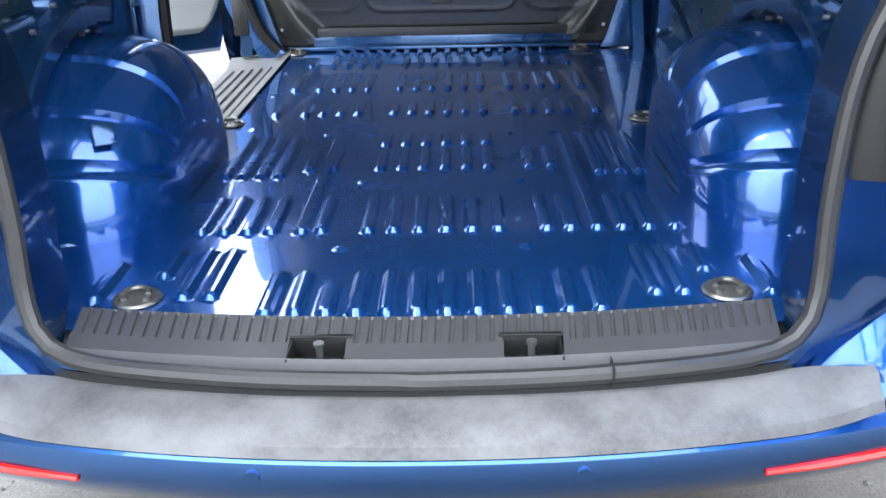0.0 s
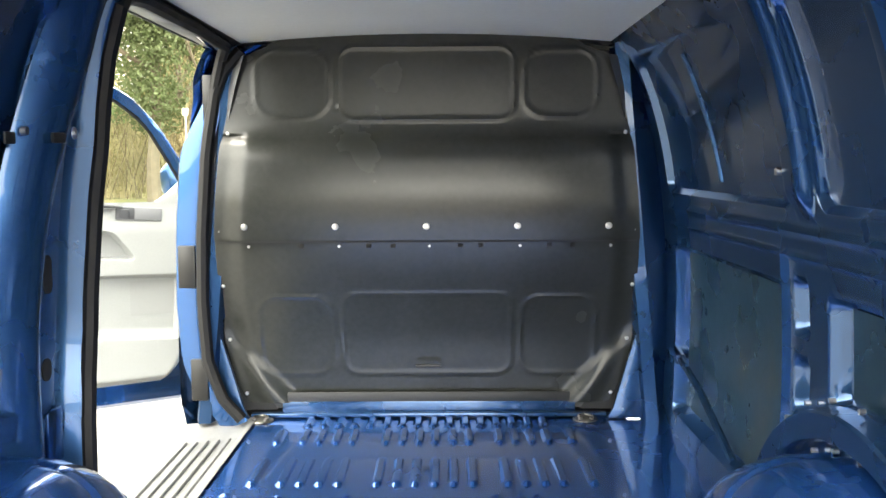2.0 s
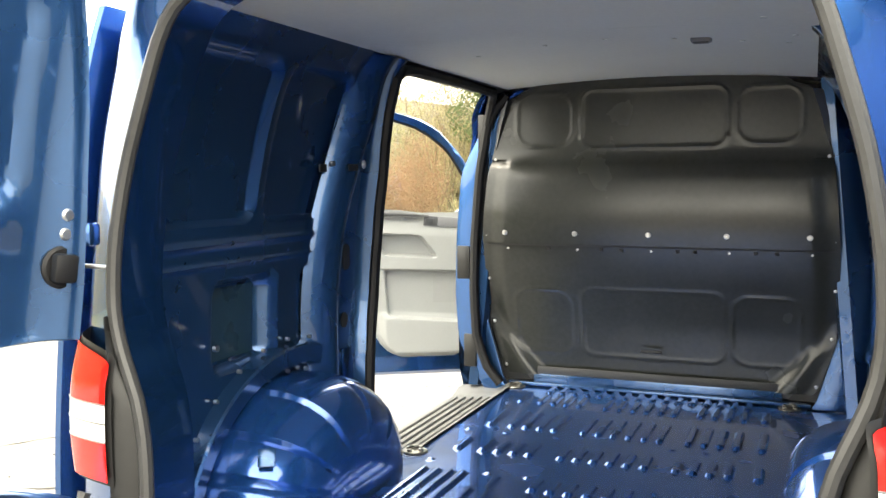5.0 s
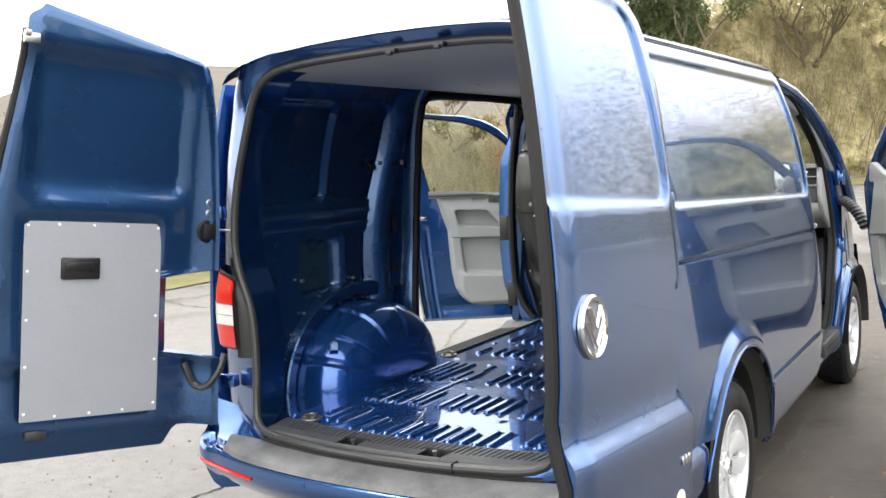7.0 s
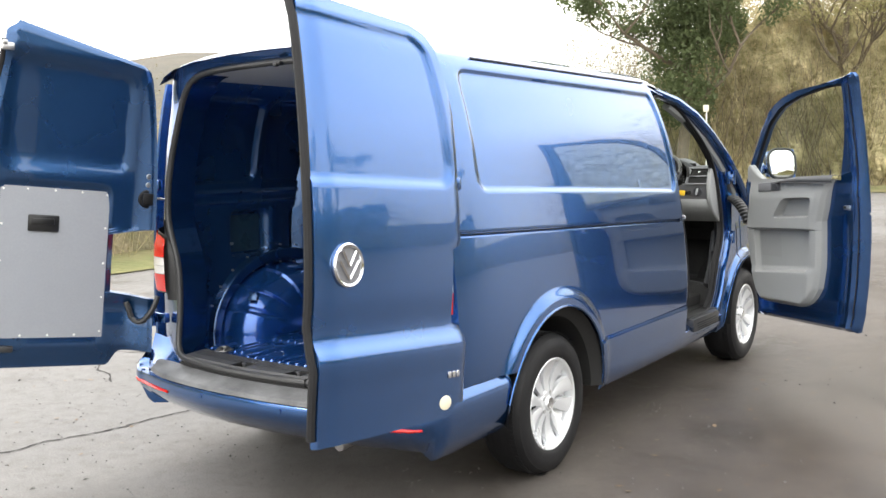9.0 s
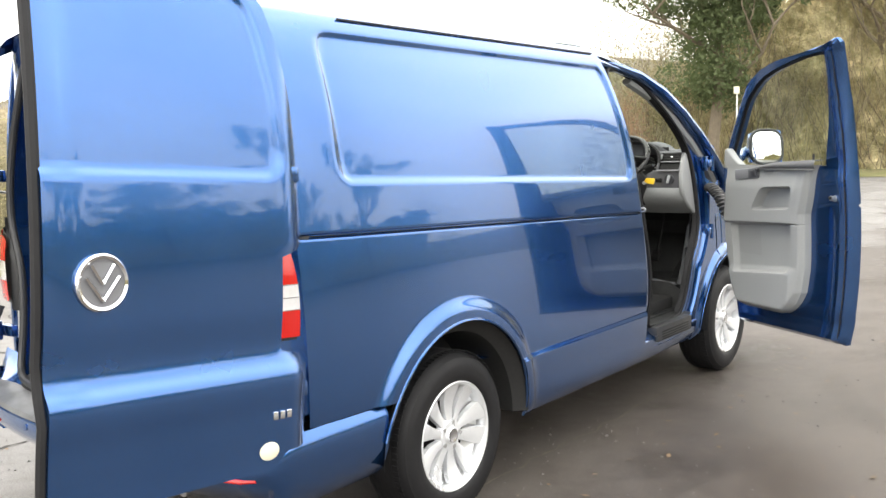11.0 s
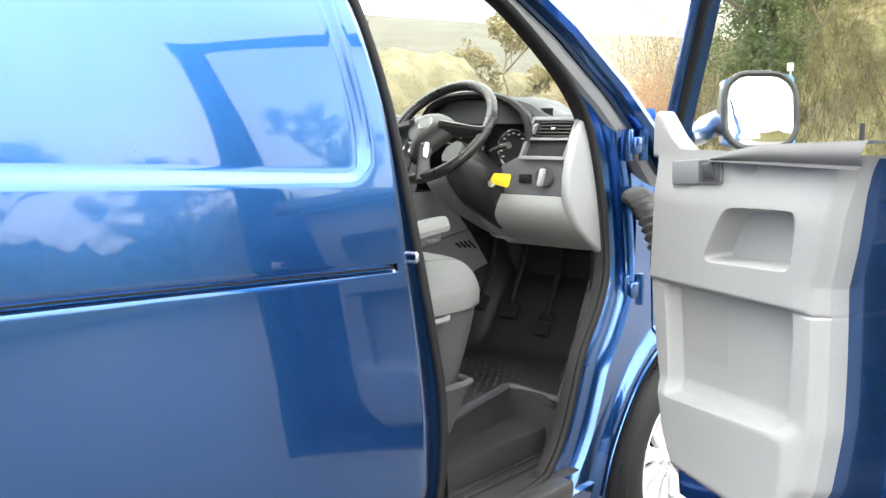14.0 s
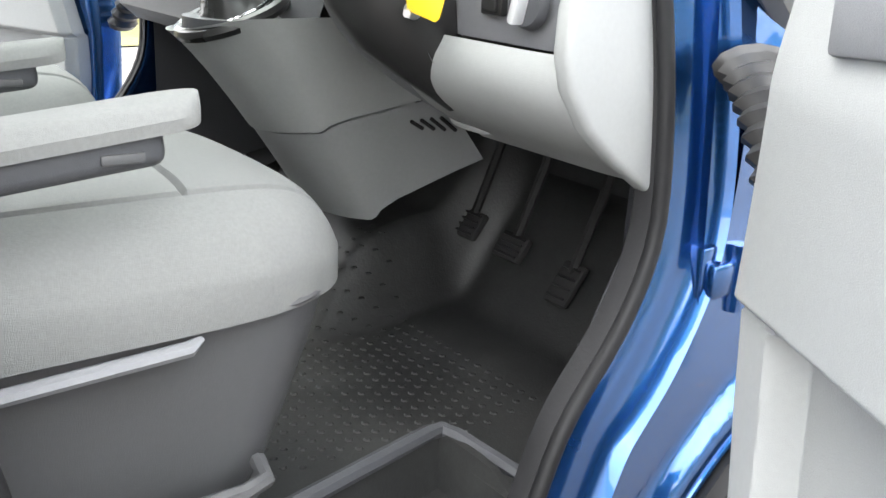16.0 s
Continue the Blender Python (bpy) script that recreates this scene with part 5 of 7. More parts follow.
# sliding door, pushed back along the left side
def slide_outer(y, z):
    return -(half_width(1.0, z) + 0.095), y, z
def slide_inner(y, z):
    e = min(y - 0.22, 1.30 - y, z - 0.42, 1.90 - z)
    return -(half_width(1.0, z) + 0.095 - 0.055 * smooth(e, [(0, 0.3), (0.03, 1)])), y, z
part("sliding_door", slab(steps(0.22, 16, 1.30), steps(0.42, 26, 1.90), slide_outer, slide_inner), PAINT, van, "blue sliding door pushed back along the side")

# ---- tail lamps ----
def tail_lamp(s):
    def lamp_point(k, z, grow=0.0):
        """k from the inner edge on the back, round the corner, to the tip on the side."""
        t, f = k / 14, min(1, max(0, (z - 0.868) / 0.307))
        inner = 0.728 - 0.012 * f
        x = lerp(inner - grow, 0.912 - 0.030 * f, smooth(t, [(0, 0), (0.55, 0.78), (1, 1)]))
        y = lerp(0.064, 0.245, t ** 1.7)
        belly = math.sin(math.pi * (0.08 + 0.84 * f)) * math.sin(math.pi * (0.15 + 0.7 * t))
        top = 0.055 * (1 - t) ** 2 * smooth(f, [(0.62, 0), (1, 1)])
        return s * (x + 0.012 * belly), y - 0.014 * belly + grow * 0.8, z - top + grow * (2 * f - 1) + 0.012
    body = part("tail_lamp", sheet(range(15), steps(0.868, 6, 0.955), lamp_point), RED_LENS, van, "red and clear upright tail lamp")
    part("clear_lens", sheet(range(15), steps(0.955, 6, 1.036), lamp_point), CLEAR_LENS, body, "clear ribbed lens band")
    part("red_lens", sheet(range(15), steps(1.036, 10, 1.175), lamp_point), RED_LENS, body, "red upper lens")
    part("lamp_gasket", sheet(range(15), steps(0.868, 14, 1.175), lambda k, z: lamp_point(k, z, 0.010)), BLACK, body, "black gasket round the lamp")
    for z in (0.955, 0.995, 1.036):
        part("lens_rib", tube([Vector(lamp_point(k, z)) + Vector((0, -0.001, 0)) for k in range(15)], 0.0016, 6), WORN_STEEL, body)
    pad = sheet((0.0, 0.3, 0.7, 1.0), steps(0.84, 18, 1.23), lambda q, z: (s * lerp(curve(z, [(p.z, p.x) for p in half_open if 0.7 < p.z < 1.5]) + 0.012, 0.735, q), 0.075 + 0.025 * (1 - q) - 0.012 * math.sin(math.pi * q), z))
    part("lamp_surround", pad, BLACK, body, "black plastic strip between seal and lamp")
tail_lamp(1)
tail_lamp(-1)


# ---- wheels ----
def wheel(m, label):
    w = part("wheel", lathe([(0.205, -0.10), (0.222, -0.112), (0.26, -0.118), (0.30, -0.112), (0.325, -0.09), (0.336, -0.06), (0.338, 0.0), (0.336, 0.06), (0.327, 0.086), (0.312, 0.104), (0.308, 0.1045),
                             (0.30, 0.110), (0.27, 0.117), (0.262, 0.116), (0.255, 0.1165), (0.235, 0.114), (0.222, 0.108), (0.212, 0.096)], 72), RUBBER, van, label, m=m)
    grooves = [lathe([(0.3385, x - 0.004), (0.331, x - 0.003), (0.331, x + 0.003), (0.3385, x + 0.004)], 48) for x in (-0.05, -0.018, 0.018, 0.05)]
    part("tyre_groove", join(*grooves), VOID, w, m=m)
    blocks = []
    for k in range(90):
        a = 2 * math.pi * k / 90
        blocks.append(moved(rbox((0.073, 0, 0.3375), (0.026, 0.013, 0.004), 0.001, 1), Matrix.Rotation(a, 4, "X")))
    part("tyre_tread", join(*blocks), RUBBER, w, m=m)
    rim = part("rim", lathe([(0.150, -0.07), (0.196, -0.04), (0.200, 0.04), (0.204, 0.082), (0.212, 0.094), (0.219, 0.098), (0.221, 0.104), (0.216, 0.108), (0.206, 0.104), (0.200, 0.094), (0.196, 0.072), (0.194, 0.05)], 64), ALLOY, w, "silver alloy rim", m=m)
    part("dish", lathe([(0.196, 0.062), (0.180, 0.050), (0.150, 0.040), (0.138, 0.034)], 64), ALLOY, w, "silver dish behind the spokes", m=m)
    for k in range(5):
        for side in (-1, 1):
            a = 2 * math.pi * k / 5 + side * 0.300
            def spoke(q, c):
                """A broad flat blade, waisted at the hub, with one raised and one dropped edge."""
                r = lerp(0.040, 0.209, q)
                half = flow(q, [(0, 0.014), (0.3, 0.021), (0.7, 0.034), (1, 0.041)])
                ang = a + side * 0.05 * q
                x = lerp(0.080, 0.101, q) - 0.016 * math.sin(math.pi * q) + 0.005 * c * side * q - (0.022 if abs(c) > 0.95 else 0.003 * c * c)
                return x, r * math.sin(ang) + c * half * math.cos(ang), r * math.cos(ang) - c * half * math.sin(ang)
            part("spoke", sheet(steps(0, 12, 1), (-1.0, -0.92, -0.5, 0, 0.5, 0.92, 1.0), spoke), ALLOY, w, m=m)
    part("hub", lathe([(0.0001, 0.090), (0.030, 0.090), (0.034, 0.086), (0.036, 0.080), (0.058, 0.078), (0.066, 0.070), (0.07, 0.05)], 32), ALLOY, w, m=m)
    part("hub_badge", lathe([(0.0001, 0.0915), (0.022, 0.0915), (0.024, 0.0925), (0.028, 0.0925), (0.029, 0.090)], 28), CHROME, w, m=m)
    for k in range(5):
        a = 2 * math.pi * (k + 0.5) / 5
        part("wheel_bolt", cyl((0.070, 0.052 * math.sin(a), 0.052 * math.cos(a)), (0.083, 0.052 * math.sin(a), 0.052 * math.cos(a)), 0.009, 6), STEEL, w, m=m)
    part("brake_disc", lathe([(0.0001, 0.0), (0.17, 0.0), (0.17, 0.01)], 32), VOID, w, m=m)
    return w
for s in (1, -1):
    for y in (WHEEL_Y, WHEEL_Y + WHEELBASE):
        wheel(pose(s * 0.80, y, TYRE_R - 0.003, 20 if y < 2 else 51, 0, 0) if s > 0 else pose(-0.80, y, TYRE_R - 0.003, 0, 0, 180), "black tyre on a silver ten-spoke wheel")

# ---- cab: door frames, windscreen, front ----
OPENING = [(2.84, 0.462), (2.78, 0.50), (2.785, 0.62), (2.785, 0.78), (2.757, 0.95), (2.732, 1.10), (2.708, 1.25), (2.672, 1.45), (2.61, 1.65), (2.565, 1.77), (2.575, 1.835), (2.63, 1.858),
           (2.80, 1.850), (2.95, 1.805), (3.12, 1.705), (3.28, 1.595), (3.41, 1.485), (3.48, 1.38), (3.51, 1.24), (3.52, 1.10), (3.512, 0.98), (3.46, 0.88), (3.378, 0.78), (3.335, 0.68), (3.295, 0.57), (3.25, 0.495), (3.18, 0.463)]


def ring(points):
    """A closed line, smooth through the given points."""
    pts = [Vector((0, *p)) for p in points]
    k = len(pts)
    dense = []
    for i in range(k):
        p0, p1, p2, p3 = pts[i - 1], pts[i], pts[(i + 1) % k], pts[(i + 2) % k]
        for q in range(10):
            t = q / 10
            dense.append(0.5 * ((2 * p1) + (p2 - p0) * t + (2 * p0 - 5 * p1 + 4 * p2 - p3) * t * t + (3 * p1 - p0 - 3 * p2 + p3) * t ** 3))
    return dense


hoop = ring(OPENING)
centre = Vector((0, 3.05, 1.15))
HN = len(hoop)


def hoop_out(i, d):
    """A point of the door opening pushed outwards by d in its plane."""
    a, b = hoop[(i - 3) % HN], hoop[(i + 3) % HN]
    t = (b - a).normalized()
    n = Vector((0, -t.z, t.y))
    if n.dot(hoop[i % HN] - centre) < 0:
        n = -n
    return hoop[i % HN] + n * d


def shut_point(i, k):
    """The smooth shut face: k from the seal (0) to the outer skin (1)."""
    i = int(i) % HN
    a, b = hoop_out(i, 0.0), hoop_out(i, 0.108)
    flush = 0.0
    if b.y < 2.80 and 0.52 < b.z < 1.80:
        flush = smooth(b.z, [(0.52, 0), (0.62, 1), (1.55, 1), (1.80, 0)])
        b.y = lerp(b.y, flow(b.z, EDGE) + 0.002, smooth(b.z, [(0.52, 0), (0.62, 1), (1.70, 1), (1.80, 0)]))
    b.z = min(b.z, 1.902 - smooth(b.y, [(2.45, 0.0), (2.75, 0.022), (3.05, 0.072), (3.2, 0.13)])) if b.y < 3.2 else b.z
    p = a.lerp(b, k)
    dx = flow(k, [(0, -0.045), (0.2, -0.048), (0.45, -0.040), (0.7, -0.036), (0.88, -0.026), (0.97, -0.014), (1.0, -0.008)])
    dx = lerp(dx, flow(k, [(0, -0.045), (0.2, -0.046), (0.4, -0.034), (0.58, -0.018), (0.72, -0.009), (0.88, -0.006), (1.0, -0.006)]), flush)
    return half_width(p.y, max(0.46, min(p.z, 1.93))) + dx, p.y, p.z


def reveal_point(i, k):
    p = hoop_out(int(i) % HN, (-0.006, -0.003, 0.0)[int(k)])
    return half_width(p.y, max(0.46, min(p.z, 1.93))) + (-0.075, -0.05, -0.045)[int(k)], p.y, p.z


hoop_sheet = sheet(range(HN + 1), steps(0, 18, 1), shut_point)
hoop_inner = sheet(range(HN + 1), range(3), reveal_point)
for g in (hoop_inner, mirrored(hoop_inner)):
    part("frame_trim", g, RUBBER, van, "dark trim inside the door frame")
for s in (1, -1):
    part("hinge_pillar", sheet((3.585, 3.60, 3.66, 3.72, 3.76, 3.80), steps(0.78, 14, 1.44), lambda y, z: (s * (half_width(y, z) - (0.016, 0.045, 0.055, 0.055, 0.03, 0.0)[(3.585, 3.60, 3.66, 3.72, 3.76, 3.80).index(y)]), y, z)), PAINT, van, "blue hinge pillar")
part("door_frame", hoop_sheet, PAINT, van, "glossy blue door shut face round the driver's opening")
part("door_frame", mirrored(hoop_sheet), PAINT, van, "glossy blue door shut face round the passenger opening")
for s in (1, -1):
    seal = []
    for i in range(0, HN, 3):
        p = hoop_out(i, 0.004)
        seal.append((s * (half_width(p.y, max(0.46, min(p.z, 1.93))) - 0.040), p.y, p.z))
    part("door_seal", tube(seal, 0.0105, 12, closed=True), RUBBER, van, "black rubber seal round the cab door opening")
    part("sill", sheet(steps(2.63, 16, 3.60), (0.29, 0.33, 0.37, 0.40, 0.425, 0.44), lambda y, z: (s * (half_width(y, z) - smooth(z, [(0.40, 0), (0.44, 0.05)]) + 0.004), y, z)), PAINT, van, "blue sill under the cab door")
    rail = sheet(steps(2.45, 20, 3.05), range(5), lambda y, k: (s * (half_width(y, 1.93) - (0.0, 0.0, 0.01, 0.03, 0.06)[k] + (0.016, 0.012, 0.0, 0.0, 0)[k]), y, (1.890, 1.900, 1.920, 1.942, 1.955)[k] - smooth(y, [(2.45, 0.0), (2.75, 0.026), (3.05, 0.080)])))
    part("roof_side", rail, PAINT, van, "blue roof edge over the cab door")
    pil = [(0.69, 2.15, 1.900), (0.70, 2.45, 1.896), (0.722, 2.70, 1.880), (0.745, 2.93, 1.842), (0.785, 3.15, 1.757), (0.82, 3.35, 1.64), (0.855, 3.55, 1.49), (0.875, 3.72, 1.345), (0.88, 3.86, 1.22), (0.875, 4.0, 1.13)]
    part("a_pillar", tube([(s * x, y, z) for x, y, z in pil], [0.02, 0.03, 0.034, 0.036, 0.038, 0.038, 0.040, 0.045, 0.05, 0.05], 10, flat=0.8), PAINT, van, "blue windscreen pillar")
    part("a_pillar_trim", tube([(s * (x - 0.05), y - 0.03, z - 0.03) for x, y, z in pil[3:9]], [0.03, 0.033, 0.035, 0.036, 0.038, 0.04], 8, flat=0.7), CAB_LIGHT, van, "pale grey pillar trim")
    # black step tread in the doorway
    tread = part("door_step", join(rbox((s * 0.885, 3.04, 0.435), (0.075, 0.48, 0.05), 0.012), rbox((s * 0.905, 3.04, 0.405), (0.04, 0.46, 0.06), 0.01)), PLASTIC_DARK, van, "black plastic door step")
    for k in range(4):
        part("step_groove", rbox((s * 0.925, 3.04, 0.385 + 0.014 * k), (0.005, 0.36, 0.006), 0.002), VOID, tread)

# front wings with the wheel cut-outs, bonnet, screen
FWY = WHEEL_Y + WHEELBASE
def wing_point(y, z):
    rho = math.hypot(y - FWY, z - WHEEL_Z)
    if rho < 0.42:
        k = 0.42 / max(rho, 1e-4)
        y, z = FWY + (y - FWY) * k, WHEEL_Z + (z - WHEEL_Z) * k
        rho = 0.42
    d = 0.024 * ease(rho - 0.475, 0.035)
    return half_width(y, z) + d - 0.004 - 0.12 * smooth(z, [(1.0, 0), (1.2, 0.4), (1.3, 1)]) , y, z
wing = sheet(steps(3.575, 5, 3.72, 34, 4.55), steps(0.30, 34, 1.24), wing_point, lambda y, z: math.hypot(y - FWY, z - WHEEL_Z) > 0.412 and y > 3.72)
part("front_wing", wing, PAINT, van, "blue front wing")
part("front_wing", mirrored(wing), PAINT, van, "blue front wing")
front_side = [i for i in range(HN) if hoop[i].y > 3.15 and 0.47 < hoop[i].z < 1.16]
def wing_rear(i, d):
    p = hoop_out(int(i), d)
    x, y, z = wing_point(p.y, min(p.z, 1.0))
    return x - 0.003, y, z if p.z < 1.0 else p.z
rear_wing = sheet(front_side, steps(0.106, 26, 0.36), wing_rear, lambda i, d: math.hypot(hoop_out(int(i), d).y - FWY, hoop_out(int(i), d).z - WHEEL_Z) > 0.34 and hoop_out(int(i), d).z > 0.30)
for g in (arch_lip(FWY, 0.016, 0.43), mirrored(arch_lip(FWY, 0.016, 0.43))):
    part("arch_lip", g, PAINT, van, "rolled blue edge of the wheel arch")
for g in (rear_wing, mirrored(rear_wing)):
    part("wing_edge", g, PAINT, van, "blue wing between the door opening and the wheel")
part("bonnet", sheet(steps(-0.82, 20, 0.82), steps(3.98, 16, 4.78), lambda x, y: (x * (1 - 0.25 * smooth(y, [(4.2, 0), (4.8, 1)])), y - 0.10 * (x / 0.82) ** 2, 1.14 - smooth(y, [(3.98, 0), (4.5, 0.10), (4.7, 0.22), (4.78, 0.34)]) - 0.03 * (x / 0.82) ** 2)), PAINT, van, "blue bonnet")
part("front_bumper", sheet(steps(-0.86, 24, 0.86), steps(0.25, 12, 0.85), lambda x, z: (x, 4.82 - 0.30 * abs(x / 0.86) ** 3 - 0.12 * abs((z - 0.5) / 0.35) ** 2, z)), PAINT, van, "blue front bumper")
part("cowl", sheet(steps(-0.80, 12, 0.80), (3.80, 3.9, 4.02), lambda x, y: (x, y, 1.145 - (y - 3.9) * 0.1)), BLACK, van)
def screen_point(x, t):
    return x * lerp(0.83, 0.69, t), lerp(3.96, 2.93, t) + 0.10 * (1 - x * x) * (1 - 0.5 * t), lerp(1.14, 1.915, t) + 0.02 * (1 - x * x)
ws = part("windscreen", sheet(steps(-1, 16, 1), steps(0, 10, 1), screen_point), GLASS, van, "clear windscreen")
ws.visible_shadow = False
part("cab_lining", sheet(steps(-0.66, 14, 0.66), steps(2.48, 8, 2.95), lambda x, y: (x, y, 1.935 - 0.05 * (x / 0.66) ** 2 - 0.10 * max(0, y - 2.7))), LINER, van, "grey cab roof lining")
# cab side of the bulkhead
part("bulkhead_back", sheet(steps(-0.72, 8, 0.72), steps(0.60, 8, 1.93), lambda x, z: (x, 2.60, z)), CAB_MID, van, "grey cab rear wall")
for s in (1, -1):
    part("pillar_trim", sheet((2.56, 2.60, 2.66, 2.70), steps(0.55, 12, 1.86), lambda y, z: (s * (half_width(2.6, z) - (0.16, 0.12, 0.10, 0.085)[(2.56, 2.60, 2.66, 2.70).index(y)]), y - 0.15 * smooth(z, [(1.0, 0), (1.9, 1)]) + 0.02, z)), CAB_MID, van, "grey pillar trim")
strk = part("door_striker", join(tube([(0.880, 2.672, 1.107), (0.908, 2.676, 1.107), (0.911, 2.676, 1.110), (0.911, 2.676, 1.122), (0.908, 2.676, 1.125), (0.880, 2.672, 1.125)], 0.004, 8)), STEEL, van, "pale steel door striker loop")

# hinges and bellows of the driver's door
for s in (1, -1):
    for z in (1.335, 0.92):
        part("door_hinge", join(rbox((s * 0.865, 3.625, z), (0.07, 0.06, 0.05), 0.008), cyl((s * 0.895, 3.645, z - 0.045), (s * 0.895, 3.645, z + 0.045), 0.013, 10), rbox((s * 0.87, 3.60, z), (0.03, 0.03, 0.09), 0.005)), PAINT, van, "blue door hinge")
    line = [(s * (0.895 + 0.145 * t), 3.600 - 0.070 * t, 1.195 - 0.035 * t - 0.13 * t * t) for t in steps(0, 22, 1)]
    part("cable_bellows", tube(line, [0.044 + (0.007 if k % 2 else -0.004) for k in range(23)], 12, flat=0.55), SEAL, van, "dark ribbed rubber cable bellows")

# floor: mat, step well, firewall
def mat_z(x, y):
    h = smooth(y, [(3.50, 0), (3.72, 0.03), (3.95, 0.26), (4.05, 0.5)])
    h += 0.16 * ease(abs(x - 0.02) - 0.16, 0.10) * smooth(y, [(3.35, 0), (3.6, 1)])
    return 0.600 + h
part("floor_mat", sheet(steps(-0.80, 20, 0.0, 40, 0.58, 10, 0.83), steps(2.62, 16, 3.40, 36, 4.05), lambda x, y: (x, y, mat_z(x, y)), lambda x, y: not (abs(x) > 0.592 + 0.17 * (3.405 - y) and 2.82 < y < 3.405)), MAT_RUBBER, van, "black studded rubber cab floor mat")
studs = []
for i in range(18):
    for j in range(21):
        x, y = 0.10 + 0.028 * i + (0.014 if j % 2 else 0), 3.16 + 0.0235 * j
        if (x > 0.56 and y < 3.42) or (x < 0.22 and y < 3.30) or y > 3.62:
            continue
        studs.append(moved(lathe([(0.0001, 0.0022), (0.0045, 0.002), (0.0068, 0.0)], 7), pose(x, y, mat_z(x, y), 0, -90, 20)))
tagged(part("mat_studs", join(*studs), MAT_RUBBER, van), kind="stuff")
for s in (1, -1):
    def well(k, y):
        x, z = ((0.570, 0.612), (0.578, 0.622), (0.590, 0.618), (0.610, 0.50), (0.625, 0.478), (0.70, 0.472), (0.84, 0.468), (0.87, 0.455))[int(k)]
        return s * (x + 0.018 + 0.17 * (3.40 - y) * (0.87 - x) / 0.30), y, z
    def well_front(k, x):
        y, z = ((3.375, 0.472), (3.388, 0.49), (3.400, 0.60), (3.408, 0.622), (3.420, 0.622), (3.43, 0.604))[int(k)]
        return s * x, y, z - 0.06 * smooth(x, [(0.70, 0), (0.85, 1)]) * (z > 0.55)
    def well_back(k, x):
        y, z = ((2.87, 0.472), (2.85, 0.50), (2.84, 0.61))[int(k)]
        return s * x, y, z
    w = part("step_well", join(sheet(range(8), steps(2.84, 12, 3.40), well), sheet(range(6), steps(0.585, 8, 0.85), well_front), sheet(range(3), steps(0.585, 8, 0.85), well_back)), MAT_RUBBER, van, "black rubber step well by the cab door")
    part("well_rim", tube([(s * 0.715, 2.80, 0.618), (s * 0.66, 3.08, 0.622), (s * 0.600, 3.385, 0.624), (s * 0.600, 3.412, 0.623), (s * 0.625, 3.424, 0.620), (s * 0.74, 3.455, 0.600), (s * 0.80, 3.47, 0.59)], 0.013, 8), CAB_DARK, w, "raised rim of the step well")
    for k in range(5):
        part("well_rib", rbox((s * (0.66 + 0.035 * k), 3.10, 0.474), (0.012, 0.44, 0.006), 0.003), MAT_RUBBER, w)
part("sill_carpet", tube([(0.79, 3.43, 0.60), (0.80, 3.48, 0.72), (0.79, 3.55, 0.84), (0.78, 3.62, 0.95)], 0.032, 10, flat=0.8), CAB_DARK, van, "dark grey footwell side trim")
part("firewall", sheet(steps(-0.84, 10, 0.84), steps(0.55, 10, 1.25), lambda x, z: (x, 4.03 - 0.10 * (z - 0.55), z)), VOID, van, "dark firewall")
for s in (1, -1):
    part("footwell_side", sheet(steps(3.40, 10, 4.05), steps(0.55, 10, 1.25), lambda y, z: (s * (0.80 - 0.05 * smooth(y, [(3.5, 0), (4, 1)])), y, z), lambda y, z: y > 3.44 + 0.1 * (z > 0.8)), CAB_DARK, van, "dark footwell side trim")
for x, y, z, w, h in ((0.455, 3.80, 0.73, 0.055, 0.085), (0.315, 3.79, 0.76, 0.075, 0.055), (0.185, 3.79, 0.77, 0.07, 0.06)):
    pd = part("pedal", rbox((0, 0, 0), (w, 0.016, h), 0.006, m=pose(0, 0, 0, -38, 0, 0)), VOID, van, "worn black rubber pedal", m=pose(x, y, z))
    part("pedal_arm", tube([(x, y + 0.012, z + 0.02), (x + 0.02, y + 0.05, z + 0.16), (x + 0.02, y + 0.09, z + 0.30)], 0.009, 6), VOID, pd)
    for k in range(4):
        part("pedal_rib", rbox((0, -0.010, -h * 0.35 + k * h * 0.23), (w * 0.8, 0.006, 0.005), 0.002, m=None), RUBBER, pd, m=pose(x, y, z, -38, 0, 0))

# ---- dashboard ----
dash = part("dashboard", sheet(steps(-0.82, 50, 0.80), range(8), lambda x, k: (x, ((3.415, 3.425, 3.46, 3.56, 3.68, 3.80, 3.92, 3.97)[k]) + 0.02 * (x < 0.2) * (k < 2) + (0.080, 0.085, 0.07, 0.02, 0, 0, 0, 0)[k] * smooth(x, [(0.52, 0), (0.60, 1)]),
             (1.395, 1.412, 1.422, 1.425, 1.415, 1.36, 1.24, 1.15)[k] + 0.05 * ease(abs(x - 0.47) - 0.15, 0.10) * (k in (1, 2, 3, 4)))), CAB_DARK, van, "anthracite dashboard top")
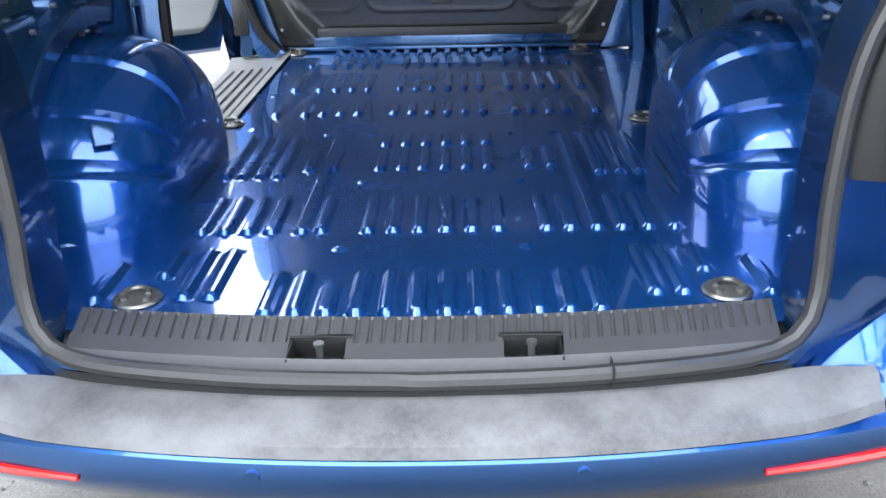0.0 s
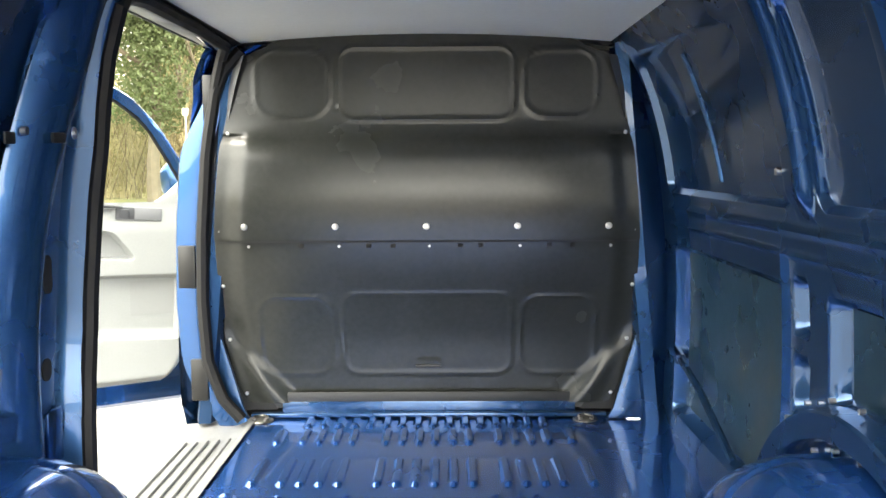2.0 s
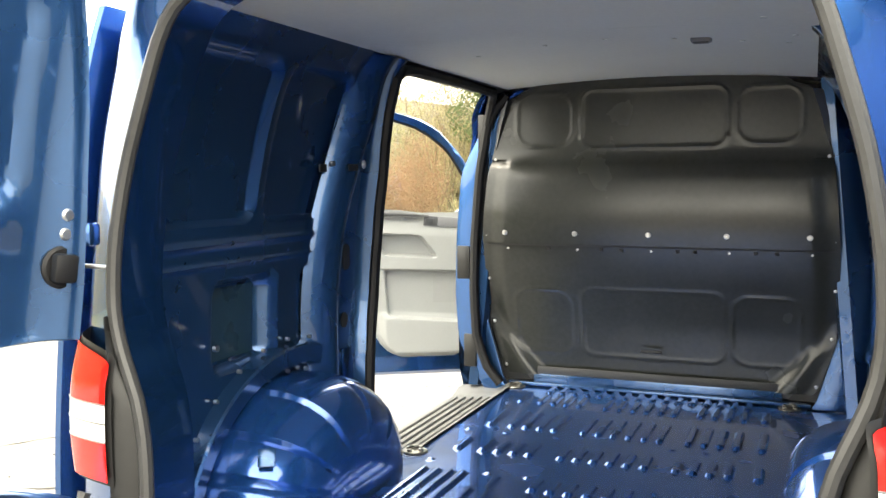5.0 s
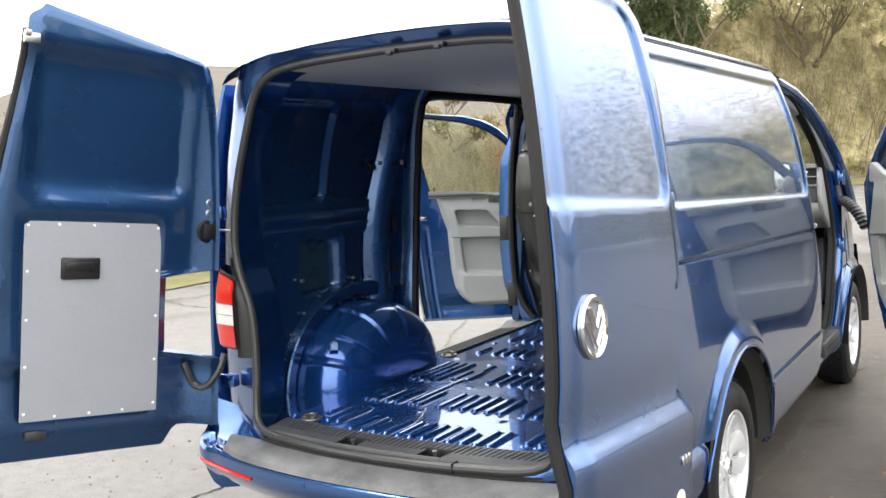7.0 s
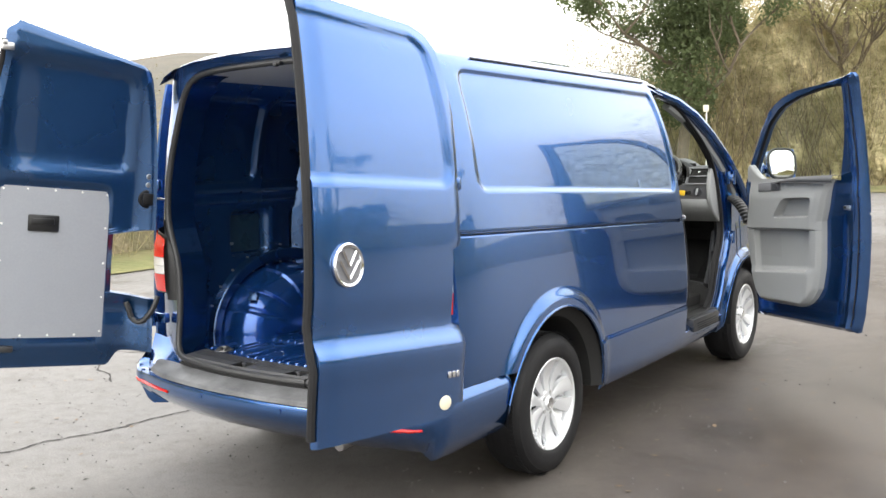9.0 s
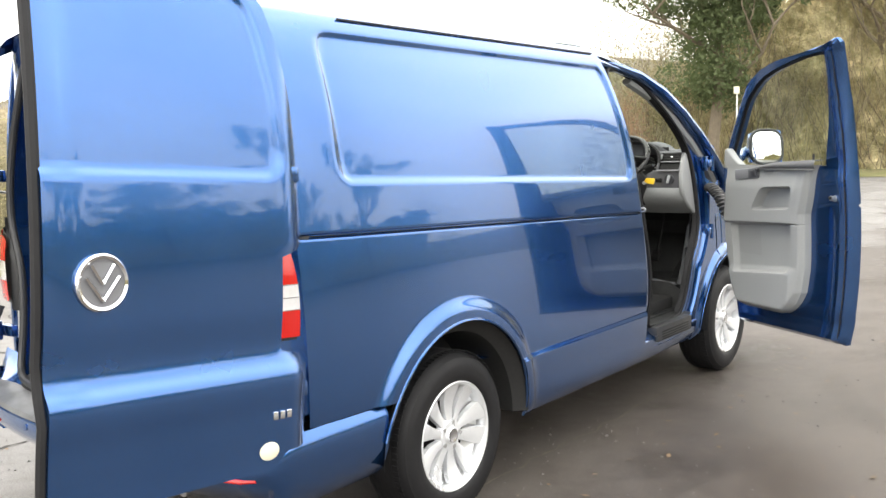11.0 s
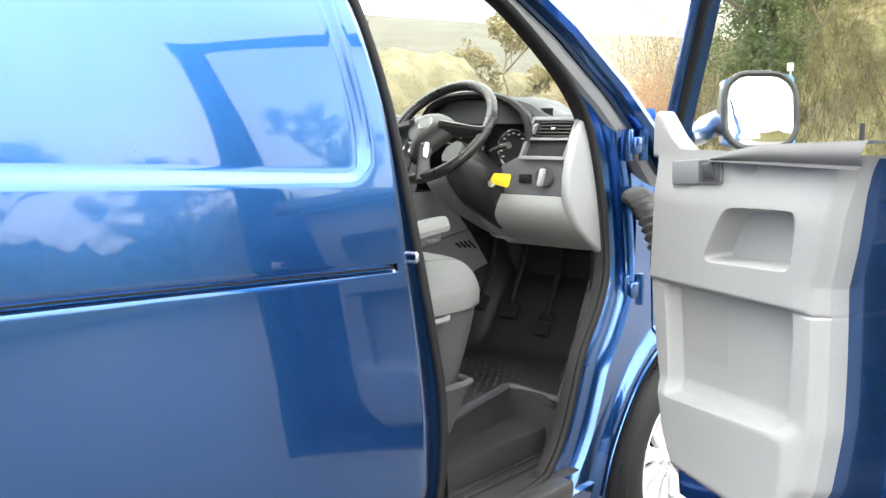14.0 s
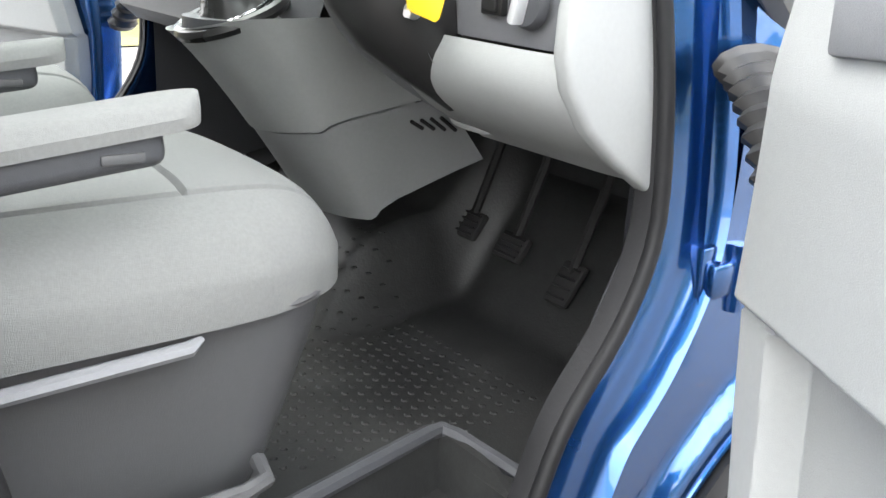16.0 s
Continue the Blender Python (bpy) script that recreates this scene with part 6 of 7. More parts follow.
# instrument hood
hood = [(0.455 + 0.190 * math.copysign(abs(math.cos(a)) ** 0.9, math.cos(a)), 3.405 + 0.03 * max(0, math.cos(a)), 1.345 + 0.135 * math.sin(a) ** 0.62) for a in [math.pi * k / 20 for k in range(21)]]
def hood_point(k, d):
    x, y, z = hood[int(k)]
    return 0.455 + (x - 0.455) * (1 - 0.10 * d), y + 0.17 * d - 0.02, 1.345 + (z - 1.345) * (1 - 0.22 * d)
part("instrument_hood", sheet(range(21), steps(0, 5, 1), hood_point), BLACK, dash, "dark instrument hood")
part("hood_rim", tube(hood, 0.012, 8), BLACK, dash)
part("instrument_face", sheet(steps(-1, 10, 1), steps(0, 4, 1), lambda a, b: (0.47 + 0.20 * a, 3.50 + 0.02 * b, 1.27 + 0.17 * b)), BLACK, dash)
for x in (0.385, 0.555):
    dial = part("dial", lathe([(0.0001, 0.002), (0.052, 0.002), (0.056, 0.008), (0.060, 0.0)], 28), CHROME, van, "chrome-ringed dial", m=pose(x, 3.485, 1.325, 0, -8, -90))
    part("dial_face", lathe([(0.0001, 0.004), (0.051, 0.0035)], 28), BLACK, dial, m=pose(x, 3.485, 1.325, 0, -8, -90))
    for k in range(11):
        a = radians(-40 + 26 * k)
        part("dial_stroke", rbox((0.0055, 0.042 * math.cos(a), 0.042 * math.sin(a)), (0.001, 0.010, 0.003), 0, m=None), WHITE, dial, m=pose(x, 3.485, 1.325, 0, -8, -90))

# driver's switch panel: vent, tray, light switch
def panel_point(x, z):
    x = 0.80 - (0.80 - x) * (1 - 0.36 * smooth(z, [(1.255, 0), (1.31, 1)]))
    return x - 0.5 * max(0, x - 0.6) * (z - 1.195), 3.402 + 0.018 * (1 - (z - 1.20) / 0.22) + 0.12 * max(0, x - 0.74) + 0.05 * max(0, 0.60 - x) + 0.62 * max(0, z - 1.29), z
part("switch_panel", sheet(steps(0.535, 12, 0.80), steps(1.195, 8, 1.415), panel_point), CAB_MID, dash, "mid-grey switch panel beside the wheel")
LEAN = Matrix(((1, 0, 0, 0), (0, 1, 0.62, -0.62 * 1.29), (0, 0, 1, 0), (0, 0, 0, 1)))
fr = part("vent_frame", moved(join(*(rbox((0.715 + dx, 3.398, z), sz, 0.003) for dx, z, sz in ((0, 1.408, (0.15, 0.018, 0.010)), (0, 1.352, (0.15, 0.018, 0.008)), (0, 1.300, (0.15, 0.018, 0.010)), (-0.073, 1.354, (0.010, 0.018, 0.115)), (0.073, 1.354, (0.010, 0.018, 0.115))))), LEAN), CAB_MID, van, "mid-grey vent and tray frame")
part("vent_back", moved(rbox((0.718, 3.418, 1.355), (0.136, 0.03, 0.105), 0.004), LEAN), VOID, fr)
for k in range(5):
    part("vent_slat", moved(rbox((0.722, 3.398, 1.362 + 0.0095 * k), (0.112, 0.014, 0.003), 0.001, m=pose(0, 0, 0, 20, 0, 0)), LEAN), BLACK, fr)
part("vent_tab", moved(rbox((0.722, 3.390, 1.381), (0.014, 0.008, 0.006), 0.002), LEAN), CHROME, fr)
part("vent_wheel", moved(cyl((0.651, 3.402, 1.38), (0.657, 3.402, 1.38), 0.016, 16), LEAN), CAB_LIGHT, fr)
sw = part("light_switch", lathe([(0.0001, -0.012), (0.026, -0.012), (0.029, -0.008), (0.031, 0.0)], 30), CAB_DARK, van, "round light switch with a chrome grip", m=pose(0.722, 3.408, 1.247, 0, 0, 90))
part("switch_grip", rbox((0.722, 3.390, 1.247), (0.013, 0.022, 0.050), 0.005, m=pose(0, 0, 0, 0, 14, 0)), ALLOY, sw)
part("rocker_switch", join(rbox((0.652, 3.412, 1.240), (0.040, 0.012, 0.026), 0.003), rbox((0.652, 3.405, 1.240), (0.028, 0.008, 0.016), 0.003)), BLACK, dash, "small black rocker switch")
# pale lower panel and end cover
def lower_point(x, t):
    z = lerp(1.196, 1.033, t)
    y = 3.392 - 0.035 * math.sin(math.pi * min(1, t * 1.05)) + 0.15 * t ** 1.6 + 0.11 * max(0, x - 0.74)
    return x, y, z
part("knee_panel", join(sheet(steps(0.495, 14, 0.809), steps(0, 14, 1), lower_point), sheet(steps(0.495, 14, 0.809), (0, 1), lambda x, k: (x, lower_point(x, 1)[1] + 0.20 * k, lower_point(x, 1)[2] + 0.01 * k))), CAB_LIGHT, dash, "pale grey knee panel")
cover = prism([(3.380, 1.25), (3.398, 1.30), (3.430, 1.36), (3.470, 1.412), (3.50, 1.428), (3.58, 1.428), (3.615, 1.40), (3.615, 1.02), (3.59, 1.005), (3.555, 1.012), (3.515, 1.035), (3.455, 1.075), (3.41, 1.115), (3.382, 1.16), (3.374, 1.20)], 0.030, 0.010, 4, m=Matrix(((0, -0.10, 1, 0.810 + 0.105), (1, 0, 0, 0), (0, 1, 0, 0), (0, 0, 0, 1))))
part("end_cover", cover, CAB_LIGHT, dash, "pale grey dashboard end cover")
for k in range(4):
    part("screen_vent", rbox((0.797, 3.545 + 0.016 * k, 1.445 + 0.004 * k), (0.004, 0.007, 0.07 - 0.006 * k), 0.002, m=pose(0, 0, 0, 20, 0, 0)), BLACK, dash)

# column, stalks, steering wheel
part("column_shroud", tube([(0.505, 3.262, 1.318), (0.512, 3.31, 1.275), (0.52, 3.37, 1.222), (0.53, 3.41, 1.160), (0.545, 3.45, 1.095)], [0.034, 0.062, 0.072, 0.046, 0.014], 14, flat=1.1), BLACK, dash, "black steering column shroud")
def column_trim(q, t):
    """The grey panel below the column, hollowed towards the console, with a blunt ledge at its foot."""
    left = 0.235 + 0.15 * t * t
    x = lerp(left, 0.575, q)
    y = 3.345 + 0.185 * t ** 1.25 - 0.035 * math.sin(math.pi * min(1, q * 1.1)) - 0.03 * math.sin(math.pi * t) + 0.10 * (1 - q) ** 3
    return x, y, lerp(1.25, 1.045, t) + 0.015 * (1 - q) * t
part("column_base", sheet(steps(0, 24, 1), steps(0, 16, 1), column_trim), CAB_MID, dash, "mid-grey trim under the column")
part("column_ledge", tube([Vector(column_trim(q, 1.0)) + Vector((0, -0.004, 0.006)) for q in steps(0.30, 10, 0.86)], [0.004] + [0.009] * 9 + [0.004], 8), CAB_LIGHT, dash, "pale ledge below the column")
for x0, x1, z1 in ((0.58, 0.65, 1.35), (0.48, 0.39, 1.36)):
    part("stalk", tube([(x0, 3.345, 1.315), (lerp(x0, x1, 0.5), 3.345, 1.33), (x1, 3.335, z1 - 0.015)], [0.009, 0.007, 0.010], 8), BLACK, dash, "black column stalk")
part("ignition", join(moved(lathe([(0.0001, 0.0), (0.010, 0.0), (0.012, -0.008)], 18), pose(0.598, 3.325, 1.228, 0, 0, -60)), cyl((0.60, 3.322, 1.228), (0.618, 3.305, 1.226), 0.005, 8)), STEEL, dash, "ignition lock with key")
part("key_tag", prism([(0, 0), (0.008, 0.016), (0.058, 0.020), (0.062, 0.015), (0.060, -0.013), (0.055, -0.018), (0.007, -0.014)], 0.003, 0.001, m=pose(0.604, 3.315, 1.243, 82, 6, 8)), YELLOW, dash, "yellow key tag hanging from the ignition")
SW = pose(0.500, 3.212, 1.375, -41, 0, -1.5)
sw_rim = part("steering_wheel", tube([(0.168 * math.cos(2 * math.pi * k / 56), 0, 0.168 * math.sin(2 * math.pi * k / 56)) for k in range(56)], 0.0148, 12, closed=True), LEATHER, van, "black leather steering wheel with a silver insert", m=SW)
def airbag(r, a):
    """The soft boss: a cushion, wider above than below."""
    low = max(0, -math.sin(a))
    wide = 0.080 * (1 - 0.42 * low ** 1.5) + 0.012 * max(0, math.cos(2 * a)) * (1 - low)
    return wide * r * math.cos(a), -0.010 - 0.046 * math.sqrt(max(0, 1 - r ** 3.2)), (0.052 + 0.062 * low) * r * math.sin(a) - 0.016
part("boss", sheet([0.001, 0.2, 0.4, 0.6, 0.75, 0.86, 0.94, 0.98, 1.0], [2 * math.pi * k / 40 for k in range(41)], airbag), BLACK, sw_rim, "soft dark centre boss", m=SW)
part("boss_badge", lathe([(0.0001, 0.003), (0.017, 0.003), (0.020, 0.005), (0.024, 0.0)], 28), CAB_LIGHT, sw_rim, "round pale badge", m=SW @ pose(0.002, -0.0545, -0.022, 0, 0, -90))
part("badge_dish", lathe([(0.0001, 0.0035), (0.016, 0.0035)], 24), CAB_MID, sw_rim, m=SW @ pose(0.002, -0.0548, -0.022, 0, 0, -90))
for sx in (1, -1):
    part("spoke", tube([(sx * 0.050, -0.030, -0.018), (sx * 0.10, -0.022, -0.016), (sx * 0.14, -0.012, -0.012), (sx * 0.168, 0, -0.008)], [0.034, 0.027, 0.022, 0.026], 10, flat=0.5), BLACK, sw_rim, m=SW)
    part("lower_spoke", tube([(sx * 0.022, -0.034, -0.070), (sx * 0.032, -0.024, -0.115), (sx * 0.046, 0, -0.170)], [0.024, 0.017, 0.022], 10, flat=0.35), BLACK, sw_rim, m=SW)
    part("silver_insert", join(tube([(sx * 0.034, -0.042, -0.078), (sx * 0.038, -0.037, -0.095), (sx * 0.043, -0.030, -0.118)], [0.006, 0.0085, 0.006], 8, flat=0.5), tube([(sx * 0.034, -0.042, -0.080), (sx * 0.018, -0.044, -0.084)], [0.006, 0.004], 8, flat=0.5), tube([(sx * 0.016, -0.041, -0.086), (sx * 0.022, -0.036, -0.106)], [0.004, 0.003], 8, flat=0.5)), ALLOY, sw_rim, "silver spoke insert", m=SW)

# centre stack and console
stack = part("centre_panel", sheet(steps(-0.19, 14, 0.22), steps(1.17, 12, 1.42), lambda x, z: (x, 3.37 + 0.10 * (z - 1.17) / 0.25 + 0.04 * (abs(x - 0.015) / 0.2) ** 3, z)), CAB_DARK, van, "dark centre stack with radio and heater knobs")
part("radio", rbox((0.015, 3.425, 1.335), (0.20, 0.03, 0.062), 0.004, m=pose(0, 0, 0, -20, 0, 0)), CAB_MID, stack, "grey radio")
for k in range(2):
    part("radio_strip", rbox((0.015, 3.408, 1.318 + 0.032 * k), (0.17, 0.006, 0.012), 0.002, m=pose(0, 0, 0, -20, 0, 0)), CAB_LIGHT, stack)
for k in range(3):
    part("heater_knob", cyl((-0.06 + 0.075 * k, 3.385, 1.232), (-0.06 + 0.075 * k, 3.362, 1.224), 0.023, 20, bevel=0.003), CAB_LIGHT, stack, "pale ringed heater knob")
for k in range(6):
    part("stack_vent_slat", rbox((0.15, 3.435, 1.375 + 0.008 * k), (0.10, 0.012, 0.003), 0.001), BLACK, stack)
part("passenger_dash", sheet(steps(-0.80, 20, -0.17), range(9), lambda x, k: (x, (3.44, 3.41, 3.40, 3.42, 3.40, 3.41, 3.44, 3.50, 3.60)[k], (1.40, 1.37, 1.33, 1.28, 1.25, 1.20, 1.15, 1.12, 1.11)[k])), CAB_LIGHT, van, "pale grey passenger dashboard with a glovebox")
part("glovebox_net", sheet(steps(-0.72, 16, -0.2), range(4), lambda x, k: (x, (3.405, 3.42, 3.46, 3.52)[k], (1.19, 1.135, 1.10, 1.09)[k] - 0.012)), CAB_MID, van, "grey ribbed shelf under the passenger dashboard")
def console_point(a, t):
    """The pale lower console: a rounded nose under the gear lever that runs down to the floor."""
    nose_y, wid = lerp(3.215, 3.475, t ** 0.85), lerp(0.130, 0.140, t)
    w = math.pi * a
    x = 0.118 - wid * math.cos(w) - 0.02 * t
    y = nose_y + 0.13 * (1 - math.sin(w) ** 0.8) + 0.30 * max(0, abs(a - 0.5) - 0.38) / 0.12
    z = lerp(1.150, 0.825, t) + 0.035 * smooth(a, [(0.4, 0), (1, 1)]) * (1 - t) + 0.11 * smooth(a, [(0.82, 0), (1, 1)]) * t
    return x, y, z
CONSOLE_GREY = material("grey_console_plastic", (0.225, 0.230, 0.232), 0.55, var=0.05, scale=12, bump=0.0004, bump_scale=700)
cons = part("gear_console", sheet(steps(0, 44, 0.955), steps(0, 9, 0.52), console_point), CAB_LIGHT, van, "pale grey lower console under the gear lever")
part("console_foot", sheet(steps(0, 44, 0.955), steps(0.525, 8, 1), lambda a, t: Vector(console_point(a, t)) + Vector((0, 0.004, 0))), CONSOLE_GREY, cons, "grey lower half of the console")
for k in range(4):
    slot = [Vector(console_point(lerp(0.926 + 0.0065 * k, 0.930 + 0.0065 * k, q), lerp(0.62 + 0.01 * k, 0.68 + 0.025 * k, q))) + Vector((0.004, -0.001, 0)) for q in steps(0, 4, 1)]
    part("console_vent", tube(slot, 0.0036, 6), VOID, cons)
gx, gy = 0.140, 3.305
def oval(r, h):
    return [(gx + r * math.cos(2 * math.pi * k / 32), gy + r * math.sin(2 * math.pi * k / 32), h + 0.03 * math.sin(2 * math.pi * k / 32)) for k in range(32)]
part("gaiter_ring", tube(oval(0.080, 1.178), 0.012, 8, closed=True), BLACK, cons, "dark oval ring")
part("gaiter_trim", tube(oval(0.068, 1.190), 0.0025, 6, closed=True), CHROME, cons, "thin bright ring")
part("gaiter_tray", tube([(gx, gy, 1.160), (gx, gy, 1.176)], [0.078, 0.078], 24), CAB_DARK, cons)
part("gaiter", tube([(gx, gy, 1.172), (gx, gy - 0.004, 1.187), (gx, gy - 0.008, 1.196), (gx - 0.001, gy - 0.012, 1.212), (gx - 0.002, gy - 0.018, 1.222), (gx - 0.003, gy - 0.023, 1.245)], [0.060, 0.056, 0.044, 0.040, 0.026, 0.016], 14), BLACK, cons, "black leather gaiter")
part("gear_lever", tube([(gx - 0.003, gy - 0.023, 1.235), (gx - 0.005, gy - 0.035, 1.275), (gx - 0.005, gy - 0.040, 1.285), (gx - 0.005, gy - 0.045, 1.300), (gx - 0.005, gy - 0.052, 1.325), (gx - 0.005, gy - 0.056, 1.338), (gx - 0.005, gy - 0.058, 1.342)], [0.009, 0.010, 0.017, 0.021, 0.024, 0.017, 0.004], 16), BLACK, cons, "black gear knob")

# ---- seats ----
def cushion(cx, w, y0, y1, z0, z1, m=None):
    """A stuffed seat cushion, domed, with a rounded front."""
    def top(a, b):
        x = cx + a * w / 2 * (1 - 0.10 * max(b, 0) ** 5 * a * a)
        y = lerp(y0, y1 - 0.075 * abs(a) ** 5, (b + 1) / 2)
        roll = 1 - (1 - abs(a) ** 7) * (1 - max(b, 0) ** 9)
        z = z1 + 0.010 * (1 - a * a) - 0.012 * max(0, b) ** 3 - (z1 - z0) * 0.62 * roll
        z -= 0.012 * ease(abs(abs(a) - 0.66) - 0.006, 0.035) + 0.010 * ease(abs(b - 0.32) - 0.006, 0.030) * (abs(a) < 0.66)
        return x, y, z
    def under(a, b):
        x, y, z = top(a, b)
        return x, y, z0
    return slab(steps(-1, 10, -0.8, 110, 0.8, 10, 1), steps(-1, 90, 0.75, 12, 1), top, under)


def seat(cx, w, label, armrest_x=None):
    s = part("seat", cushion(cx, w, 2.64, 3.215, 0.925, 1.045), SEAT_LIGHT, van, label)
    def base(a, z):
        t = (z - 0.60) / 0.33
        yf = 3.185 - 0.13 * max(0, 1 - t) ** 1.3
        r, hx = 0.105, w / 2 - 0.016
        path = [(cx - hx, 2.66)] + [(cx - hx + r - r * math.cos(q), yf - r + r * math.sin(q)) for q in steps(0, 6, math.pi / 2)] + [(cx + hx - r + r * math.sin(q), yf - r + r * math.cos(q)) for q in steps(0, 6, math.pi / 2)] + [(cx + hx, 2.66)]
        x, y = path[int(a)]
        return cx + (x - cx) * (0.94 + 0.06 * t), y, z
    part("seat_base", sheet(range(16), (0.66, 0.70, 0.78, 0.86, 0.905, 0.925, 0.935), base), SEAT_BASE, s, "dark grey plastic seat base")
    part("base_rim", tube([base(a, 0.930) for a in range(16)], 0.008, 8), SEAT_BASE, s, "grey rim of the seat base")
    if armrest_x is not None:
        xo = cx + w / 2 + 0.030
        part("seat_lever", tube([(xo - 0.03, 2.66, 0.912), (xo - 0.025, 2.80, 0.908), (xo - 0.025, 2.975, 0.914), (xo - 0.03, 2.99, 0.920)], [0.008, 0.011, 0.011, 0.005], 8, flat=0.7), CAB_MID, s, "grey seat lever")
        bx = cx + w / 2
        bin_pts = [(bx - 0.02, 2.70), (bx + 0.03, 2.70), (bx + 0.03, 3.02), (bx + 0.02, 3.05), (bx - 0.02, 3.06)]
        part("seat_drawer", join(sheet(range(5), (0.62, 0.66, 0.735, 0.745), lambda k, z: (bin_pts[k][0] - 0.02 * (0.745 - z) / 0.125, bin_pts[k][1] - 0.05 * (0.745 - z) / 0.125, z)), tube([(x, y, 0.745) for x, y in bin_pts], 0.010, 8)), SEAT_BASE, s, "dark grey drawer under the seat")
        part("drawer_gap", rbox((cx, 2.86, 0.655), (w - 0.02, 0.34, 0.10), 0.01), VOID, s)
    else:
        part("drawer_gap", rbox((cx, 2.86, 0.655), (w - 0.02, 0.34, 0.10), 0.01), VOID, s)
    def back(a, b):
        z = lerp(0.97, 1.56, (b + 1) / 2)
        x = cx + a * w / 2 * (1 - 0.12 * max(0, b) ** 2)
        e = max(abs(a), abs(b)) ** 6
        return x, 2.735 - 0.11 * (b + 1) / 2 - 0.03 * e + 0.02 * smooth(abs(a), [(0.5, 0), (0.8, 1)]) * (1 - e), z
    def back_rear(a, b):
        x, y, z = back(a, b)
        return cx + (x - cx) * 0.96, y - 0.07, z
    part("backrest", slab(steps(-1, 18, 1), steps(-1, 16, 1), back, back_rear), SEAT_LIGHT, s, "light grey seat back")
    part("headrest", rbox((cx, 2.60, 1.66), (0.26, 0.09, 0.17), 0.04, 4), SEAT_LIGHT, s, "light grey headrest")
    return s


driver_seat = seat(0.455, 0.545, "light grey fabric driver's seat on a plastic base", 0.15)
for x, y1, z in ((0.700, 3.005, 1.145), (0.205, 3.025, 1.135)):
    def pad(a, b):
        """A rounded bar with a blunt nose, a to its side, b along it."""
        wide = 0.040 * math.sqrt(max(0, 1 - max(0, (b - 0.86) / 0.14) ** 2.5))
        return x + wide * math.copysign(abs(a) ** 0.8, a), lerp(2.66, y1, b), z + 0.036 * (b - 0.8) + 0.014 - 0.016 * abs(a) ** 4
    arm = part("armrest", slab(steps(-1, 10, 1), steps(0, 16, 0.86, 8, 0.995), pad, lambda a, b: (pad(a, b)[0], pad(a, b)[1], z + 0.036 * (b - 0.8) - 0.014)), SEAT_LIGHT, driver_seat, "light grey padded armrest")
    part("armrest_shell", rbox((x, (2.66 + y1) / 2 - 0.012, z - 0.034), (0.066, y1 - 2.72, 0.046), 0.014, 3, m=pose(0, 0, 0, 5.5, 0, 0)), CAB_DARK, driver_seat, "dark armrest shell")
    part("armrest_button", rbox((x + 0.033, y1 - 0.085, z - 0.032), (0.005, 0.04, 0.010), 0.002), SEAT_BASE, driver_seat)
passenger_seat = seat(-0.42, 0.62, "light grey fabric passenger bench seat")
for s in (1, -1):
    part("seat_belt", tube([(s * 0.80, 2.62, 1.60), (s * 0.79, 2.63, 1.2), (s * 0.77, 2.66, 0.80)], 0.022, 6, flat=0.12), BLACK, van, "black seat belt")

# ---- left sliding-door opening: pillar, step, track ----
POST_Y = [(0.56, 1.31), (0.95, 1.345), (1.1, 1.37), (1.3, 1.375), (1.5, 1.365), (1.7, 1.35), (1.85, 1.335), (1.9, 1.335)]
POST_IN = [(0.56, 1.0), (1.55, 1.0), (1.85, 0.55), (1.9, 0.5)]
BAND_Y = [(0.56, 1.165), (0.90, 1.150), (1.15, 1.148), (1.35, 1.168), (1.50, 1.205), (1.65, 1.235), (1.90, 1.255)]
def post_section(k, z):
    """Across the post: a proud rounded band, a hollow behind it and the lip that carries the seal."""
    y, e = flow(z, BAND_Y), flow(z, POST_Y)
    inward = (-0.010, 0.010, 0.034, 0.056, 0.068, 0.066, 0.052, 0.028, 0.024, 0.070, 0.088, 0.090, 0.03)[k]
    along_y = (y - 0.085, y - 0.072, y - 0.052, y - 0.030, y - 0.006, y + 0.018, y + 0.038, y + 0.052, e - 0.030, e - 0.022, e - 0.012, e - 0.002, e + 0.06)[k]
    return -(wall_x(1.25, z) - inward * (curve(z, POST_IN) if k > 7 else 1.0 - 0.35 * smooth(z, [(1.7, 0), (1.9, 1)]))), along_y, z
part("door_post", sheet(range(13), steps(0.56, 44, 1.90), post_section), PAINT_SHADED, van, "glossy blue post with a curved band beside the sliding door opening")
for z, h in ((1.26, 0.085), (1.05, 0.05)):
    part("post_hole", prism(rounded(0.045, h, 0.02, 5), 0.003, m=pose(-(wall_x(1.25, z) - 0.035), 1.262, z, 90, 0, 90)), VOID, van, "dark oval hole in the post")
part("post_plate", rbox((-(wall_x(1.25, 0.9) - 0.045), 1.262, 0.90), (0.012, 0.075, 0.12), 0.004), PAINT, van, "pale blue plate low on the post")
part("track_seal", tube([(-(wall_x(1.25, z) - 0.090 * curve(z, POST_IN)), curve(z, POST_Y), z) for z in steps(0.60, 12, 1.84)] + [(-0.645, 1.38, 1.872), (-0.65, 1.50, 1.885), (-0.655, 2.0, 1.89), (-0.66, 2.36, 1.885), (-0.69, 2.43, 1.85), (-0.72, 2.45, 1.75)], 0.020, 8), RUBBER, van, "black rubber seal round the sliding door opening")
part("header", sheet(steps(1.35, 10, 2.50), range(5), lambda y, k: (-(0.62, 0.66, 0.70, 0.735, 0.765)[k], y, (1.915, 1.895, 1.885, 1.89, 1.90)[k])), BLACK, van, "black header over the sliding door opening")
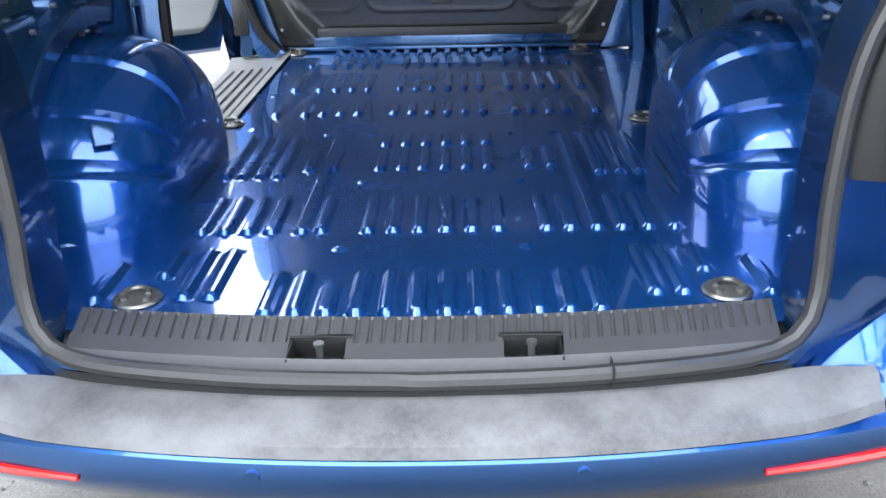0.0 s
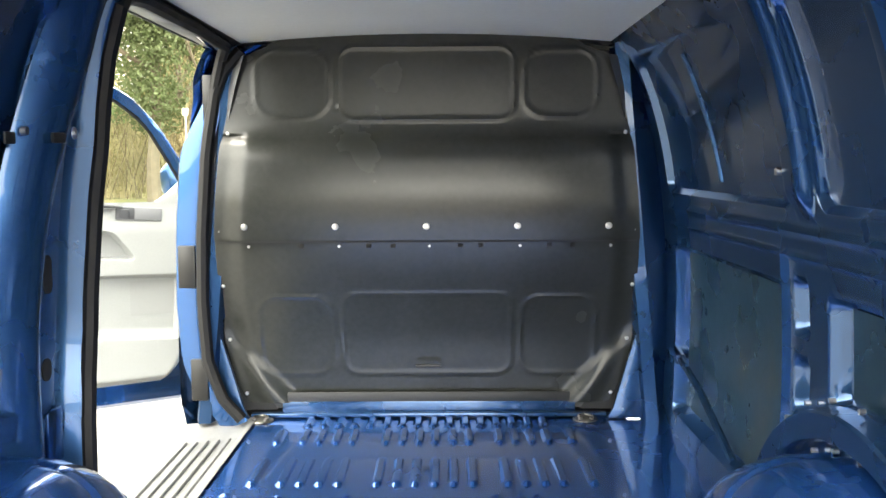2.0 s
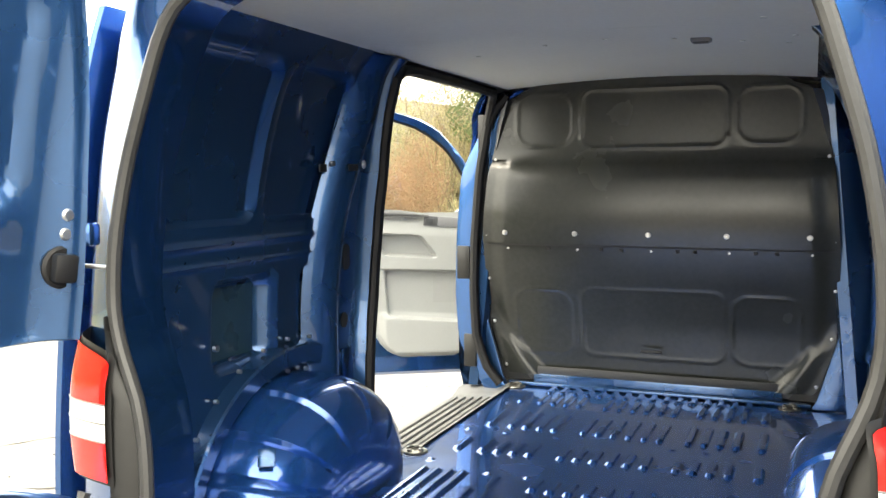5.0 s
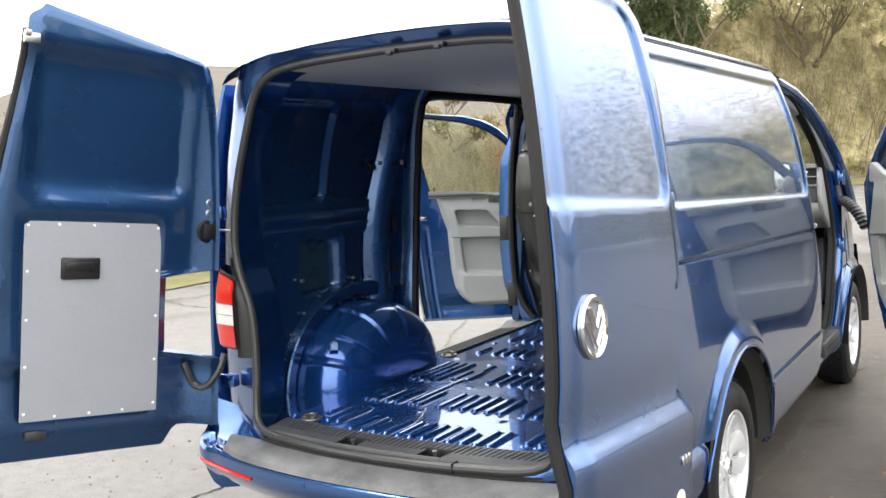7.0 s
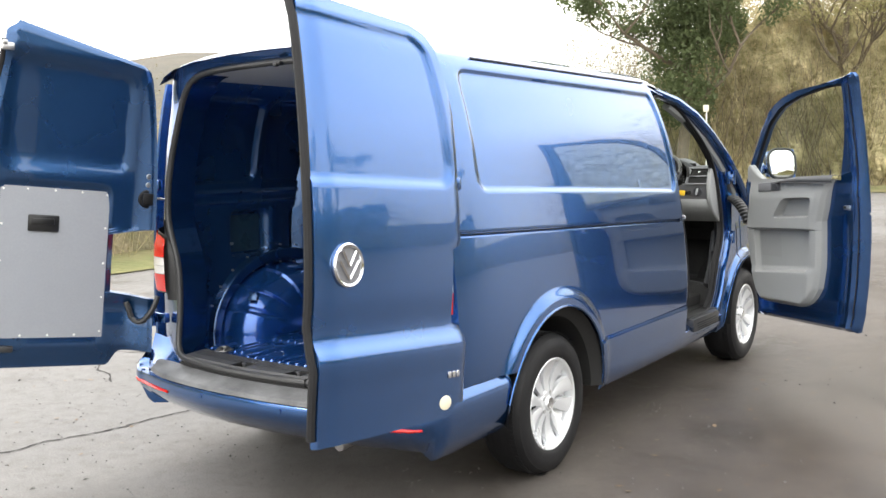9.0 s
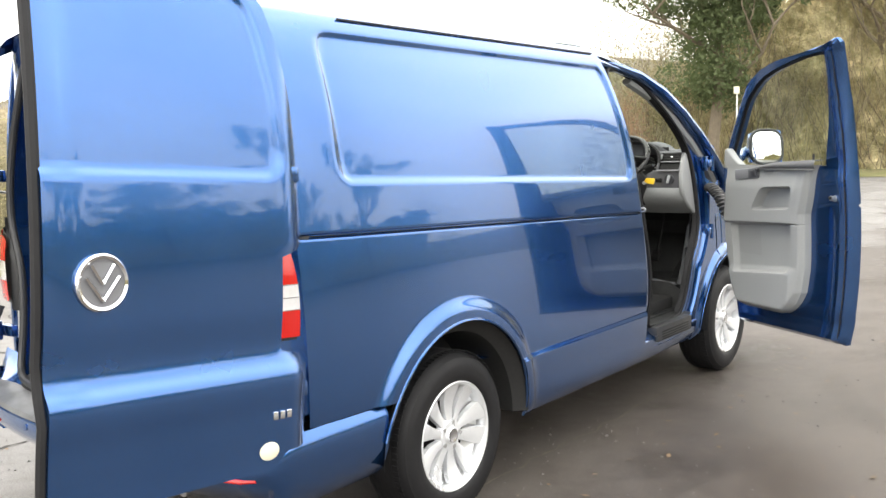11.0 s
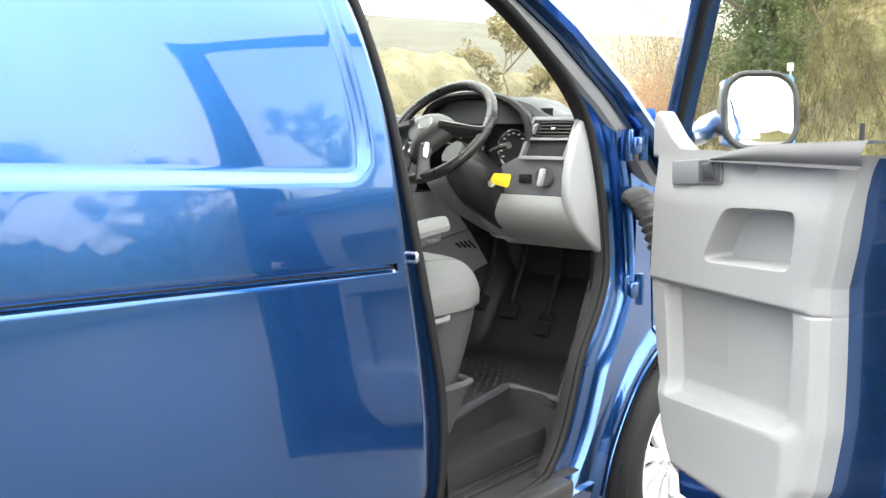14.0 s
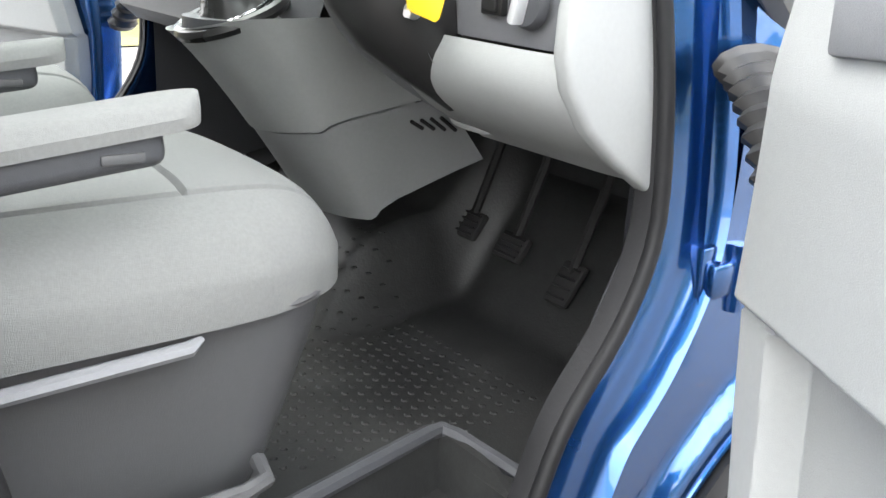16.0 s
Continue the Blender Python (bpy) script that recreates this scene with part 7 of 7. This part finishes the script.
part("post_washer", lathe([(0.0001, -0.004), (0.005, -0.004), (0.006, -0.002), (0.013, -0.002), (0.014, 0.0)], 18), STEEL, van, "zinc washer on the post", m=pose(-(wall_x(1.25, 1.565) - 0.078), 1.232, 1.563, 0, 0, 180))
part("post_clip", rbox((-(wall_x(1.25, 1.55) - 0.070), 1.180, 1.552), (0.010, 0.036, 0.022), 0.004, m=pose(0, 0, 0, 0, 0, -22)), BLACK, van, "black clip on the post")
step = part("entry_step", sheet((0, 1, 2, 3, 4, 5, 6), steps(1.40, 26, 2.52), lambda k, y: (-(0.615, 0.628, 0.65, 0.70, 0.80, 0.87, 0.885)[k], y, (0.590, 0.586, 0.560, 0.548, 0.540, 0.534, 0.46)[k] + 0.03 * smooth(y, [(2.40, 0), (2.5, 1)]) * (k > 1))), STEP_GREY, van, "grey ribbed plastic entry step")
for k in range(5):
    part("step_rib", tube([(-(0.68 + 0.038 * k), 1.48, 0.5545 - 0.0035 * k), (-(0.68 + 0.038 * k), 2.36, 0.5545 - 0.0035 * k)], 0.006, 6), STEP_GREY, step)
post = part("front_post", sheet((0, 1, 2, 3), steps(0.56, 24, 1.90), lambda k, z: (-(curve(z, BULK_HALF) + (0.035, 0.085, 0.145, 0.17)[k] * (1 - 0.5 * smooth(z, [(1.5, 0), (1.8, 1)]))), (2.475, 2.465, 2.475, 2.55)[k] + 0.0, z)), PAINT, van, "blue post with black latch plates beside the bulkhead")
for z, h in ((1.72, 0.16), (1.14, 0.15), (0.74, 0.15)):
    pl = part("latch_plate", rbox((-(curve(z, BULK_HALF) + (0.105 if z < 1.5 else 0.07)), 2.464, z), (0.060 if z < 1.5 else 0.04, 0.016, h), 0.005), BLACK, post, "black latch plate")
part("post_seal", tube([(-(curve(z, BULK_HALF) + 0.048), 2.452, z) for z in steps(0.60, 18, 1.88)], 0.022, 8), RUBBER, van, "black rubber edge of the post")

# ---- ground ----
def ground_z(x, y):
    far = min(1, max(0, (math.hypot(x, y - 2) - 6) / 14))
    return 0.05 * noise.noise((x * 0.09, y * 0.09, 0)) * far
gs = sorted(set([round(v, 2) for v in steps(-700, 6, -70, 10, -16, 16, 16, 10, 70, 6, 700)]))
tagged(part("ground", sheet(gs, gs, lambda x, y: (x, y, ground_z(x, y))), ASPHALT), "damp patchy grey asphalt car park with cracks", "ground", kind="structure")


def wander(a, b, n, amount, seed):
    """A crooked line from a to b."""
    rnd = random.Random(seed)
    a, b = Vector(a), Vector(b)
    side = (b - a).normalized().cross(Vector((0, 0, 1)))
    out, off = [], 0.0
    for k in range(n + 1):
        off = off * 0.8 + rnd.uniform(-amount, amount)
        p = a.lerp(b, k / n) + side * off
        out.append(Vector((p.x, p.y, ground_z(p.x, p.y) + 0.004)))
    return out


CRACK = material("dark_crack", (0.03, 0.028, 0.026), 0.95, var=0.4, scale=9)
SEAM = material("mossy_seam", (0.14, 0.13, 0.105), 0.95, var=0.4, scale=9)
def ribbon(points, widths):
    verts, faces = [], []
    for i, p in enumerate(points):
        d = (points[min(i + 1, len(points) - 1)] - points[max(i - 1, 0)]).normalized()
        s = d.cross(Vector((0, 0, 1))) * widths[i % len(widths)]
        verts += [tuple(p - s), tuple(p + s)]
    for i in range(len(points) - 1):
        faces.append((2 * i, 2 * i + 1, 2 * i + 3, 2 * i + 2))
    return verts, faces
for seed, a, b, n, w, mat, label in ((1, (0.78, 1.20, 0), (0.91, 5.35, 0), 70, (0.003, 0.006, 0.002, 0.007), SEAM, "pale mossy seam in the asphalt"), (2, (-1.78, -1.1, 0), (-1.50, 1.25, 0), 70, (0.006, 0.010, 0.003, 0.007), CRACK, "dark crack in the asphalt"),
                                     (3, (-6.5, 0.6, 0), (-2.2, 2.2, 0), 50, (0.006, 0.012, 0.004), CRACK, "dark crack in the asphalt"), (4, (2.0, 5.2, 0), (4.8, 9.0, 0), 50, (0.008, 0.014), CRACK, "dark crack in the asphalt"),
                                     (5, (-1.6, 2.4, 0), (-3.4, 6.5, 0), 50, (0.010, 0.016), SEAM, "pale mossy seam in the asphalt")):
    tagged(part("asphalt_crack", ribbon(wander(a, b, n, 0.02, seed), w), mat), label, "crack", kind="structure")
LITTER = material("wet_leaf_litter", (0.16, 0.10, 0.05), 0.5, var=0.5, scale=3)
def litter(n, x0, x1, y0, y1, seed):
    rng = np.random.default_rng(seed)
    c = np.stack([rng.uniform(x0, x1, n), rng.uniform(y0, y1, n), np.full(n, 0.006)], 1)
    a, s = rng.uniform(0, 6.28, n), rng.uniform(0.006, 0.024, n)
    u = np.stack([np.cos(a), np.sin(a), rng.uniform(-0.2, 0.2, n)], 1) * s[:, None]
    v = np.stack([-np.sin(a), np.cos(a), rng.uniform(-0.2, 0.2, n)], 1) * s[:, None] * 0.55
    return np.stack([c - u, c - v, c + u, c + v], 1).reshape(-1, 3), np.arange(4 * n).reshape(-1, 4)


# ---- hedges, trees, hills ----
def scatter(n, blobs, size, seed, flat=0.5, stretch=1.0):
    """Small leaf-like quads strewn through a set of blobs (x, y, z, rx, ry, rz), thicker towards the outside."""
    rng = np.random.default_rng(seed)
    b = np.array(blobs, float)
    vol = (b[:, 3] * b[:, 4] * b[:, 5]) ** 0.67
    pick = rng.choice(len(b), n, p=vol / vol.sum())
    d = rng.normal(size=(n, 3))
    d /= np.linalg.norm(d, axis=1)[:, None]
    r = rng.uniform(0.35, 1.08, n) ** 0.6
    c = b[pick, :3] + d * r[:, None] * b[pick, 3:]
    u = rng.normal(size=(n, 3))
    u /= np.linalg.norm(u, axis=1)[:, None]
    v = np.cross(u, rng.normal(size=(n, 3)))
    v /= np.linalg.norm(v, axis=1)[:, None]
    s = size * rng.uniform(0.5, 1.5, n)[:, None]
    u, v = u * s * stretch, v * s * flat
    verts = np.stack([c - u, c - v * 0.9, c + u, c + v * 0.9], 1).reshape(-1, 3)
    faces = np.arange(4 * n).reshape(-1, 4)
    return verts, faces


def stuff(name, geo, mat, label, category):
    me = bpy.data.meshes.new(name)
    me.from_pydata(geo[0].tolist() if hasattr(geo[0], "tolist") else geo[0], [], geo[1].tolist() if hasattr(geo[1], "tolist") else geo[1])
    me.materials.append(mat)
    ob = new(name, me)
    return tagged(ob, label, category, kind="stuff")


def twigs(n, base, spread, height, seed, r=0.012, lean=0.35):
    """Thin bare shoots that rise from a strip of ground: base(t) gives a place for t in 0..1."""
    rnd = random.Random(seed)
    verts, faces = [], []
    for _ in range(n):
        p = Vector(base(rnd.random())) + Vector((rnd.uniform(-spread, spread), rnd.uniform(-spread, spread), 0))
        h = height * rnd.uniform(0.5, 1.15)
        d = Vector((rnd.uniform(-lean, lean), rnd.uniform(-lean, lean), 1)).normalized()
        w = r * rnd.uniform(0.6, 1.6)
        side = d.orthogonal().normalized()
        side.rotate(Matrix.Rotation(rnd.random() * 6.28, 3, d))
        q = p + d * h * 0.55 + Vector((rnd.uniform(-0.1, 0.1), rnd.uniform(-0.1, 0.1), 0)) * h
        e = q + (d + Vector((rnd.uniform(-0.4, 0.4), rnd.uniform(-0.4, 0.4), 0))).normalized() * h * 0.5
        o = len(verts)
        up = d.cross(side)
        for c, k in ((p, 1.0), (q, 0.6), (e, 0.15)):
            verts += [tuple(c + side * w * k), tuple(c - side * w * k * 0.5 + up * w * k * 0.87), tuple(c - side * w * k * 0.5 - up * w * k * 0.87)]
        for i in (0, 3):
            faces += [(o + i + a, o + i + (a + 1) % 3, o + i + 3 + (a + 1) % 3, o + i + 3 + a) for a in range(3)]
    return verts, faces


def along(points):
    """A place on a line of points for t in 0..1."""
    pts = [Vector(p) for p in points]
    def at(t):
        k = min(len(pts) - 2, int(t * (len(pts) - 1)))
        return pts[k].lerp(pts[k + 1], t * (len(pts) - 1) - k)
    return at


def hedge_blobs(line, n, h, w, seed):
    rnd = random.Random(seed)
    f = along(line)
    out = []
    for k in range(n):
        p = f((k + rnd.random()) / n)
        hh = h * rnd.uniform(0.65, 1.2)
        out.append((p.x + rnd.uniform(-w, w) * 0.4, p.y + rnd.uniform(-w, w) * 0.4, p.z + hh * rnd.uniform(0.35, 0.6), w * rnd.uniform(0.6, 1.1), w * rnd.uniform(0.6, 1.1), hh * 0.55))
    return out


LEFT_LINE = [(-13, -14, 0), (-11.5, -5, 0), (-10.5, 3, 0), (-11, 10, 0), (-12, 18, 0), (-14, 27, 0), (-16, 36, 0)]
stuff("hedge", scatter(80000, hedge_blobs(LEFT_LINE, 90, 2.3, 1.5, 3), 0.024, 3, 0.45), LEAF_DRY, "rough dry straw-coloured winter hedge", "hedge")
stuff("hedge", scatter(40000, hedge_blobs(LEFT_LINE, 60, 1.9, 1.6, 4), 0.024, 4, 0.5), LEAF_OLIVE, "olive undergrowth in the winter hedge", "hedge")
stuff("hedge_twigs", twigs(2600, along(LEFT_LINE), 1.3, 2.4, 5, 0.004, 0.6), TWIG, "bare straw-coloured hedge twigs", "twigs")
BRACKEN = material("dry_bracken", (0.225, 0.19, 0.115), 0.95, var=0.5, scale=2.2, dirt=(0.13, 0.125, 0.065), dirt_scale=1.6, dirt_amount=(0.45, 0.7), bump=0.06, bump_scale=9)
bank_line = along(LEFT_LINE)
def bank_point(t, k):
    """A rounded, uneven ridge along the hedge."""
    p, w = bank_line(min(t, 0.999)), math.pi * k / 10
    h = 2.1 + 0.8 * smooth(t, [(0.50, 0), (0.65, 1)]) + 0.5 * noise.noise((t * 40, 0.3, 1.0)) + 0.25 * noise.noise((t * 160, k * 0.6, 4.0))
    return p.x - 0.4 - 1.3 * math.cos(w) + 0.15 * noise.noise((t * 120, k, 9.0)), p.y, max(-0.05, h * math.sin(w) ** 0.7 + 0.12 * noise.noise((t * 200, k * 1.3, 2.0)) - 0.05)
def wood(line, n, rows, height, depth, seed, taper):
    """A ragged wall of winter undergrowth along a line: its face is heaped and hollowed, its crest uneven."""
    f = along(line)
    def point(t, k):
        p, e = f(min(t, 0.9995)), k / rows
        q = f(min(t + 0.001, 0.9999)) - f(min(t, 0.999) - 0.001)
        side = Vector((-q.y, q.x, 0)).normalized()
        s = Vector((p.x, p.y, 0)) / 3.0
        h = height * (1 + 0.22 * noise.noise((s.x * 0.5, s.y * 0.5, seed)) + 0.16 * noise.noise((s.x * 2.1, s.y * 2.1, seed + 3)) + 0.10 * noise.noise((s.x * 7, s.y * 7, seed + 5)))
        h *= smooth(t, [(0.0, 0.25), (0.10, 0.45), (0.24, 1.0)]) if taper else 1
        z = h * math.sin(math.pi / 2 * e)
        d = depth * (e - 1) + 0.9 * noise.noise((s.x * 1.7, z * 0.6, seed + s.y * 1.7)) + 0.45 * noise.noise((s.x * 5, z * 1.7, seed + s.y * 5)) + 0.22 * noise.noise((s.x * 14, z * 4, seed + s.y * 14))
        c = p + side * d
        return c.x, c.y, z - 0.05
    return sheet(steps(0, n, 1), range(rows + 1), point)
tagged(part("bank", sheet(steps(0, 420, 1), range(11), bank_point), BRACKEN, sharp=0), "rough bank of dry tan bracken inside the hedge", "bank", kind="structure")
FRONT_LINE = [(-16, 36, 0), (-12, 40, 0), (-8, 42, 0), (-3, 42, 0), (4, 44, 0), (14, 46, 0)]
WINTER_WOOD = material("winter_undergrowth", (0.56, 0.475, 0.275), 0.95, var=0.65, scale=3.5, dirt=(0.27, 0.245, 0.115), dirt_scale=1.3, dirt_amount=(0.38, 0.62), bump=0.25, bump_scale=4)
tagged(part("undergrowth", wood(FRONT_LINE, 420, 40, 7.6, 2.6, 4.0, True), WINTER_WOOD, sharp=0), "dense tan and olive winter undergrowth below the trees", "undergrowth", kind="structure")
stuff("hedge", scatter(60000, hedge_blobs(FRONT_LINE, 90, 3.2, 2.4, 6), 0.055, 6, 0.40), LEAF_DRY, "dry olive thicket under bare trees", "hedge")
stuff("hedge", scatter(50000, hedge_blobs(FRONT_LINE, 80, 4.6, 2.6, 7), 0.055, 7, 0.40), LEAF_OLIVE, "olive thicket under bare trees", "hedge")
stuff("hedge_twigs", twigs(3200, along(FRONT_LINE), 2.8, 6.2, 8, 0.009, 0.55), TWIG, "tall bare straw-coloured twigs", "twigs")
stuff("hedge_twigs", twigs(2600, along(FRONT_LINE), 3.0, 7.0, 18, 0.013, 0.45), BARK, "tall dark brown saplings", "twigs")
stuff("thicket", scatter(90000, hedge_blobs(FRONT_LINE, 70, 10.0, 3.2, 21), 0.22, 21, 0.032), TWIG, "tall bare straw-coloured thicket of fine branches", "thicket")
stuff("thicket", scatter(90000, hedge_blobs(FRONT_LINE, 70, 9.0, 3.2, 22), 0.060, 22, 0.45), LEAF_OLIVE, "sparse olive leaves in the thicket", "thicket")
TANGLE = material("dry_brown_branches", (0.28, 0.245, 0.155), 0.9, var=0.35, scale=2, leaf=True)
stuff("thicket", scatter(60000, hedge_blobs(LEFT_LINE, 90, 2.9, 1.6, 23), 0.07, 23, 0.04), TANGLE, "tangle of dry brown hedge branches", "thicket")
stuff("hedge", scatter(100000, hedge_blobs(LEFT_LINE, 110, 2.7, 1.6, 24), 0.022, 24, 0.5), TANGLE, "dense brown winter hedge behind the grass", "hedge")
stuff("hedge", scatter(40000, hedge_blobs([(-12.8, 23, 0), (-11.2, 27.5, 0)], 16, 2.9, 1.3, 9), 0.028, 9, 0.5), RUST_LEAF, "rusty red bramble bushes", "hedge")


def tree(x, y, h, seed, leaf, leaf_n, leaf_size, label, crown=1.0, ivy=False):
    """A tapered trunk with limbs and a ragged crown."""
    rnd = random.Random(seed)
    limbs, tips = [], []
    trunk = [Vector((x, y, -0.1))]
    for k in range(6):
        trunk.append(trunk[-1] + Vector((rnd.uniform(-0.25, 0.25), rnd.uniform(-0.25, 0.25), h * 0.13)))
    limbs.append(tube(trunk, [h * 0.022 * (1 - 0.12 * k) for k in range(7)], 8))
    def grow(p, d, length, r, depth):
        q = [p]
        for k in range(3):
            d = (d + Vector((rnd.uniform(-0.3, 0.3), rnd.uniform(-0.3, 0.3), rnd.uniform(-0.05, 0.2)))).normalized()
            q.append(q[-1] + d * length / 3)
        limbs.append(tube(q, [r, r * 0.8, r * 0.6, r * 0.4], 5 if depth else 6, caps=False))
        if depth < 3:
            for _ in range(3 if depth else 4):
                a = q[rnd.choice((1, 2, 3))]
                grow(a, (d + Vector((rnd.uniform(-0.9, 0.9), rnd.uniform(-0.9, 0.9), rnd.uniform(-0.2, 0.6)))).normalized(), length * rnd.uniform(0.5, 0.75), r * 0.5, depth + 1)
        else:
            tips.append(q[-1])
    for k in range(7):
        a = 2 * math.pi * k / 7 + rnd.random()
        grow(trunk[rnd.choice((2, 3, 4, 5, 6))], Vector((math.cos(a), math.sin(a), rnd.uniform(0.3, 0.9))).normalized(), h * 0.26 * crown, h * 0.009, 0)
    t = thing("tree", label, "tree", pose(x, y, 0))
    part("trunk", join(*limbs), BARK, t, m=Matrix())
    blobs = [(p.x, p.y, p.z, h * 0.045, h * 0.045, h * 0.035) for p in tips]
    if ivy:
        blobs += [(x + rnd.uniform(-0.25, 0.25) * h * 0.3, y + rnd.uniform(-0.25, 0.25) * h * 0.3, h * rnd.uniform(0.25, 0.85), h * 0.09, h * 0.09, h * 0.08) for _ in range(26)]
    if leaf_n:
        v, f = scatter(leaf_n, blobs, leaf_size, seed, 0.6)
        part("crown", (v.tolist(), f.tolist()), leaf, t, m=Matrix(), sharp=0)
    return t


tree(-11.0, 34.0, 13.0, 11, IVY, 60000, 0.075, "ivy-covered tree with bare outer twigs", ivy=True)
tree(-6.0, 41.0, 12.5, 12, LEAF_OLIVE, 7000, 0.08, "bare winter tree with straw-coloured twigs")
tree(0.5, 43.0, 12.0, 13, LEAF_DRY, 7000, 0.08, "bare winter tree with straw-coloured twigs")
tree(-3.0, 46.0, 14.0, 14, LEAF_OLIVE, 7000, 0.09, "bare winter tree with straw-coloured twigs")
tree(-13.0, 20.5, 3.6, 15, LEAF_DRY, 5000, 0.06, "young hedge tree with dry leaves")
# trees across the car park, mirrored in the van's side
for k, (x, y, h) in enumerate(((46, 4, 12), (42, 12, 9), (47, 20, 12), (42, 29, 10), (38, 38, 11))):
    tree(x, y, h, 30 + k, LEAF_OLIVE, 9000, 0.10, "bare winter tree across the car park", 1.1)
stuff("hedge", scatter(16000, hedge_blobs([(38, -24, 0), (38, 10, 0), (34, 44, 0)], 80, 2.4, 1.8, 20), 0.10, 20, 0.5), LEAF_OLIVE, "low hedge across the car park", "hedge")

HILL = material("wooded_hillside", (0.100, 0.086, 0.064), 0.95, var=0.35, scale=0.05, dirt=(0.075, 0.070, 0.052), dirt_scale=0.04, dirt_amount=(0.4, 0.6), bump=0.5, bump_scale=0.4)
def hill_point(a, k):
    r = (60, 90, 150, 260, 420)[int(k)]
    h = (0.0, 2.0, 8.0, 17.0, 22.0)[int(k)] * (1 + 0.35 * noise.noise((a * 0.05, k * 0.3, 2.0))) * smooth(a, [(-150, 0.3), (-110, 0.5), (-70, 0.7), (-50, 1.9), (-30, 1.6), (0, 0.6), (60, 0.5), (150, 0.4)])
    return r * math.sin(radians(a)), r * math.cos(radians(a)), h - 0.05
tagged(part("hillside", sheet(steps(-180, 120, 180), range(5), hill_point), HILL), "distant wooded hillside in dull winter colours", "hill", kind="structure")
verge = along(LEFT_LINE)
tagged(part("verge", sheet(steps(0, 60, 1), steps(-2.6, 6, 4.0), lambda t, d: (verge(min(t, 0.999)).x - d * 0.9 + 0.3 * noise.noise((t * 30, d, 0)), verge(min(t, 0.999)).y, 0.02 + 0.10 * smooth(d, [(-2.6, 0), (-1.5, 1)]) + 0.05 * noise.noise((t * 40, d * 2, 3)) * (d > -2.3))), GRASS), "rough grass verge below the hedge", "verge", kind="structure")
verge2 = along(FRONT_LINE)
tagged(part("verge", sheet(steps(0, 60, 1), steps(-7.0, 8, 8.0), lambda t, d: (verge2(min(t, 0.999)).x, verge2(min(t, 0.999)).y + d + 0.5 * noise.noise((t * 20, d, 5)), 0.02 + 0.14 * smooth(d, [(-7, 0), (-5.5, 1)]) + 0.08 * noise.noise((t * 40, d * 2, 3)) * (d > -6.5))), GRASS), "grass verge below the trees", "verge", kind="structure")
stuff("leaf_litter", litter(420, 0.8, 6.0, 0.5, 10.0, 51), LITTER, "scattered wet brown leaves on the asphalt", "leaves")
stuff("leaf_litter", litter(700, -9.5, -1.2, -3.0, 9.0, 52), LITTER, "scattered wet brown leaves on the asphalt", "leaves")
GRAVEL = material("loose_grit", (0.11, 0.105, 0.10), 0.8, var=0.4, scale=30)
def gravel(n, x0, x1, y0, y1, seed):
    """Small loose stones: squashed octahedra on the ground."""
    rng = np.random.default_rng(seed)
    c = np.stack([rng.uniform(x0, x1, n), rng.uniform(y0, y1, n), np.full(n, 0.002)], 1)
    r = rng.uniform(0.002, 0.008, n) * np.where(rng.random(n) > 0.95, 2.0, 1.0)
    o = np.array([(1, 0, 0), (-1, 0, 0), (0, 1, 0), (0, -1, 0), (0, 0, 0.7), (0, 0, -0.3)], float)
    v = c[:, None, :] + o[None] * r[:, None, None] * rng.uniform(0.6, 1.3, (n, 6, 1))
    f = np.array([(0, 2, 4), (2, 1, 4), (1, 3, 4), (3, 0, 4), (2, 0, 5), (1, 2, 5), (3, 1, 5), (0, 3, 5)])
    return v.reshape(-1, 3), (f[None] + 6 * np.arange(n)[:, None, None]).reshape(-1, 3)
stuff("gravel", gravel(1500, -4.5, 1.0, -1.2, 2.5, 61), GRAVEL, "loose grit strewn on the asphalt", "gravel")
stuff("gravel", gravel(450, 0.9, 3.2, 0.0, 6.0, 62), GRAVEL, "loose grit strewn on the asphalt", "gravel")
for seed, a, b in ((71, (-7.5, 3.5, 0), (-2.6, 1.0, 0)), (72, (-5.2, -2.0, 0), (-3.0, 4.0, 0)), (73, (-9, 6.0, 0), (-3.8, 4.4, 0))):
    tagged(part("asphalt_crack", ribbon(wander(a, b, 60, 0.035, seed), (0.004, 0.008, 0.003, 0.010)), CRACK), "dark ragged crack in the asphalt", "crack", kind="structure")
BACK_LINE = [(-13, 47, 0), (-6, 48, 0), (2, 50, 0), (12, 51, 0), (26, 48, 0)]
stuff("thicket", scatter(90000, hedge_blobs(BACK_LINE, 90, 12.0, 3.5, 81), 0.13, 81, 0.35), LEAF_TAN, "dense tan winter wood behind the bare thicket", "thicket")
RIGHT_LINE = [(46, -26, 0), (47, 0, 0), (46, 26, 0), (40, 50, 0)]
tagged(part("undergrowth", wood(RIGHT_LINE, 260, 14, 6.0, 2.0, 9.0, False), WINTER_WOOD, sharp=0), "winter wood edge across the car park", "undergrowth", kind="structure")
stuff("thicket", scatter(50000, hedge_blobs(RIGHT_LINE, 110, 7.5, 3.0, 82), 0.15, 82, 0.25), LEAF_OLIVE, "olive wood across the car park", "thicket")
sign = thing("sign_post", "pale slim post with a small yellowish sign by the thicket", "sign", pose(-8.6, 30.0, 0))
part("post", tube([(-8.6, 30.0, 0), (-8.6, 30.0, 3.2)], 0.024, 8), WHITE, sign)
part("plate", rbox((-8.6, 29.96, 3.22), (0.20, 0.03, 0.24), 0.01), WOOD_CREAM, sign)
